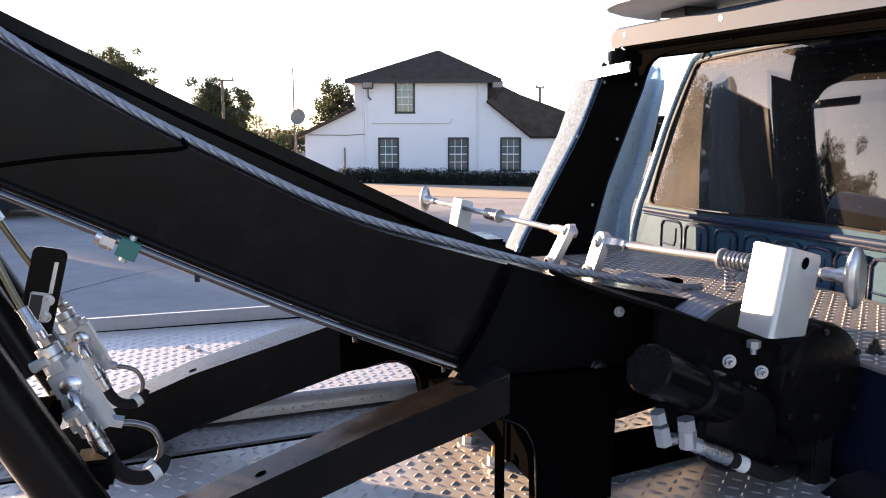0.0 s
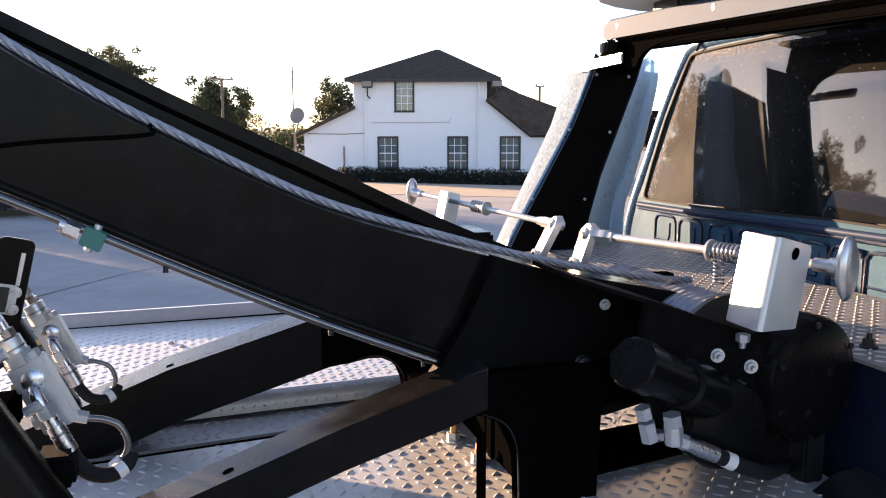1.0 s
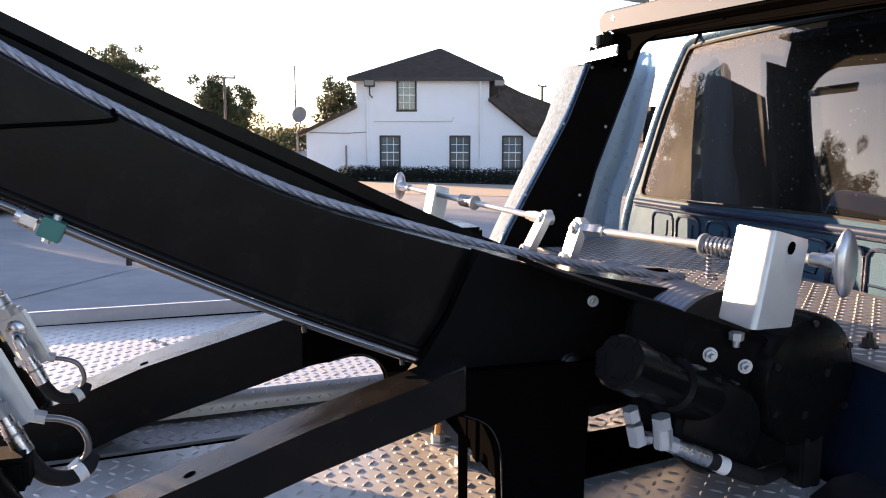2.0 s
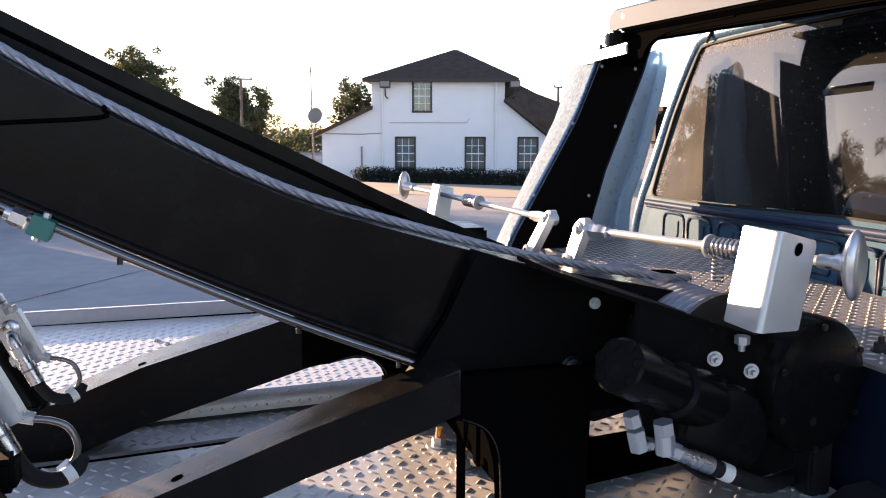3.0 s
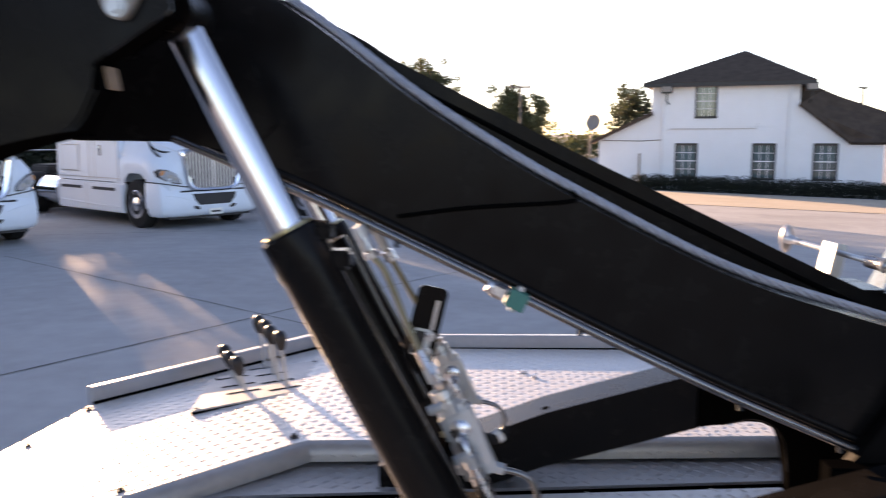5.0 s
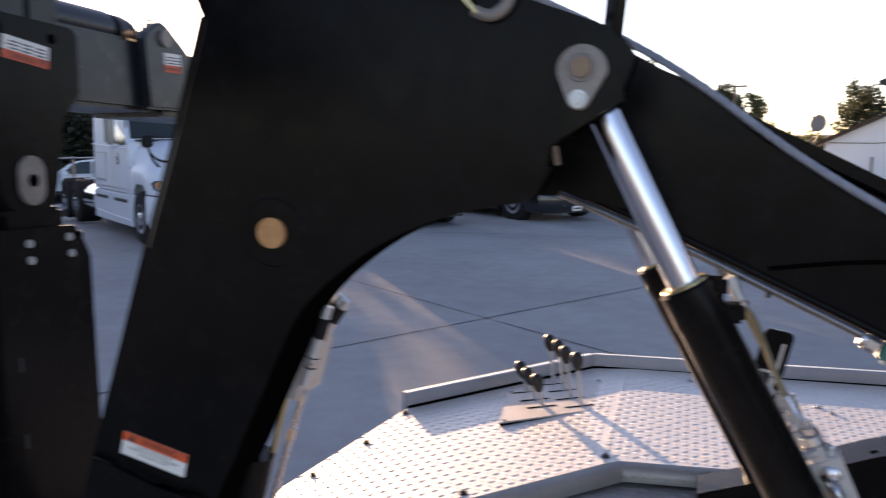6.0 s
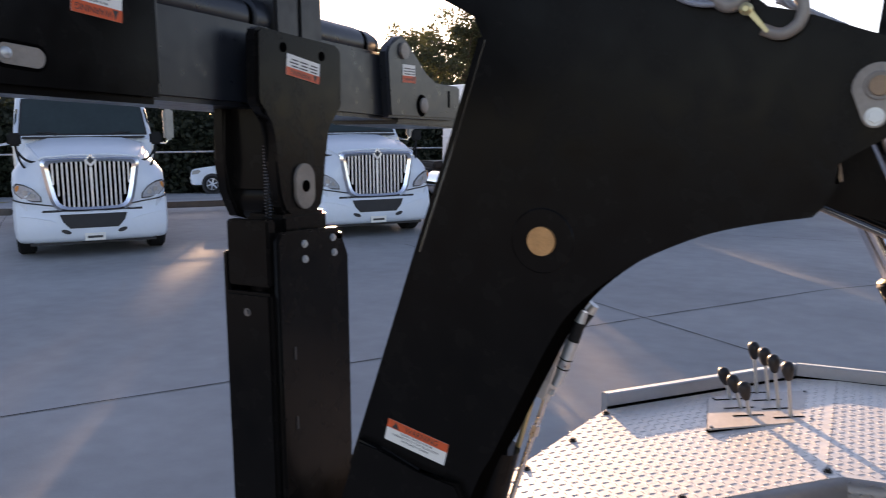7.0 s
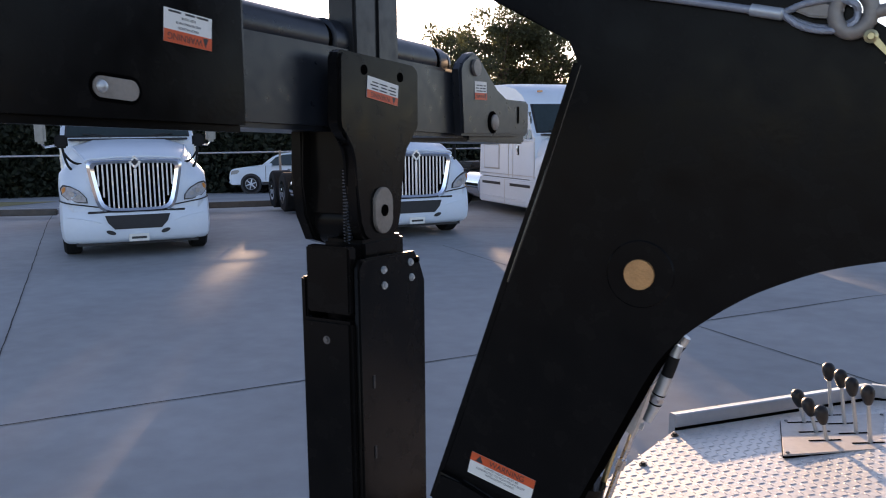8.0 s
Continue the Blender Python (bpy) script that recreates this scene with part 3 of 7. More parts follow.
bush_row("far_bushes", (-14, 95), (14, 110), 3.5, 3.0, 6000, 9, LEAF, "far green bushes at the end of the street", "bushes", 0.3)

# ---- poles ----
def utility_pole(name, m, h, arm, label, r=0.13):
    t = thing(name, label, "pole", m=m)
    part("pole", tube([(0, 0, 0), (0, 0, h * .5), (0, 0, h)], r, 10), WOOD_POLE, t)
    if arm:
        part("crossarm", box(-arm, arm, -0.06, 0.06, h - 0.12, h), WOOD_POLE, t)
        for s_ in (-.9, .9):
            part("insulator", turned((s_ * arm, 0, h), (s_ * arm, 0, h + .2), [(0, .05), (.08, .08), (.14, .05), (.2, .02)], 10), ALU_SMOOTH, t)
    return t


utility_pole("antenna_mast", at_az(-6.84, 58), 7.2, 0, "thin dark metal mast beyond the yard", 0.05)
utility_pole("utility_pole", at_az(-2.2, 64) @ pose(0, 0, 0, 0, 0, 10), 6.75, 0.85, "wooden utility pole with crossarm among trees", 0.10)
utility_pole("utility_pole", at_az(-23.6, 78) @ pose(0, 0, 0, 0, 0, 40), 7.0, 0.8, "wooden utility pole behind the white house", 0.12)


# ---- tow truck (x towards its cab, y across, deck about 1.27 m high) ----
truck = thing("tow_truck", "blue wrecker with black boom and aluminium tread-plate deck", "tow truck")
DECK, FLOOR, FRONT = 1.275, 1.235, 1.44


def deck_z(x):
    """The rear plate of the far deck falls a little towards the tail."""
    return DECK if x > -0.37 else DECK + 0.05 * (x + 0.37)


def lower_rear(ob):
    for v in ob.data.vertices:
        v.co.z += deck_z(v.co.x) - DECK
    return ob


# chassis and wheels under the deck
part("chassis", box(-0.85, 3.6, 1.05, 2.0, 0.55, 1.0, 0.02), BLACK_SATIN, truck)
part("side_body", box(-0.7, 1.55, 0.38, 0.52, 0.62, 1.19, 0.02), NAVY, truck)
part("side_body", box(-0.45, 1.55, 2.5, 2.62, 0.62, 1.21, 0.02), NAVY, truck)
part("tail_body", box(-0.9, -0.8, 0.7, 2.1, 0.75, 1.19, 0.02), NAVY, truck)


def wheel(name, p, r, w, parent, hub=STEEL):
    """An upright wheel turning about y."""
    p = Vector(p)
    wh = part(name, turned(p + Vector((0, -w / 2, 0)), p + Vector((0, w / 2, 0)), [(0, r * .62), (0.01, r * .92), (w * .15, r), (w * .85, r), (w - .01, r * .92), (w, r * .62)], 32), RUBBER, parent)
    part("rim", turned(p + Vector((0, -w / 2 - .004, 0)), p + Vector((0, w / 2 + .004, 0)), [(0, r * .60), (.02, r * .5), (.04, r * .2), (w - .04, r * .2), (w - .02, r * .5), (w + .008, r * .60)], 28), hub, wh)
    return wh


for wx in (0.05, 3.0):
    for wy in (0.62, 2.42):
        wheel("wheel", (wx, wy, 0.40), 0.40, 0.24, truck)

# deck plates
OUTER = [(-0.37, 2.545), (1.18, 2.555), (1.18, 1.923), (-0.339, 1.815), (-0.37, 1.79)]
TAIL = [(-0.920, 2.085), (-0.475, 2.53), (-0.3712, 2.5435), (-0.3712, 1.79), (-0.613, 1.570), (-0.86, 1.34), (-0.990, 1.41), (-1.005, 1.565)]
part("outer_deck", prism(OUTER, DECK - 0.006, DECK, "z"), ALU, truck, "aluminium tread plate, far side deck", smooth=False)
lower_rear(part("rear_deck", prism(TAIL, DECK - 0.006, DECK, "z"), ALU, truck, "sunlit aluminium tread plate at the tail", smooth=False))
part("inner_deck", prism([(-0.62, 1.545), (-0.335, 1.81), (1.18, 1.918), (1.18, 1.830), (0.50, 1.755), (-0.45, 1.650)], FLOOR - 0.010, FLOOR - 0.004, "z"), ALU_SHADED, truck, smooth=False)
# black sheet laid below the plates, stands for the shade in their gap
part("deck_gap", prism([(-0.46, 1.60), (1.17, 1.775), (1.17, 1.85), (-0.46, 1.67)], FLOOR - 0.022, FLOOR - 0.016, "z"), HOLE_SHADE, truck, smooth=False)
part("near_deck", prism([(-0.95, 0.38), (1.16, 0.38), (1.16, 1.789), (0.50, 1.717), (-0.45, 1.613), (-0.95, 1.56)], FLOOR - 0.006, FLOOR, "z"), ALU, truck, smooth=False)
# lens-shaped tread bar
BAR_V = [(-0.0105, 0, 0), (-0.004, -0.0028, 0), (0.004, -0.0028, 0), (0.0105, 0, 0), (0.004, 0.0028, 0), (-0.004, 0.0028, 0), (-0.005, 0, 0.0019), (0.005, 0, 0.0019)]
BAR_F = [(0, 1, 6), (1, 2, 7, 6), (2, 3, 7), (3, 4, 7), (4, 5, 6, 7), (5, 0, 6)]
# rolled lip between the two levels
for a, b in (((-0.339, 1.813), (1.18, 1.921)), ((-0.86, 1.335), (-0.339, 1.813))):
    bm = bmesh.new()
    d = Vector((b[0] - a[0], b[1] - a[1], 0)).normalized()
    nrm = Vector((d.y, -d.x, 0))
    prof = [(-0.004, 0.0), (0.010, -0.002), (0.018, -0.010), (0.022, -0.022), (0.022, -0.036), (-0.004, -0.036)]
    ends = []
    for q in (a, b):
        ends.append([bm.verts.new(Vector((q[0], q[1], deck_z(q[0]))) + nrm * u + Vector((0, 0, w))) for u, w in prof])
    k = len(prof)
    for i in range(k):
        bm.faces.new((ends[0][i], ends[1][i], ends[1][(i + 1) % k], ends[0][(i + 1) % k]))
    bm.faces.new(ends[0][::-1])
    bm.faces.new(ends[1])
    lip = part("deck_lip", bm, ALU_SHADED, truck)
    vs, fs = [], []
    ln = (Vector(b) - Vector(a)).length
    for i in range(int(ln / 0.021) if a[0] > -0.5 else 0):
        q = Vector((a[0], a[1], 0)).lerp(Vector((b[0], b[1], 0)), (i + .5) * 0.021 / ln)
        for k_, (u, w, tl) in enumerate(((0.0125, -0.0045, 36), (0.0222, -0.024, 88))):
            ang = radians(tl)
            ax = nrm * math.cos(ang) + Vector((0, 0, -math.sin(ang)))
            no = nrm * math.sin(ang) + Vector((0, 0, math.cos(ang)))
            sg = 1 if (i + k_) % 2 else -1
            e1, e2 = (d + ax * sg).normalized(), (ax - d * sg).normalized()
            o = q + nrm * u + Vector((0, 0, deck_z(q.x) + w))
            n0 = len(vs)
            vs.extend(tuple(o + e1 * p[0] * .5 + e2 * p[1] * .7 + no * p[2]) for p in BAR_V)
            fs.extend(tuple(n0 + z_ for z_ in f) for f in BAR_F)
    me = bpy.data.meshes.new("lip_tread")
    me.from_pydata(vs, [], fs)
    me.materials.append(ALU_SHADED)
    lt = new("lip_tread", me)
    lt.parent = lip
    lt["kind"] = "stuff"
part("under_deck", box(-0.9, 1.5, 0.45, 2.5, 1.08, 1.20, 0.01), BLACK_SATIN, truck)
part("rear_under_deck", prism([(-0.92, 2.12), (-0.47, 2.55), (-0.3, 2.55), (-0.3, 1.3), (-0.97, 1.42)], 1.08, 1.222, "z"), BLACK_SATIN, truck)


# upstand rail round the far edge
def rail(a, b, inward):
    a, b, i = Vector((*a, 0)), Vector((*b, 0)), Vector((*inward, 0))
    prof = [(0.0, 0.0), (0.003, 0.039), (-0.001, 0.0420), (-0.024, 0.0395), (-0.030, 0.034), (-0.030, -0.05), (0.0, -0.05)]
    bm = bmesh.new()
    ends = [[bm.verts.new(q + i * u + Vector((0, 0, deck_z(q.x) + w))) for u, w in prof] for q in (a, b)]
    k = len(prof)
    for j in range(k):
        bm.faces.new((ends[0][j], ends[1][j], ends[1][(j + 1) % k], ends[0][(j + 1) % k]))
    bm.faces.new(ends[0][::-1])
    bm.faces.new(ends[1])
    r = part("deck_rail", bm, ALU_SMOOTH, truck, "smooth aluminium upstand rail")
    gap = bmesh.new()
    for q0, q1 in ((a, b),):
        v = [gap.verts.new(q + i * u + Vector((0, 0, deck_z(q.x) + w))) for q in (q0, q1) for u, w in ((0.001, 0.0005), (0.007, 0.0005), (0.007, 0.003), (0.001, 0.006))]
        for k in range(4):
            gap.faces.new((v[k], v[4 + k], v[4 + (k + 1) % 4], v[(k + 1) % 4]))
    part("rail_seam", gap, HOLE_SHADE, r, smooth=False)
    return r


rail((-0.920, 2.092), (-0.478, 2.532), (0.707, -0.707))
rail((-0.478, 2.532), (1.18, 2.555), (0.0, -1.0))

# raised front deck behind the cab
# plate colour darkened for the mirrored cab, its bars stay bright
part("front_deck", box(1.18, 1.580, 0.38, 2.63, FRONT - 0.006, FRONT), ALU_CAB_DARK, truck, smooth=False)
part("front_deck_riser", box(1.185, 1.58, 0.39, 2.62, 1.05, FRONT - 0.006), NAVY, truck)


# tread bars
def in_poly(x, y, poly):
    c = False
    for i in range(len(poly)):
        (x0, y0), (x1, y1) = poly[i], poly[i - 1]
        if (y0 > y) != (y1 > y) and x < (x1 - x0) * (y - y0) / (y1 - y0) + x0:
            c = not c
    return c


bar_me = bpy.data.meshes.new("tread_bar")
bar_me.from_pydata(BAR_V, [], BAR_F)
bar_me.materials.append(ALU)


def tread(name, poly, z, single=None, turn=0.0, pitch=0.0205, material=ALU):
    """Raised lens bars in alternating directions over a deck outline; single: a stretch of the plan whose bars are parts of their own."""
    xs, ys = [p[0] for p in poly], [p[1] for p in poly]
    vs, fs, count = [], [], 0
    i = 0
    x = min(xs) + 0.012
    ct, st = math.cos(turn), math.sin(turn)
    while x < max(xs) - 0.01:
        j = 0
        y = min(ys) + 0.012
        while y < max(ys) - 0.01:
            if in_poly(x, y, poly):
                a = radians(45 if (i + j) % 2 else -45) + turn
                if single and count < 300 and single[0] < x < single[1] and single[2] < y < single[3]:
                    ob = new("tread_bar", bar_me)
                    ob.matrix_basis = pose(x, y, z, 0, 0, math.degrees(a))
                    ob.parent = truck
                    count += 1
                else:
                    c, s = math.cos(a), math.sin(a)
                    n0 = len(vs)
                    g = 0.62 if z == DECK else 1.0
                    vs.extend((x + u * c - v * g * s, y + u * s + v * g * c, z + w * g + (deck_z(x) - DECK if z == DECK else 0)) for u, v, w in BAR_V)
                    fs.extend(tuple(n0 + q for q in f) for f in BAR_F)
            j += 1
            y += pitch
        i += 1
        x += pitch
    me = bpy.data.meshes.new(name)
    me.from_pydata(vs, [], fs)
    me.materials.append(material)
    ob = new(name, me)
    ob.parent = truck
    ob["kind"] = "stuff"


tread("tread_pattern_outer", [(-0.381, 2.545), (1.18, 2.555), (1.18, 1.93), (-0.339, 1.822), (-0.381, 1.79)], DECK)
tread("tread_pattern_rear", TAIL, DECK)
tread("tread_pattern_inner", [(-0.335, 1.795), (1.15, 1.900), (1.15, 1.840), (-0.44, 1.664)], FLOOR - 0.004, material=ALU_SHADED)
tread("tread_pattern_near", [(-0.9, 0.42), (1.15, 0.42), (1.15, 1.786), (-0.45, 1.612), (-0.9, 1.56)], FLOOR, single=(0.30, 0.70, 1.22, 1.66), pitch=0.0255)
tread("tread_pattern_front", [(1.19, 0.42), (1.575, 0.42), (1.575, 2.61), (1.19, 2.61)], FRONT, pitch=0.0215)

# deck fasteners
for q in ((0.114, 2.30), (0.14, 2.26), (-0.2, 2.45)):
    part("deck_bolt", hexbolt((q[0], q[1], DECK), (0, 0, 1), 0.006, 0.005, 0.009), STEEL, truck)
for q in ((-0.93, 1.83), (-0.972, 1.63), (-0.73, 1.50), (-0.625, 1.595), (-0.91, 2.05), (-0.37, 1.83)):
    part("deck_bolt", hexbolt((q[0], q[1], deck_z(q[0])), (0, 0, 1), 0.006, 0.005, 0.010), BLACK_SATIN, truck)
for q in ((0.621, 1.588), (0.633, 1.484)):
    part("floor_bolt", hexbolt((q[0], q[1], FLOOR), (0, 0, 1), 0.013, 0.013, 0.022), ZINC, truck)
    part("stud_end", rod((q[0], q[1], FLOOR + .012), (q[0] + .002, q[1], FLOOR + .032), .0065, seg=16), BRONZE, truck)

CZ = 1.2665
# lever console on the deck
PANEL = [(-0.642, 1.990), (-0.638, 1.988), (-0.405, 2.163), (-0.403, 2.170), (-0.437, 2.408), (-0.445, 2.412), (-0.676, 2.240), (-0.679, 2.232)]
console = part("lever_console", prism(PANEL, CZ, CZ + 0.005, "z", 0.001), CONSOLE_GREY, truck, "flat metal console plate with control levers", smooth=False)
part("plate_gap", prism([(-0.541 + (u + .541) * 1.009, 2.200 + (v - 2.200) * 1.009) for u, v in PANEL], CZ - .004, CZ + 0.0012, "z"), HOLE_SHADE, console)
for u, v in ((-0.634, 2.003), (-0.418, 2.170), (-0.448, 2.395), (-0.665, 2.228)):
    part("screw", hexbolt((u, v, CZ + 0.005), (0, 0, 1), 0.005, 0.003), DARK_STEEL, console)
LEVERS = [(-0.565, 2.330, .150), (-0.530, 2.279, .150), (-0.499, 2.218, .150), (-0.466, 2.163, .150), (-0.622, 2.241, .095), (-0.588, 2.182, .095), (-0.560, 2.132, .095)]
KNOB = [(0, .007), (.004, .0095), (.014, .0135), (.026, .0160), (.035, .0158), (.042, .0135), (.047, .0085), (.049, .003)]
for i, (x, y, h) in enumerate(LEVERS):
    base, top_ = Vector((x, y, CZ + 0.004)), Vector((x - 0.010 - .002 * (i % 3), y - 0.006, CZ + h - 0.044))
    lv = part("lever", rod(base, top_, 0.0052, 0.0046, 12), ZINC, console)
    d = (top_ - base).normalized()
    part("knob", turned(top_ - d * .004, top_ + d, KNOB, 18), KNOB_BLACK, lv)
    sl = Matrix.Translation((x - .004, y - .003, CZ + 0.005)) @ pose(0, 0, 0, 0, 0, 33)
    slot_ = [(q * .038 + .0036 * math.cos(a), .0036 * math.sin(a)) for q, a0 in ((1, -90), (-1, 90)) for a in [radians(a0 + k) for k in (0, 45, 90, 135, 180)]]
    part("slot", prism(slot_, 0.0002, 0.0010, "z", 0, sl), HOLE_SHADE, console)

# ---- boom ----
# lower boom: box section, top and bottom edges bowed
TOPC = [(-0.46, 2.155), (-0.325, 2.099), (-0.211, 2.031), (-0.075, 1.928), (0.051, 1.848), (0.154, 1.790), (0.343, 1.696), (0.513, 1.640), (0.699, 1.588), (0.90, 1.545), (1.08, 1.505)]
BOTC = [(1.08, 1.40), (0.80, 1.345), (0.62, 1.395), (0.54, 1.448), (0.34, 1.545), (0.184, 1.623), (0.035, 1.697), (-0.088, 1.757), (-0.241, 1.825), (-0.40, 1.895), (-0.46, 1.93)]
boom = part("lower_boom", prism(curve2(TOPC, 5) + [(u, v) for u, v in BOTC], 1.351, 1.542, "y"), BLACK, truck, "black painted box-section boom", smooth=True)
# deep root of the boom behind the gooseneck
part("boom_root", prism([(-0.66, 2.06), (-0.66, 1.905), (-0.60, 1.885), (-0.53, 1.878), (-0.40, 1.876), (-0.36, 1.870), (-0.30, 1.856), (-0.26, 1.90), (-0.30, 2.02)], 1.343, 1.545, "y", 0.002), BLACK, boom)
# raised far flange
FARC = [(0.147 + (u - 0.147) * 0.917, 1.823 + (v - 1.823) * 0.917) for u, v in ((-0.40, 2.145), (-0.214, 2.055), (-0.140, 2.010), (0.006, 1.936), (0.159, 1.858), (0.404, 1.740), (0.577, 1.657), (0.741, 1.584), (0.90, 1.52))]
part("far_flange", prism(curve2(FARC, 5) + [(u, v - 0.09) for u, v in reversed(FARC)], 1.538, 1.578, "y", 0.002), BLACK, boom)
part("flange_groove", tube(smooth_path([(u, 1.5365, v - 0.027) for u, v in FARC], 5), 0.0042, 8), HOLE_SHADE, boom)
# weld seam round the section
part("weld_seam", tube(smooth_path([(-0.10, 1.349, 1.775), (0.0, 1.349, 1.787), (0.128, 1.349, 1.795), (0.135, 1.352, 1.806)], 6), 0.0030, 8), HOLE_SHADE, boom)
part("weld_seam", tube([(0.135, 1.352, 1.808), (0.140, 1.44, 1.807), (0.145, 1.54, 1.806)], 0.0026, 6), HOLE_SHADE, boom)
# hydraulic line along the underside
TUBE = [(-0.40, 1.345, 1.880), (-0.30, 1.340, 1.838), (-0.20, 1.338, 1.795), (-0.088, 1.338, 1.742), (0.035, 1.338, 1.683), (0.184, 1.338, 1.610), (0.340, 1.338, 1.537), (0.49, 1.338, 1.473), (0.60, 1.345, 1.428)]
line = part("hydraulic_line", tube(smooth_path(TUBE, 6), 0.0058, 14), LINE_STEEL, boom, "bright steel hydraulic line")
part("second_line", tube(smooth_path([(x, 1.352, z + 0.012) for x, y, z in TUBE], 6), 0.0065, 10), BLACK, boom)
d_ = Vector((0.123, 0, -0.062)).normalized()
c_ = Vector((0.060, 1.337, 1.665))
part("line_clamp", bevel(add_box(bmesh.new(), -0.0135, 0.0135, -0.012, 0.012, -0.0125, 0.0125, Matrix.Translation(c_) @ pose(0, 0, 0, 0, 26.7, 0)), 0.0012), TEAL, line, "teal plastic tube clamp")
part("tube_nut", add_rod(add_rod(bmesh.new(), c_ - d_ * .036, c_ - d_ * .018, .012, seg=6), c_ - d_ * .043, c_ - d_ * .036, .010), STEEL, line)
part("clamp_screw", hexbolt(c_ + Vector((.004, 0, .009)), (.45, 0, .89), .005, .009), ZINC, line)
part("clamp_screw", hexbolt(c_ + Vector((-.005, 0, -.009)), (-.45, 0, -.89), .0055, .008), ZINC, line)
for q in ((0.145, 1.336, 1.624), (0.36, 1.336, 1.523), (-0.10, 1.336, 1.743), (0.495, 1.336, 1.466)):
    part("clip_screw", hexbolt(q, (0, -.3, -1), .004, .008), BLACK_SATIN, line)

# wire rope over the boom
ROPE = [(-0.72, 1.10, 2.215), (-0.60, 1.12, 2.190), (-0.46, 1.25, 2.172), (-0.325, 1.352, 2.112), (-0.211, 1.356, 2.043), (-0.075, 1.358, 1.941), (0.051, 1.360, 1.860), (0.154, 1.362, 1.803), (0.343, 1.364, 1.708), (0.513, 1.366, 1.652), (0.699, 1.372, 1.600), (0.90, 1.39, 1.558), (0.99, 1.41, 1.545)]
part("wire_rope", tube(smooth_path(ROPE[2:], 48), 0.0064, 24, twist=(6, 0.34, 9.0)), CABLE, truck, "laid steel winch rope")

# gooseneck with its rear leg, near plate at y 1.06
ARCH = curve2([(-0.392, 1.890), (-0.445, 1.881), (-0.505, 1.866), (-0.556, 1.845), (-0.602, 1.820), (-0.657, 1.779), (-0.695, 1.740), (-0.723, 1.693), (-0.750, 1.638), (-0.782, 1.572), (-0.808, 1.517), (-0.836, 1.462), (-0.92, 1.25)], 4)
REAR = [(-1.12, 1.25), (-1.052, 1.456), (-0.984, 1.646), (-0.924, 1.817), (-0.873, 1.957), (-0.818, 2.124), (-0.831, 2.155), (-0.951, 2.216), (-0.95, 2.30), (-0.62, 2.26)]
GOOSE = curve2([(-0.46, 2.140), (-0.418, 2.130), (-0.378, 2.116), (-0.298, 2.084), (-0.272, 2.055)], 5) + [(-0.292, 2.000), (-0.371, 1.956), (-0.366, 1.930), (-0.380, 1.903)] + ARCH + REAR
goose = part("gooseneck", prism(GOOSE, 1.060, 1.112, "y", 0.004), BLACK, truck, "black steel gooseneck plate with curved arch", smooth=True)
# edge faces and inner plate take flat black, the arch's shade as colour
goose.data.materials.append(HOLE_SHADE)
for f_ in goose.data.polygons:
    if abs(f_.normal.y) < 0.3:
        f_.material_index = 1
part("inner_plate", prism([(-0.42, 2.12), (-0.42, 1.884)] + ARCH[4:] + REAR[:6] + [(-0.80, 2.15)], 1.112, 1.166, "y", 0.003), HOLE_SHADE, goose)
# added glossy bead, makes the sun's bright line on this edge
part("edge_bead", tube([(-0.818, 1.064, 2.120), (-0.873, 1.064, 1.957), (-0.924, 1.064, 1.817)], 0.0042, 10), EDGE_GLOSS, goose)
part("pin_doubler", prism([(-0.43, 2.06), (-0.36, 2.088), (-0.29, 2.07), (-0.285, 2.005), (-0.372, 1.952), (-0.40, 1.98)], 1.057, 1.062, "y", 0.001), BLACK, goose)
# pin keeper: teardrop plate, pin head and bolt
tear = [(-0.330 + 0.0285 * math.cos(radians(k)), 2.0395 + 0.0285 * math.sin(radians(k))) for k in range(-8, 189, 14)] + [(-0.3335 + 0.0135 * math.cos(radians(k)), 2.0085 + 0.0135 * math.sin(radians(k))) for k in range(195, 346, 15)]
keeper = part("pin_keeper", prism(tear, 1.045, 1.057, "y", 0.0015), GREY_PIN, goose, "worn grey pin keeper plate")
part("weld_edge", prism([(-0.3695, 1.953), (-0.3665, 1.955), (-0.3625, 1.932), (-0.3655, 1.931)], 1.085, 1.112, "y", 0.0005), WORN_PIN, goose, "bare worn bracket edge")
part("pin_ring", turned((-0.330, 1.046, 2.042), (-0.330, 1.041, 2.042), [(0, .0165), (.002, .0165), (.003, .0150), (.002, .011)], 28), GREY_PIN, keeper)
part("pin_head", rod((-0.330, 1.046, 2.042), (-0.330, 1.039, 2.042), 0.0115, 0.0108, 24), WORN_PIN, keeper)
part("keeper_bolt", hexbolt((-0.3335, 1.045, 2.0075), (0, -1, 0), 0.0075, 0.006, 0.0105), ZINC, keeper)
bush = part("bushing", turned((-0.731, 1.066, 1.844), (-0.731, 1.0, 1.844), [(0, .046), (.006, .046), (.008, .044), (.008, .026)], 36), BLACK, goose)
part("bush_face", rod((-0.731, 1.062, 1.844), (-0.731, 1.053, 1.844), 0.0207, 0.0202, 32), BRONZE, bush, "bronze bush face")
for q in ((-0.789, 2.094), (-0.808, 2.031)):
    part("hole_plug", rod((q[0], 1.063, q[1]), (q[0], 1.0605, q[1]), 0.005, seg=14), HOLE_SHADE, goose)
# rear flange edge of the leg
LEG = [(-1.052, 1.456), (-0.984, 1.646), (-0.924, 1.817), (-0.873, 1.957), (-0.818, 2.124)]
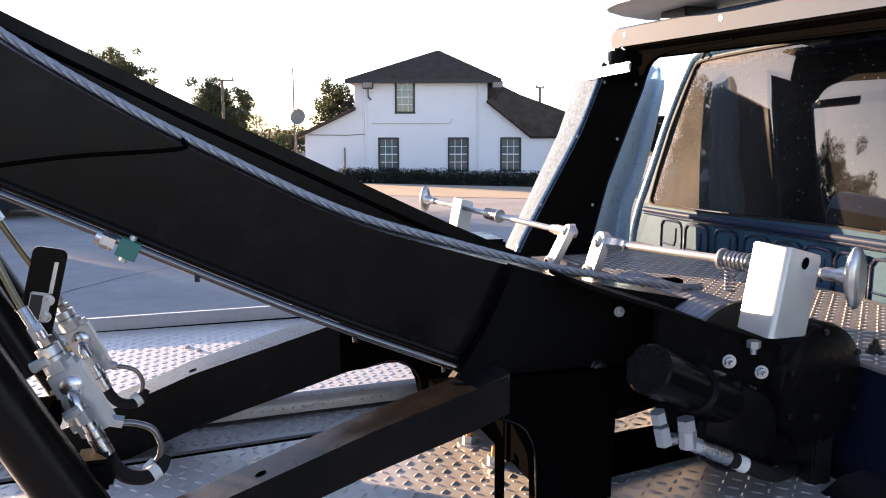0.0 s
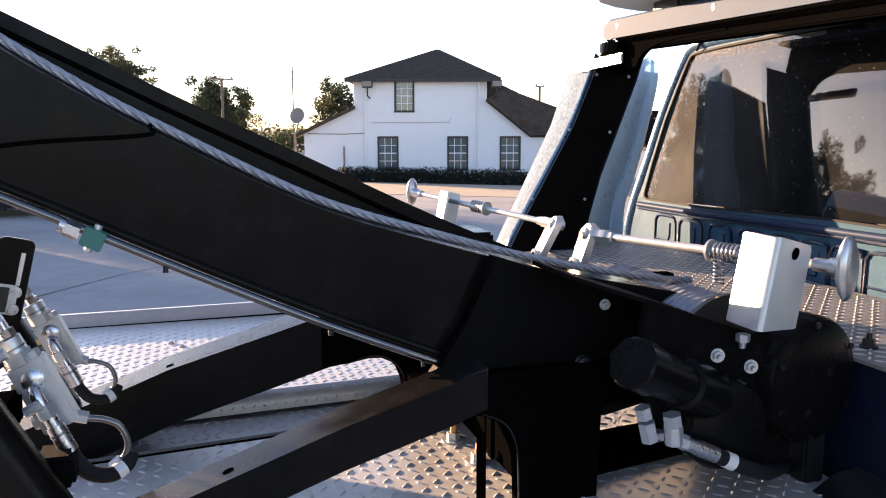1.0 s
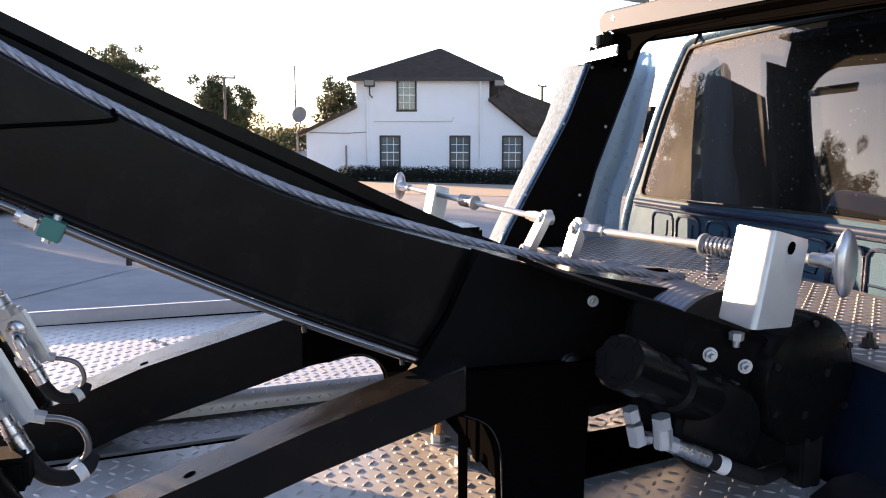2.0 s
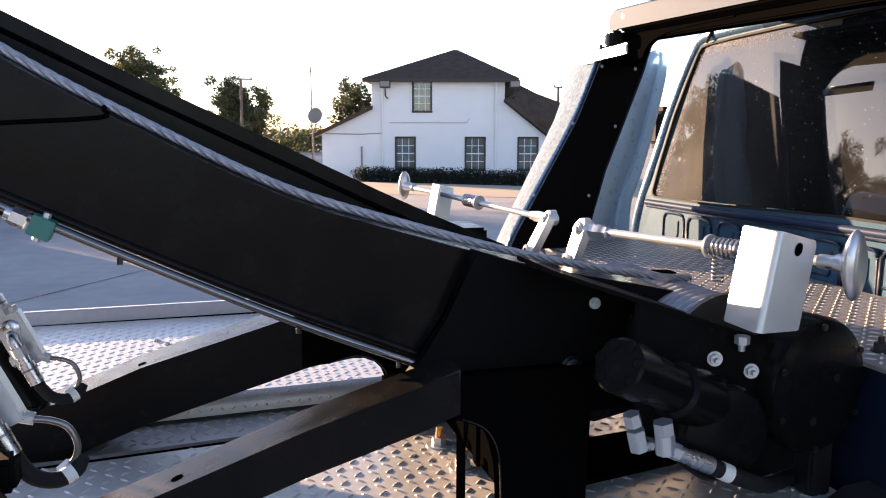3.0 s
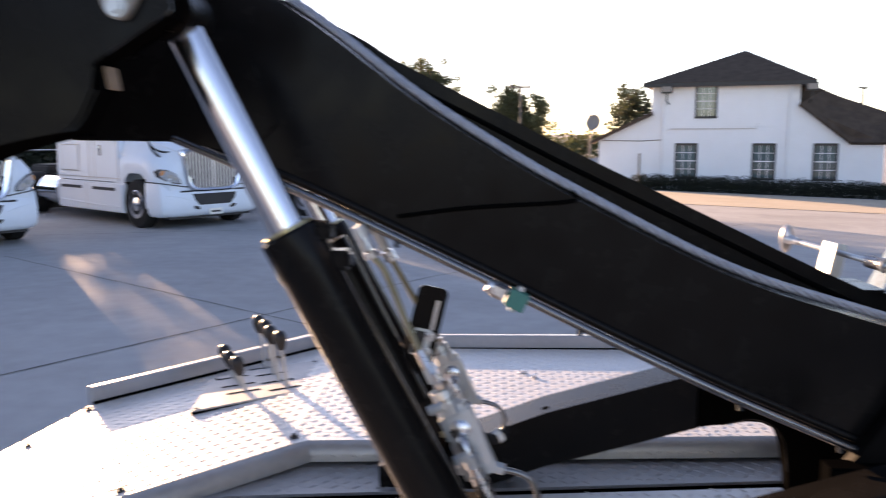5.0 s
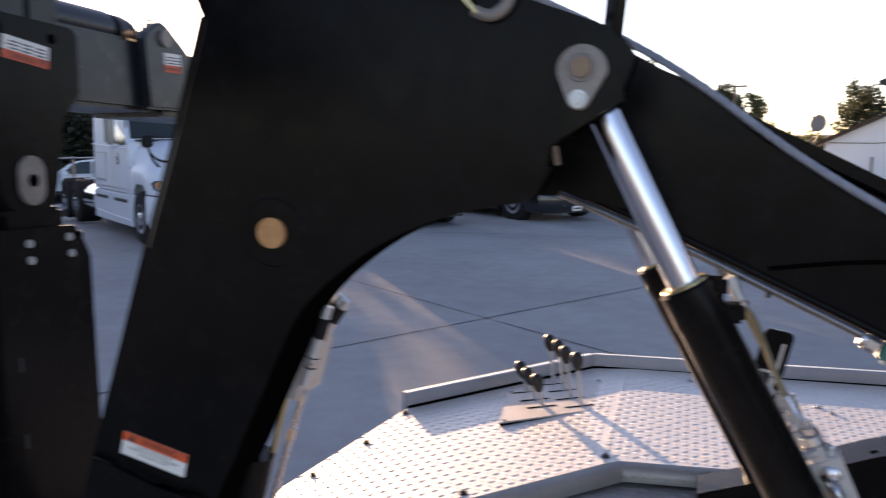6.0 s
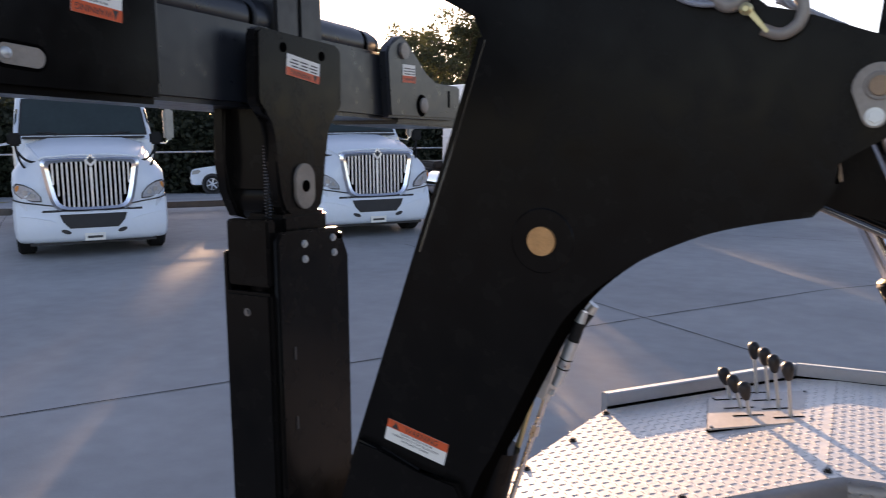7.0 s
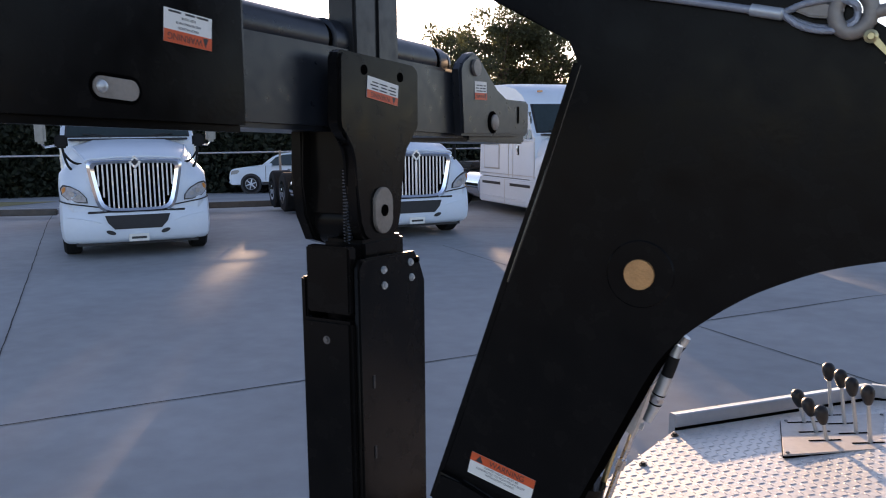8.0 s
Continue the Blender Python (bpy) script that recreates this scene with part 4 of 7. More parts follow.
part("rear_flange", prism([(u - 0.012, v) for u, v in LEG] + [(u - 0.002, v) for u, v in reversed(LEG)], 1.064, 1.11, "y", 0.001), BLACK, goose)
part("knee_plate", prism([(-1.035, 1.51), (-1.00, 1.50), (-0.93, 1.472), (-0.86, 1.468), (-0.83, 1.40), (-0.86, 1.25), (-1.12, 1.25)], 1.045, 1.062, "y", 0.004), BLACK, goose)


def decal(parent, m, w, h, heading, lines, flip=False):
    """A warning label: heading bar over white field with printed lines, in the plane of m (x along, y up)."""
    th = 0.0006
    base = part("warning_label", box(-w / 2, w / 2, -h / 2, h / 2, 0, th, 0, m), WHITE_PRINT, parent, "white and orange warning label", smooth=False)
    part("heading", box(-w / 2, w / 2, h * 0.12, h / 2, th, th * 2, 0, m), ORANGE, base, smooth=False)
    words(heading, min(h * 0.34, w * 0.15), m @ Matrix.Translation((w * .07, h * 0.30, th * 2.1)), DARK_PRINT, base, "heading_words")
    tri = [(-w * .42, h * .16), (-w * .30, h * .16), (-w * .36, h * .46)]
    part("triangle", prism(tri, th * 2, th * 2.4, "z", 0, m), DARK_PRINT, base, smooth=False)
    for i, t in enumerate(lines):
        yy = h * (0.02 - 0.15 * i)
        if t:
            words(t, min(h * 0.135, w * 0.055), m @ Matrix.Translation((0, yy, th * 1.1)), DARK_PRINT, base, "small_words")
        else:
            for k in range(3):
                part("print_bar", box(-w * .42 + k * w * .29, -w * .42 + k * w * .29 + w * (.20 + .05 * ((i + k) % 2)), yy - h * .03, yy + h * .03, th, th * 1.5, 0, m), DARK_PRINT, base, smooth=False)
    return base


def plate_frame(p, right, up):
    r, u = Vector(right).normalized(), Vector(up)
    n = r.cross(u).normalized()
    u = n.cross(r)
    return Matrix.Translation(p) @ Matrix((r, u, n)).transposed().to_4x4()


decal(goose, plate_frame((-0.935, 1.0592, 1.519), (0.105, 0, -0.026), (0, 0, 1)), 0.108, 0.036, "WARNING", ["TOWED VEHICLE MUST BE", "CONNECTED TO TOW TRUCK BODY", "WITH SAFETY CHAINS"])

# hook on the gooseneck
HY = 1.050
hook = part("tow_hook", tube(smooth_path([(-0.477, HY, 2.160), (-0.454, HY, 2.163), (-0.429, HY, 2.156), (-0.414, HY, 2.138), (-0.416, HY, 2.117), (-0.429, HY, 2.106), (-0.442, HY, 2.105), (-0.456, HY, 2.111)], 8), 0.0074, 14), GREY_PIN, truck, "grey forged hook with spliced rope eye")
part("shank_ring", tube([(-0.494 + 0.0185 * math.cos(a), HY, 2.163 + 0.0225 * math.sin(a)) for a in [2 * math.pi * i / 28 for i in range(29)]], 0.0088, 12), GREY_PIN, hook)
part("ferrule", turned((-0.604, 1.05, 2.174), (-0.566, 1.047, 2.165), [(0, .0045), (.001, .0072), (.037, .0072), (.039, .0050)], 20), ZINC, hook)
part("rope_tail", tube(smooth_path([(-0.86, 1.07, 2.228), (-0.78, 1.055, 2.211), (-0.697, 1.05, 2.194), (-0.602, 1.05, 2.1735)], 24), 0.0052, 18, twist=(6, .22, 14)), CABLE, hook)
for u_, w_ in ((0.0, 0.004), (0.004, -0.003)):
    part("eye_splice", tube(smooth_path([(-0.568, HY + w_, 2.166), (-0.550, HY + w_, 2.156 - u_), (-0.530, HY + w_, 2.149 - u_), (-0.508, HY + w_, 2.148 - u_), (-0.493, HY + w_, 2.154 - u_), (-0.489, HY + w_ * .5, 2.163), (-0.494, HY - .006, 2.172), (-0.515, HY - w_, 2.178), (-0.545, HY - w_, 2.175), (-0.566, HY, 2.168)], 12), 0.0042, 14, twist=(6, .25, 16)), CABLE, hook)
part("thimble", bevel(prism([(-0.556, 2.169), (-0.538, 2.160), (-0.515, 2.157), (-0.503, 2.162), (-0.503, 2.170), (-0.52, 2.174), (-0.54, 2.173)], HY - .005, HY + .005, "y"), 0.002), GREY_PIN, hook)
part("latch", bevel(prism([(-0.478, 2.134), (-0.470, 2.137), (-0.448, 2.108), (-0.451, 2.105)], HY - .012, HY - .009, "y"), 0.0008), YELLOW_ZINC, hook)
part("latch_bolt", turned((-0.474, HY - .009, 2.134), (-0.474, HY - .02, 2.134), [(0, .0075), (.004, .0075), (.005, .0045), (.007, .0035)], 18), YELLOW_ZINC, hook)
part("guide_post", bevel(add_rod(bmesh.new(), (-0.323, 1.30, 2.09), (-0.300, 1.30, 2.32), 0.016, 0.016, 4), 0.002), BLACK, truck)

# lift cylinders
def cylinder(name, y, gland, foot, pin, rb, rr, m=None):
    g, f, p = Vector((gland[0], y, gland[1])), Vector((foot[0], y, foot[1])), Vector((pin[0], y, pin[1]))
    d = (f - g).normalized()
    cy = part(name, turned(g, f, [(0, rr + .004), (0, rb * .9), (.004, rb), (.05, rb), (.054, rb * .97), ((f - g).length, rb * .97)], 32), BLACK, truck, "black hydraulic lift cylinder with bright rod")
    part("piston_rod", rod(g - d * -.02, p, rr, seg=28), ROD_CHROME, cy, "polished chrome piston rod")
    # ring in yellow zinc, its colour stands for warm sun on the gland
    part("gland_face", turned(g - d * .004, g + d * .004, [(0, rr + .003), (0, rb * .82), (.002, rb * .88), (.008, rb * .88)], 32), YELLOW_ZINC, cy)
    part("rod_eye", rod(p + Vector((0, -.035, 0)), p + Vector((0, .035, 0)), rr * 1.5, seg=24), BLACK, cy)
    part("foot_eye", rod(f + Vector((0, -.04, 0)), f + Vector((0, .04, 0)), rb * 1.05, seg=24), BLACK, cy)
    return cy


cyl_n = cylinder("lift_cylinder", 1.200, (-0.213, 1.772), (0.045, 1.285), (-0.335, 2.02), 0.036, 0.0215)
cyl_f = cylinder("lift_cylinder", 1.75, (-0.275, 1.713), (-0.045, 1.285), (-0.40, 1.96), 0.036, 0.0215)


# lock valves on the cylinders
def lock_valve(parent, o, m, s):
    """A zinc valve block with cartridge, elbow, fittings and hoses; m turns its own axes, z along the cylinder upwards."""
    M = Matrix.Translation(o) @ m
    P = lambda *q: M @ Vector(q)
    W = lambda *q: Vector(o) + Vector(q) * s
    v = part("valve_block", box(-.026, .030, -.016, .018, -.062, .055, .002, M), ZINC, parent, "zinc-plated hydraulic lock valve block")
    part("cartridge", add_rod(add_rod(bmesh.new(), P(-.004, 0, .055), P(-.004, 0, .074), .018, seg=6), P(-.004, 0, .074), P(-.004, 0, .098), .0155, seg=16), ZINC, v)
    part("lock_nut", add_rod(bmesh.new(), P(0, 0, .100), P(0, 0, .112), .010, seg=6), STEEL, v)
    part("adjuster", rod(P(0, 0, .112), P(0, 0, .126), .005), STEEL, v)
    part("elbow", tube(smooth_path([P(0, -.016, .014), P(0, -.028, .013), P(0, -.034, .006), P(0, -.036, -.004), P(0, -.036, -.014)], 4), .0078, 14), STEEL, v)
    part("elbow_nut", add_rod(add_rod(bmesh.new(), P(0, -.016, .014), P(0, -.022, .014), .0130, seg=6), P(0, -.036, -.012), P(0, -.036, -.032), .0115, seg=6), ZINC, v)
    part("hose_ferrule", add_rod(add_rod(bmesh.new(), P(0, -.036, -.032), P(0, -.036, -.048), .0085), P(0, -.036, -.048), P(0, -.036, -.095), .0108, seg=18), STEEL, v)
    part("plug", add_rod(bmesh.new(), P(-.019, 0, .02), P(-.034, 0, .02), .009, seg=6), YELLOW_ZINC, v)
    part("plug", add_rod(bmesh.new(), P(-.019, 0, -.04), P(-.034, 0, -.04), .009, seg=6), ZINC, v)
    part("side_nut", add_rod(bmesh.new(), W(.026, 0, -.032), W(.050, 0, -.039), .0085 * s, seg=6), ZINC, v)
    part("bent_pipe", tube(smooth_path([W(.048, 0, -.039), W(.068, 0, -.043), W(.086, 0, -.053), W(.095, 0, -.074), W(.092, 0, -.092), W(.084, 0, -.102)], 6), .0042 * s, 12), DARK_STEEL, v)
    part("pipe_nut", add_rod(bmesh.new(), W(.086, 0, -.098), W(.074, 0, -.108), .0070 * s, seg=6), ZINC, v)
    part("front_port", turned(P(.002, -.016, .026), P(.002, -.022, .026), [(0, .014), (.003, .014), (.006, .010)], 20), STEEL, v)
    part("hose", tube(smooth_path([P(0, -.036, -.095), W(.038, -.026, -.086), W(.052, -.022, -.104), W(.074, -.014, -.112), W(.092, -.004, -.106), W(.098, .006, -.094)], 6), .0098 * s, 14), RUBBER, v)
    part("hose_sleeve", rod(W(.080, -.011, -.1115), W(.090, -.005, -.107), .0106 * s, seg=16), WHITE_PRINT, v)
    part("ferrule_ring", add_rod(bmesh.new(), P(0, -.036, -.060), P(0, -.036, -.064), .0116, seg=18), DARK_STEEL, v)
    part("cap_ring", add_rod(bmesh.new(), P(-.004, 0, .080), P(-.004, 0, .083), .0162, seg=16), DARK_STEEL, v)
    part("top_nut", add_rod(bmesh.new(), P(.018, 0, .055), P(.018, 0, .066), .0085, seg=6), ZINC, v)
    for k in (-.030, .004, .030):
        part("face_plug", add_rod(bmesh.new(), P(.019, -.006, k), P(.024, -.006, k), .006, seg=6), ZINC, v)
    return v


tilt = pose(0, 0, 0, 0, -24, 0)
lock_valve(cyl_n, (-0.006, 1.30, 1.480), tilt @ Matrix.Scale(0.80, 4), 1.0)
lock_valve(cyl_f, (-0.030, 1.585, 1.472), tilt @ Matrix.Scale(0.72, 4), 0.85)
part("valve_port", box(-0.066, -0.026, 1.20, 1.29, 1.45, 1.49, 0.006), HOLE_SHADE, cyl_n)
part("valve_port", box(-0.012, 0.034, 1.23, 1.285, 1.378, 1.418, 0.006), BLACK_DULL, cyl_n)
# tube between the two cylinders, with a thin line along it
side_tube = part("transfer_tube", turned((-0.224, 1.50, 1.720), (-0.097, 1.50, 1.462), [(0, .014), (.001, .0285), (.030, .0300), (.034, .0290), (.287, .0290)], 24), BLACK, cyl_n)
part("drain_line", tube([(-0.219, 1.462, 1.689), (-0.168, 1.462, 1.593), (-0.108, 1.462, 1.471)], .0028, 8), DARK_STEEL, side_tube)
for q in ((-0.047, 1.262, 1.536), (-0.014, 1.262, 1.470)):
    part("port_nut", add_rod(bmesh.new(), (q[0] - .006, q[1], q[2] - .003), (q[0] + .012, q[1], q[2] + .006), .0068, seg=6), ZINC, cyl_n)
# slotted bracket beside the far cylinder
bk = Matrix.Translation((-0.078, 1.52, 1.580)) @ pose(0, 0, 0, 0, 14, 12) @ Matrix.Scale(0.80, 4)
BR = [(sx * .018 + .012 * math.cos(a), sz * .073 + .012 * math.sin(a)) for sx, sz, a0 in ((1, 1, 0), (-1, 1, 90), (-1, -1, 180), (1, -1, 270)) for a in [radians(a0 + k) for k in (0, 30, 60, 90)]]
br = part("slotted_bracket", prism(BR, -.004, .004, "y", 0.0008, bk), BLACK, truck, "black slotted sensor bracket")
# bright patch in place of the light that shows through the slot
part("slot", box(.010, .017, -.0055, -.0042, 0.0, .06, 0, bk), ALU_SMOOTH, br)
part("clip", box(-.020, .016, -.010, -.0045, -.055, .0, .002, bk), ZINC, br)
part("clip_window", box(-.0185, .002, -.0112, -.0101, -.051, -.005, 0, bk), BLACK_SATIN, br)
for q in (-.012, -.044):
    part("clip_screw", hexbolt(bk @ Vector((.012, -.0101, q)), bk.to_3x3() @ Vector((0, -1, 0)), .0065, .005, .0085), STEEL, br)
# hard lines with zinc fittings along the cylinders
NEAR_LINE = [(-0.152, 1.335, 1.764), (-0.137, 1.337, 1.729), (-0.119, 1.340, 1.705), (-0.105, 1.340, 1.674), (-0.092, 1.338, 1.641), (-0.072, 1.330, 1.597), (-0.044, 1.315, 1.548)]
FAR_LINE = [(-0.165, 1.500, 1.765), (-0.135, 1.510, 1.705), (-0.100, 1.515, 1.640), (-0.078, 1.530, 1.595), (-0.062, 1.560, 1.550)]
for line, cyl_ in ((NEAR_LINE, cyl_n), (FAR_LINE, cyl_f)):
    ln_ = part("hard_line", tube(smooth_path(line, 8), .0046, 10), KHAKI, cyl_, "khaki zinc hydraulic line")
    a_, b_, c_, d_ = (Vector(line[k]) for k in (0, 1, -2, -1))
    part("line_nut", add_rod(add_rod(bmesh.new(), a_, a_.lerp(b_, .45), .0100, seg=6), a_.lerp(b_, .45), a_.lerp(b_, .95), .0082, seg=14), ZINC, ln_)
    part("lock_ring", add_rod(bmesh.new(), b_, b_ + (b_ - a_) * .25, .0098, seg=6), STEEL, ln_)
    part("line_sleeve", add_rod(bmesh.new(), c_.lerp(d_, .05), c_.lerp(d_, .5), .0074, seg=14), STEEL, ln_)
    part("end_nut", add_rod(bmesh.new(), c_.lerp(d_, .5), c_.lerp(d_, .85), .0098, seg=6), ZINC, ln_)
part("cylinder_ear", box(-0.186, -0.160, 1.188, 1.222, 1.760, 1.784, 0.005), BLACK, cyl_n)
part("cylinder_ear", box(-0.166, -0.138, 1.188, 1.222, 1.727, 1.751, 0.005), BLACK, cyl_n)

# support arms from the turret down to the deck
def arm(y0, y1, pts, depth, name="support_arm"):
    low = [(u, v - depth) for u, v in reversed(pts)]
    a = part(name, prism(pts + low, y0, y1, "y", 0.003), BLACK, truck, "black rectangular boom support arm")
    return a


a1 = arm(1.14, 1.206, [(-0.10, 1.315), (0.115, 1.372), (0.345, 1.453), (0.484, 1.495), (0.525, 1.509)], 0.054)
a2 = arm(1.700, 1.795, [(-0.18, 1.27), (0.029, 1.342), (0.128, 1.380), (0.312, 1.432), (0.47, 1.478), (0.62, 1.52)], 0.102)
for q, pa in (((0.209, 1.165, 1.4050), a1), ((0.129, 1.726, 1.3804), a2)):
    part("slot", prism([(.0070 * math.cos(k), .0058 * math.sin(k)) for k in [2 * math.pi * i / 20 for i in range(20)]], -.0004, .0008, "z", 0, Matrix.Translation(q) @ pose(0, 0, 0, 0, -19.4 if pa is a1 else -17, 0)), HOLE_SHADE, pa)

# turret base with arched gusset plates
NEAR_ARCH = [(0.47, 1.45), (0.47, 1.41), (0.577, 1.388), (0.600, 1.378), (0.614, 1.367), (0.623, 1.352), (0.629, 1.335), (0.633, 1.305), (0.635, FLOOR), (0.765, FLOOR), (0.765, 1.385), (1.14, 1.385), (1.14, 1.45), (0.70, 1.45)]
FAR_ARCH = [(0.40, 1.46), (0.40, 1.36), (0.445, 1.366), (0.485, 1.376), (0.510, 1.375), (0.530, 1.366), (0.546, 1.349), (0.556, 1.325), (0.562, 1.28), (0.565, FLOOR), (0.905, FLOOR), (0.905, 1.385), (1.14, 1.385), (1.14, 1.50), (0.70, 1.515)]
# gussets and foot flange carry the turret's shade as flat black
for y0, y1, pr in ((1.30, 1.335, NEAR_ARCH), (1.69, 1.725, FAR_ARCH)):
    g = part("gusset_plate", prism(pr, y0, y1, "y", 0.003), HOLE_SHADE, truck)
    # satin bead added for the thin light line along the arch
    part("plate_edge", tube(smooth_path([(u - .001, y0 + .001, v) for u, v in pr[2:9]], 4), 0.0015, 6), BLACK_SATIN, g)
part("turret_cheek", prism([(0.50, 1.44), (0.56, 1.52), (0.60, 1.618), (0.74, 1.572), (0.86, 1.54), (0.86, 1.392), (0.62, 1.392)], 1.322, 1.349, "y", 0.003), BLACK_DULL, truck)
part("foot_flange", box(0.577, 0.580, 1.298, 1.335, FLOOR, 1.386, 0.001), HOLE_SHADE, truck)
# added black sheet, stands for the shade on the floor
part("base_plate", prism([(0.66, 1.33), (0.80, 1.365), (1.10, 1.42), (1.10, 1.56), (0.66, 1.50)], FLOOR + .003, FLOOR + .010, "z", 0.002), HOLE_SHADE, truck)
# turret back and post, below, have their shade in the colour too
part("turret_back", box(0.655, 0.70, 1.48, 1.50, FLOOR, 1.45, 0.002), HOLE_SHADE, truck)
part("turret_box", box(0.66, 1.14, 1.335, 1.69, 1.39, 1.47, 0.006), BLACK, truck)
part("turret_post", box(0.66, 0.735, 1.335, 1.69, FLOOR, 1.395, 0.006), HOLE_SHADE, truck)
part("cross_plate", box(1.10, 1.14, 1.24, 1.80, FLOOR, 1.40, 0.004), BLACK_SATIN, truck)
part("pivot_pin", turned((0.745, 1.324, 1.444), (0.745, 1.308, 1.444), [(0, .017), (.008, .017), (.010, .0145), (.014, .0135), (.016, .010)], 28), BLACK_SATIN, truck)

# ---- winch ----
winch = part("winch_side_plate", prism([(0.79, 1.560), (0.816, 1.553), (1.03, 1.480), (1.05, 1.30), (0.99, 1.29), (0.80, 1.385), (0.775, 1.47)], 1.215, 1.232, "y", 0.002), BLACK, truck, "glossy black winch side plate")
part("plate_lip", prism([(0.668, 1.606), (0.721, 1.587), (0.816, 1.555), (0.915, 1.519), (0.987, 1.493), (1.03, 1.478), (1.03, 1.470), (0.985, 1.486), (0.816, 1.548), (0.668, 1.599)], 1.211, 1.345, "y", 0.002), BLACK_DULL, winch)
drum = part("rope_drum", rod((0.955, 1.26, 1.455), (0.955, 1.62, 1.455), 0.05, seg=32), BLACK_SATIN, winch)
wraps = []
for i in range(19 * 36 + 1):
    a = 2 * math.pi * i / 36
    wraps.append((0.955 + 0.082 * math.cos(a), 1.275 + 0.0172 * i / 36, 1.455 + 0.082 * math.sin(a)))
part("wound_rope", tube(wraps, 0.0088, 18, twist=(6, .2, 9)), CABLE, drum, "wound steel rope")
part("drum_flange", rod((0.955, 1.247, 1.455), (0.955, 1.257, 1.455), 0.10, seg=36), BLACK_SATIN, drum)
# motor pointing out and to the rear
m0, m1 = Vector((0.885, 1.205, 1.418)), Vector((0.712, 1.120, 1.506))
part("winch_motor", turned(m1, m0, [(0, .020), (.0, .031), (.003, .0345), (.045, .0350), (.048, .0315), (.13, .0315), (.134, .038), (.21, .042)], 32), BLACK, winch)
dm = (m0 - m1).normalized()
sd = dm.cross(Vector((0, 0, 1))).normalized()
up_ = sd.cross(dm)
for k in range(7):
    a = 2 * math.pi * k / 7 + .3
    q = m1 + (sd * math.cos(a) + up_ * math.sin(a)) * .026
    part("bolt_recess", turned(q, q - dm, [(0, .0075), (.0014, .0075), (.0014, .0060), (.0004, .0055)], 16), BLACK, winch)
part("gearbox", turned((0.905, 1.218, 1.378), (0.905, 1.160, 1.378), [(0, .068), (.035, .068), (.045, .062), (.052, .035), (.055, .01)], 36), BLACK, winch)
part("gearbox_plug", turned((0.878, 1.180, 1.424), (0.872, 1.168, 1.426), [(0, .014), (.006, .014), (.007, .011), (.003, .010), (.003, .001)], 20), BLACK_SATIN, winch)
hx = Vector((1.080, 1.200, 1.420))
ha = Vector((0.22, -0.975, 0.0)).normalized()
hu = Vector((ha.y, -ha.x, 0))
part("end_housing", turned(hx - ha * .105, hx, [(0, .100), (.088, .100), (.097, .096), (.101, .083), (.103, .079), (.105, .02)], 44), BLACK, winch, "large round black gear housing")
for a in (0.4, 1.5, 2.6, 3.7, 4.8, 5.9):
    part("housing_bolt", hexbolt(hx + hu * (.089 * math.cos(a)) + Vector((0, 0, .089 * math.sin(a))) - ha * .004, ha, .0055, .004), BLACK_SATIN, winch)
for q in ((-.025, .012), (.02, -.045)):
    part("housing_plug", hexbolt(hx + hu * q[0] + Vector((0, 0, q[1])) - ha * .002, ha, .007, .003), BLACK_SATIN, winch)
for q in ((0.908, 1.214, 1.473), (0.967, 1.214, 1.451)):
    part("plate_bolt", hexbolt(q, (-.35, -1, 0.05), .0080, .007, .0105, .009), ZINC, winch)
part("plate_bolt", hexbolt((0.780, 1.322, 1.535), (-.2, -1, 0), .0062, .006, .0085, .004), ZINC, winch)
part("stud_nut", hexbolt((0.940, 1.200, 1.506), (0, 0, -1), .0105, .011, 0, .010), ZINC, winch)
# hydraulic fittings under the motor
FY = 1.165
ft = part("motor_fitting", bevel(add_rod(bmesh.new(), (.764, FY, 1.404), (.771, FY, 1.376), .0125, seg=6), .001), ZINC, winch, "zinc hydraulic elbow fittings")
part("fitting_nut", add_rod(bmesh.new(), (.757, FY, 1.426), (.762, FY, 1.410), .0115, seg=6), ZINC, ft)
part("fitting_tee", add_rod(bmesh.new(), (.768, FY, 1.386), (.788, FY, 1.382), .0095, seg=6), STEEL, ft)
part("elbow_nut", add_rod(bmesh.new(), (.797, FY - .01, 1.415), (.800, FY - .01, 1.399), .0135, seg=6), ZINC, ft)
part("elbow_body", bevel(add_rod(add_rod(bmesh.new(), (.800, FY - .01, 1.399), (.803, FY - .01, 1.372), .0135, seg=8), (.803, FY - .01, 1.380), (.822, FY - .012, 1.371), .0115, seg=6), .001), ZINC, ft)
part("hose_ferrule", add_rod(add_rod(bmesh.new(), (.820, FY - .012, 1.372), (.840, FY - .014, 1.363), .0105, seg=18), (.838, FY - .014, 1.364), (.866, FY - .016, 1.351), .0118, seg=18), STEEL, ft)
part("hose", tube(smooth_path([(.864, FY - .016, 1.352), (.90, FY - .018, 1.334), (.95, FY - .01, 1.312), (1.02, FY + .05, 1.28), (1.10, FY + .12, 1.25)], 6), .0112, 14), RUBBER, ft)
part("hose_band", rod((.880, FY - .017, 1.344), (.894, FY - .018, 1.337), .0122), WHITE_PRINT, ft)


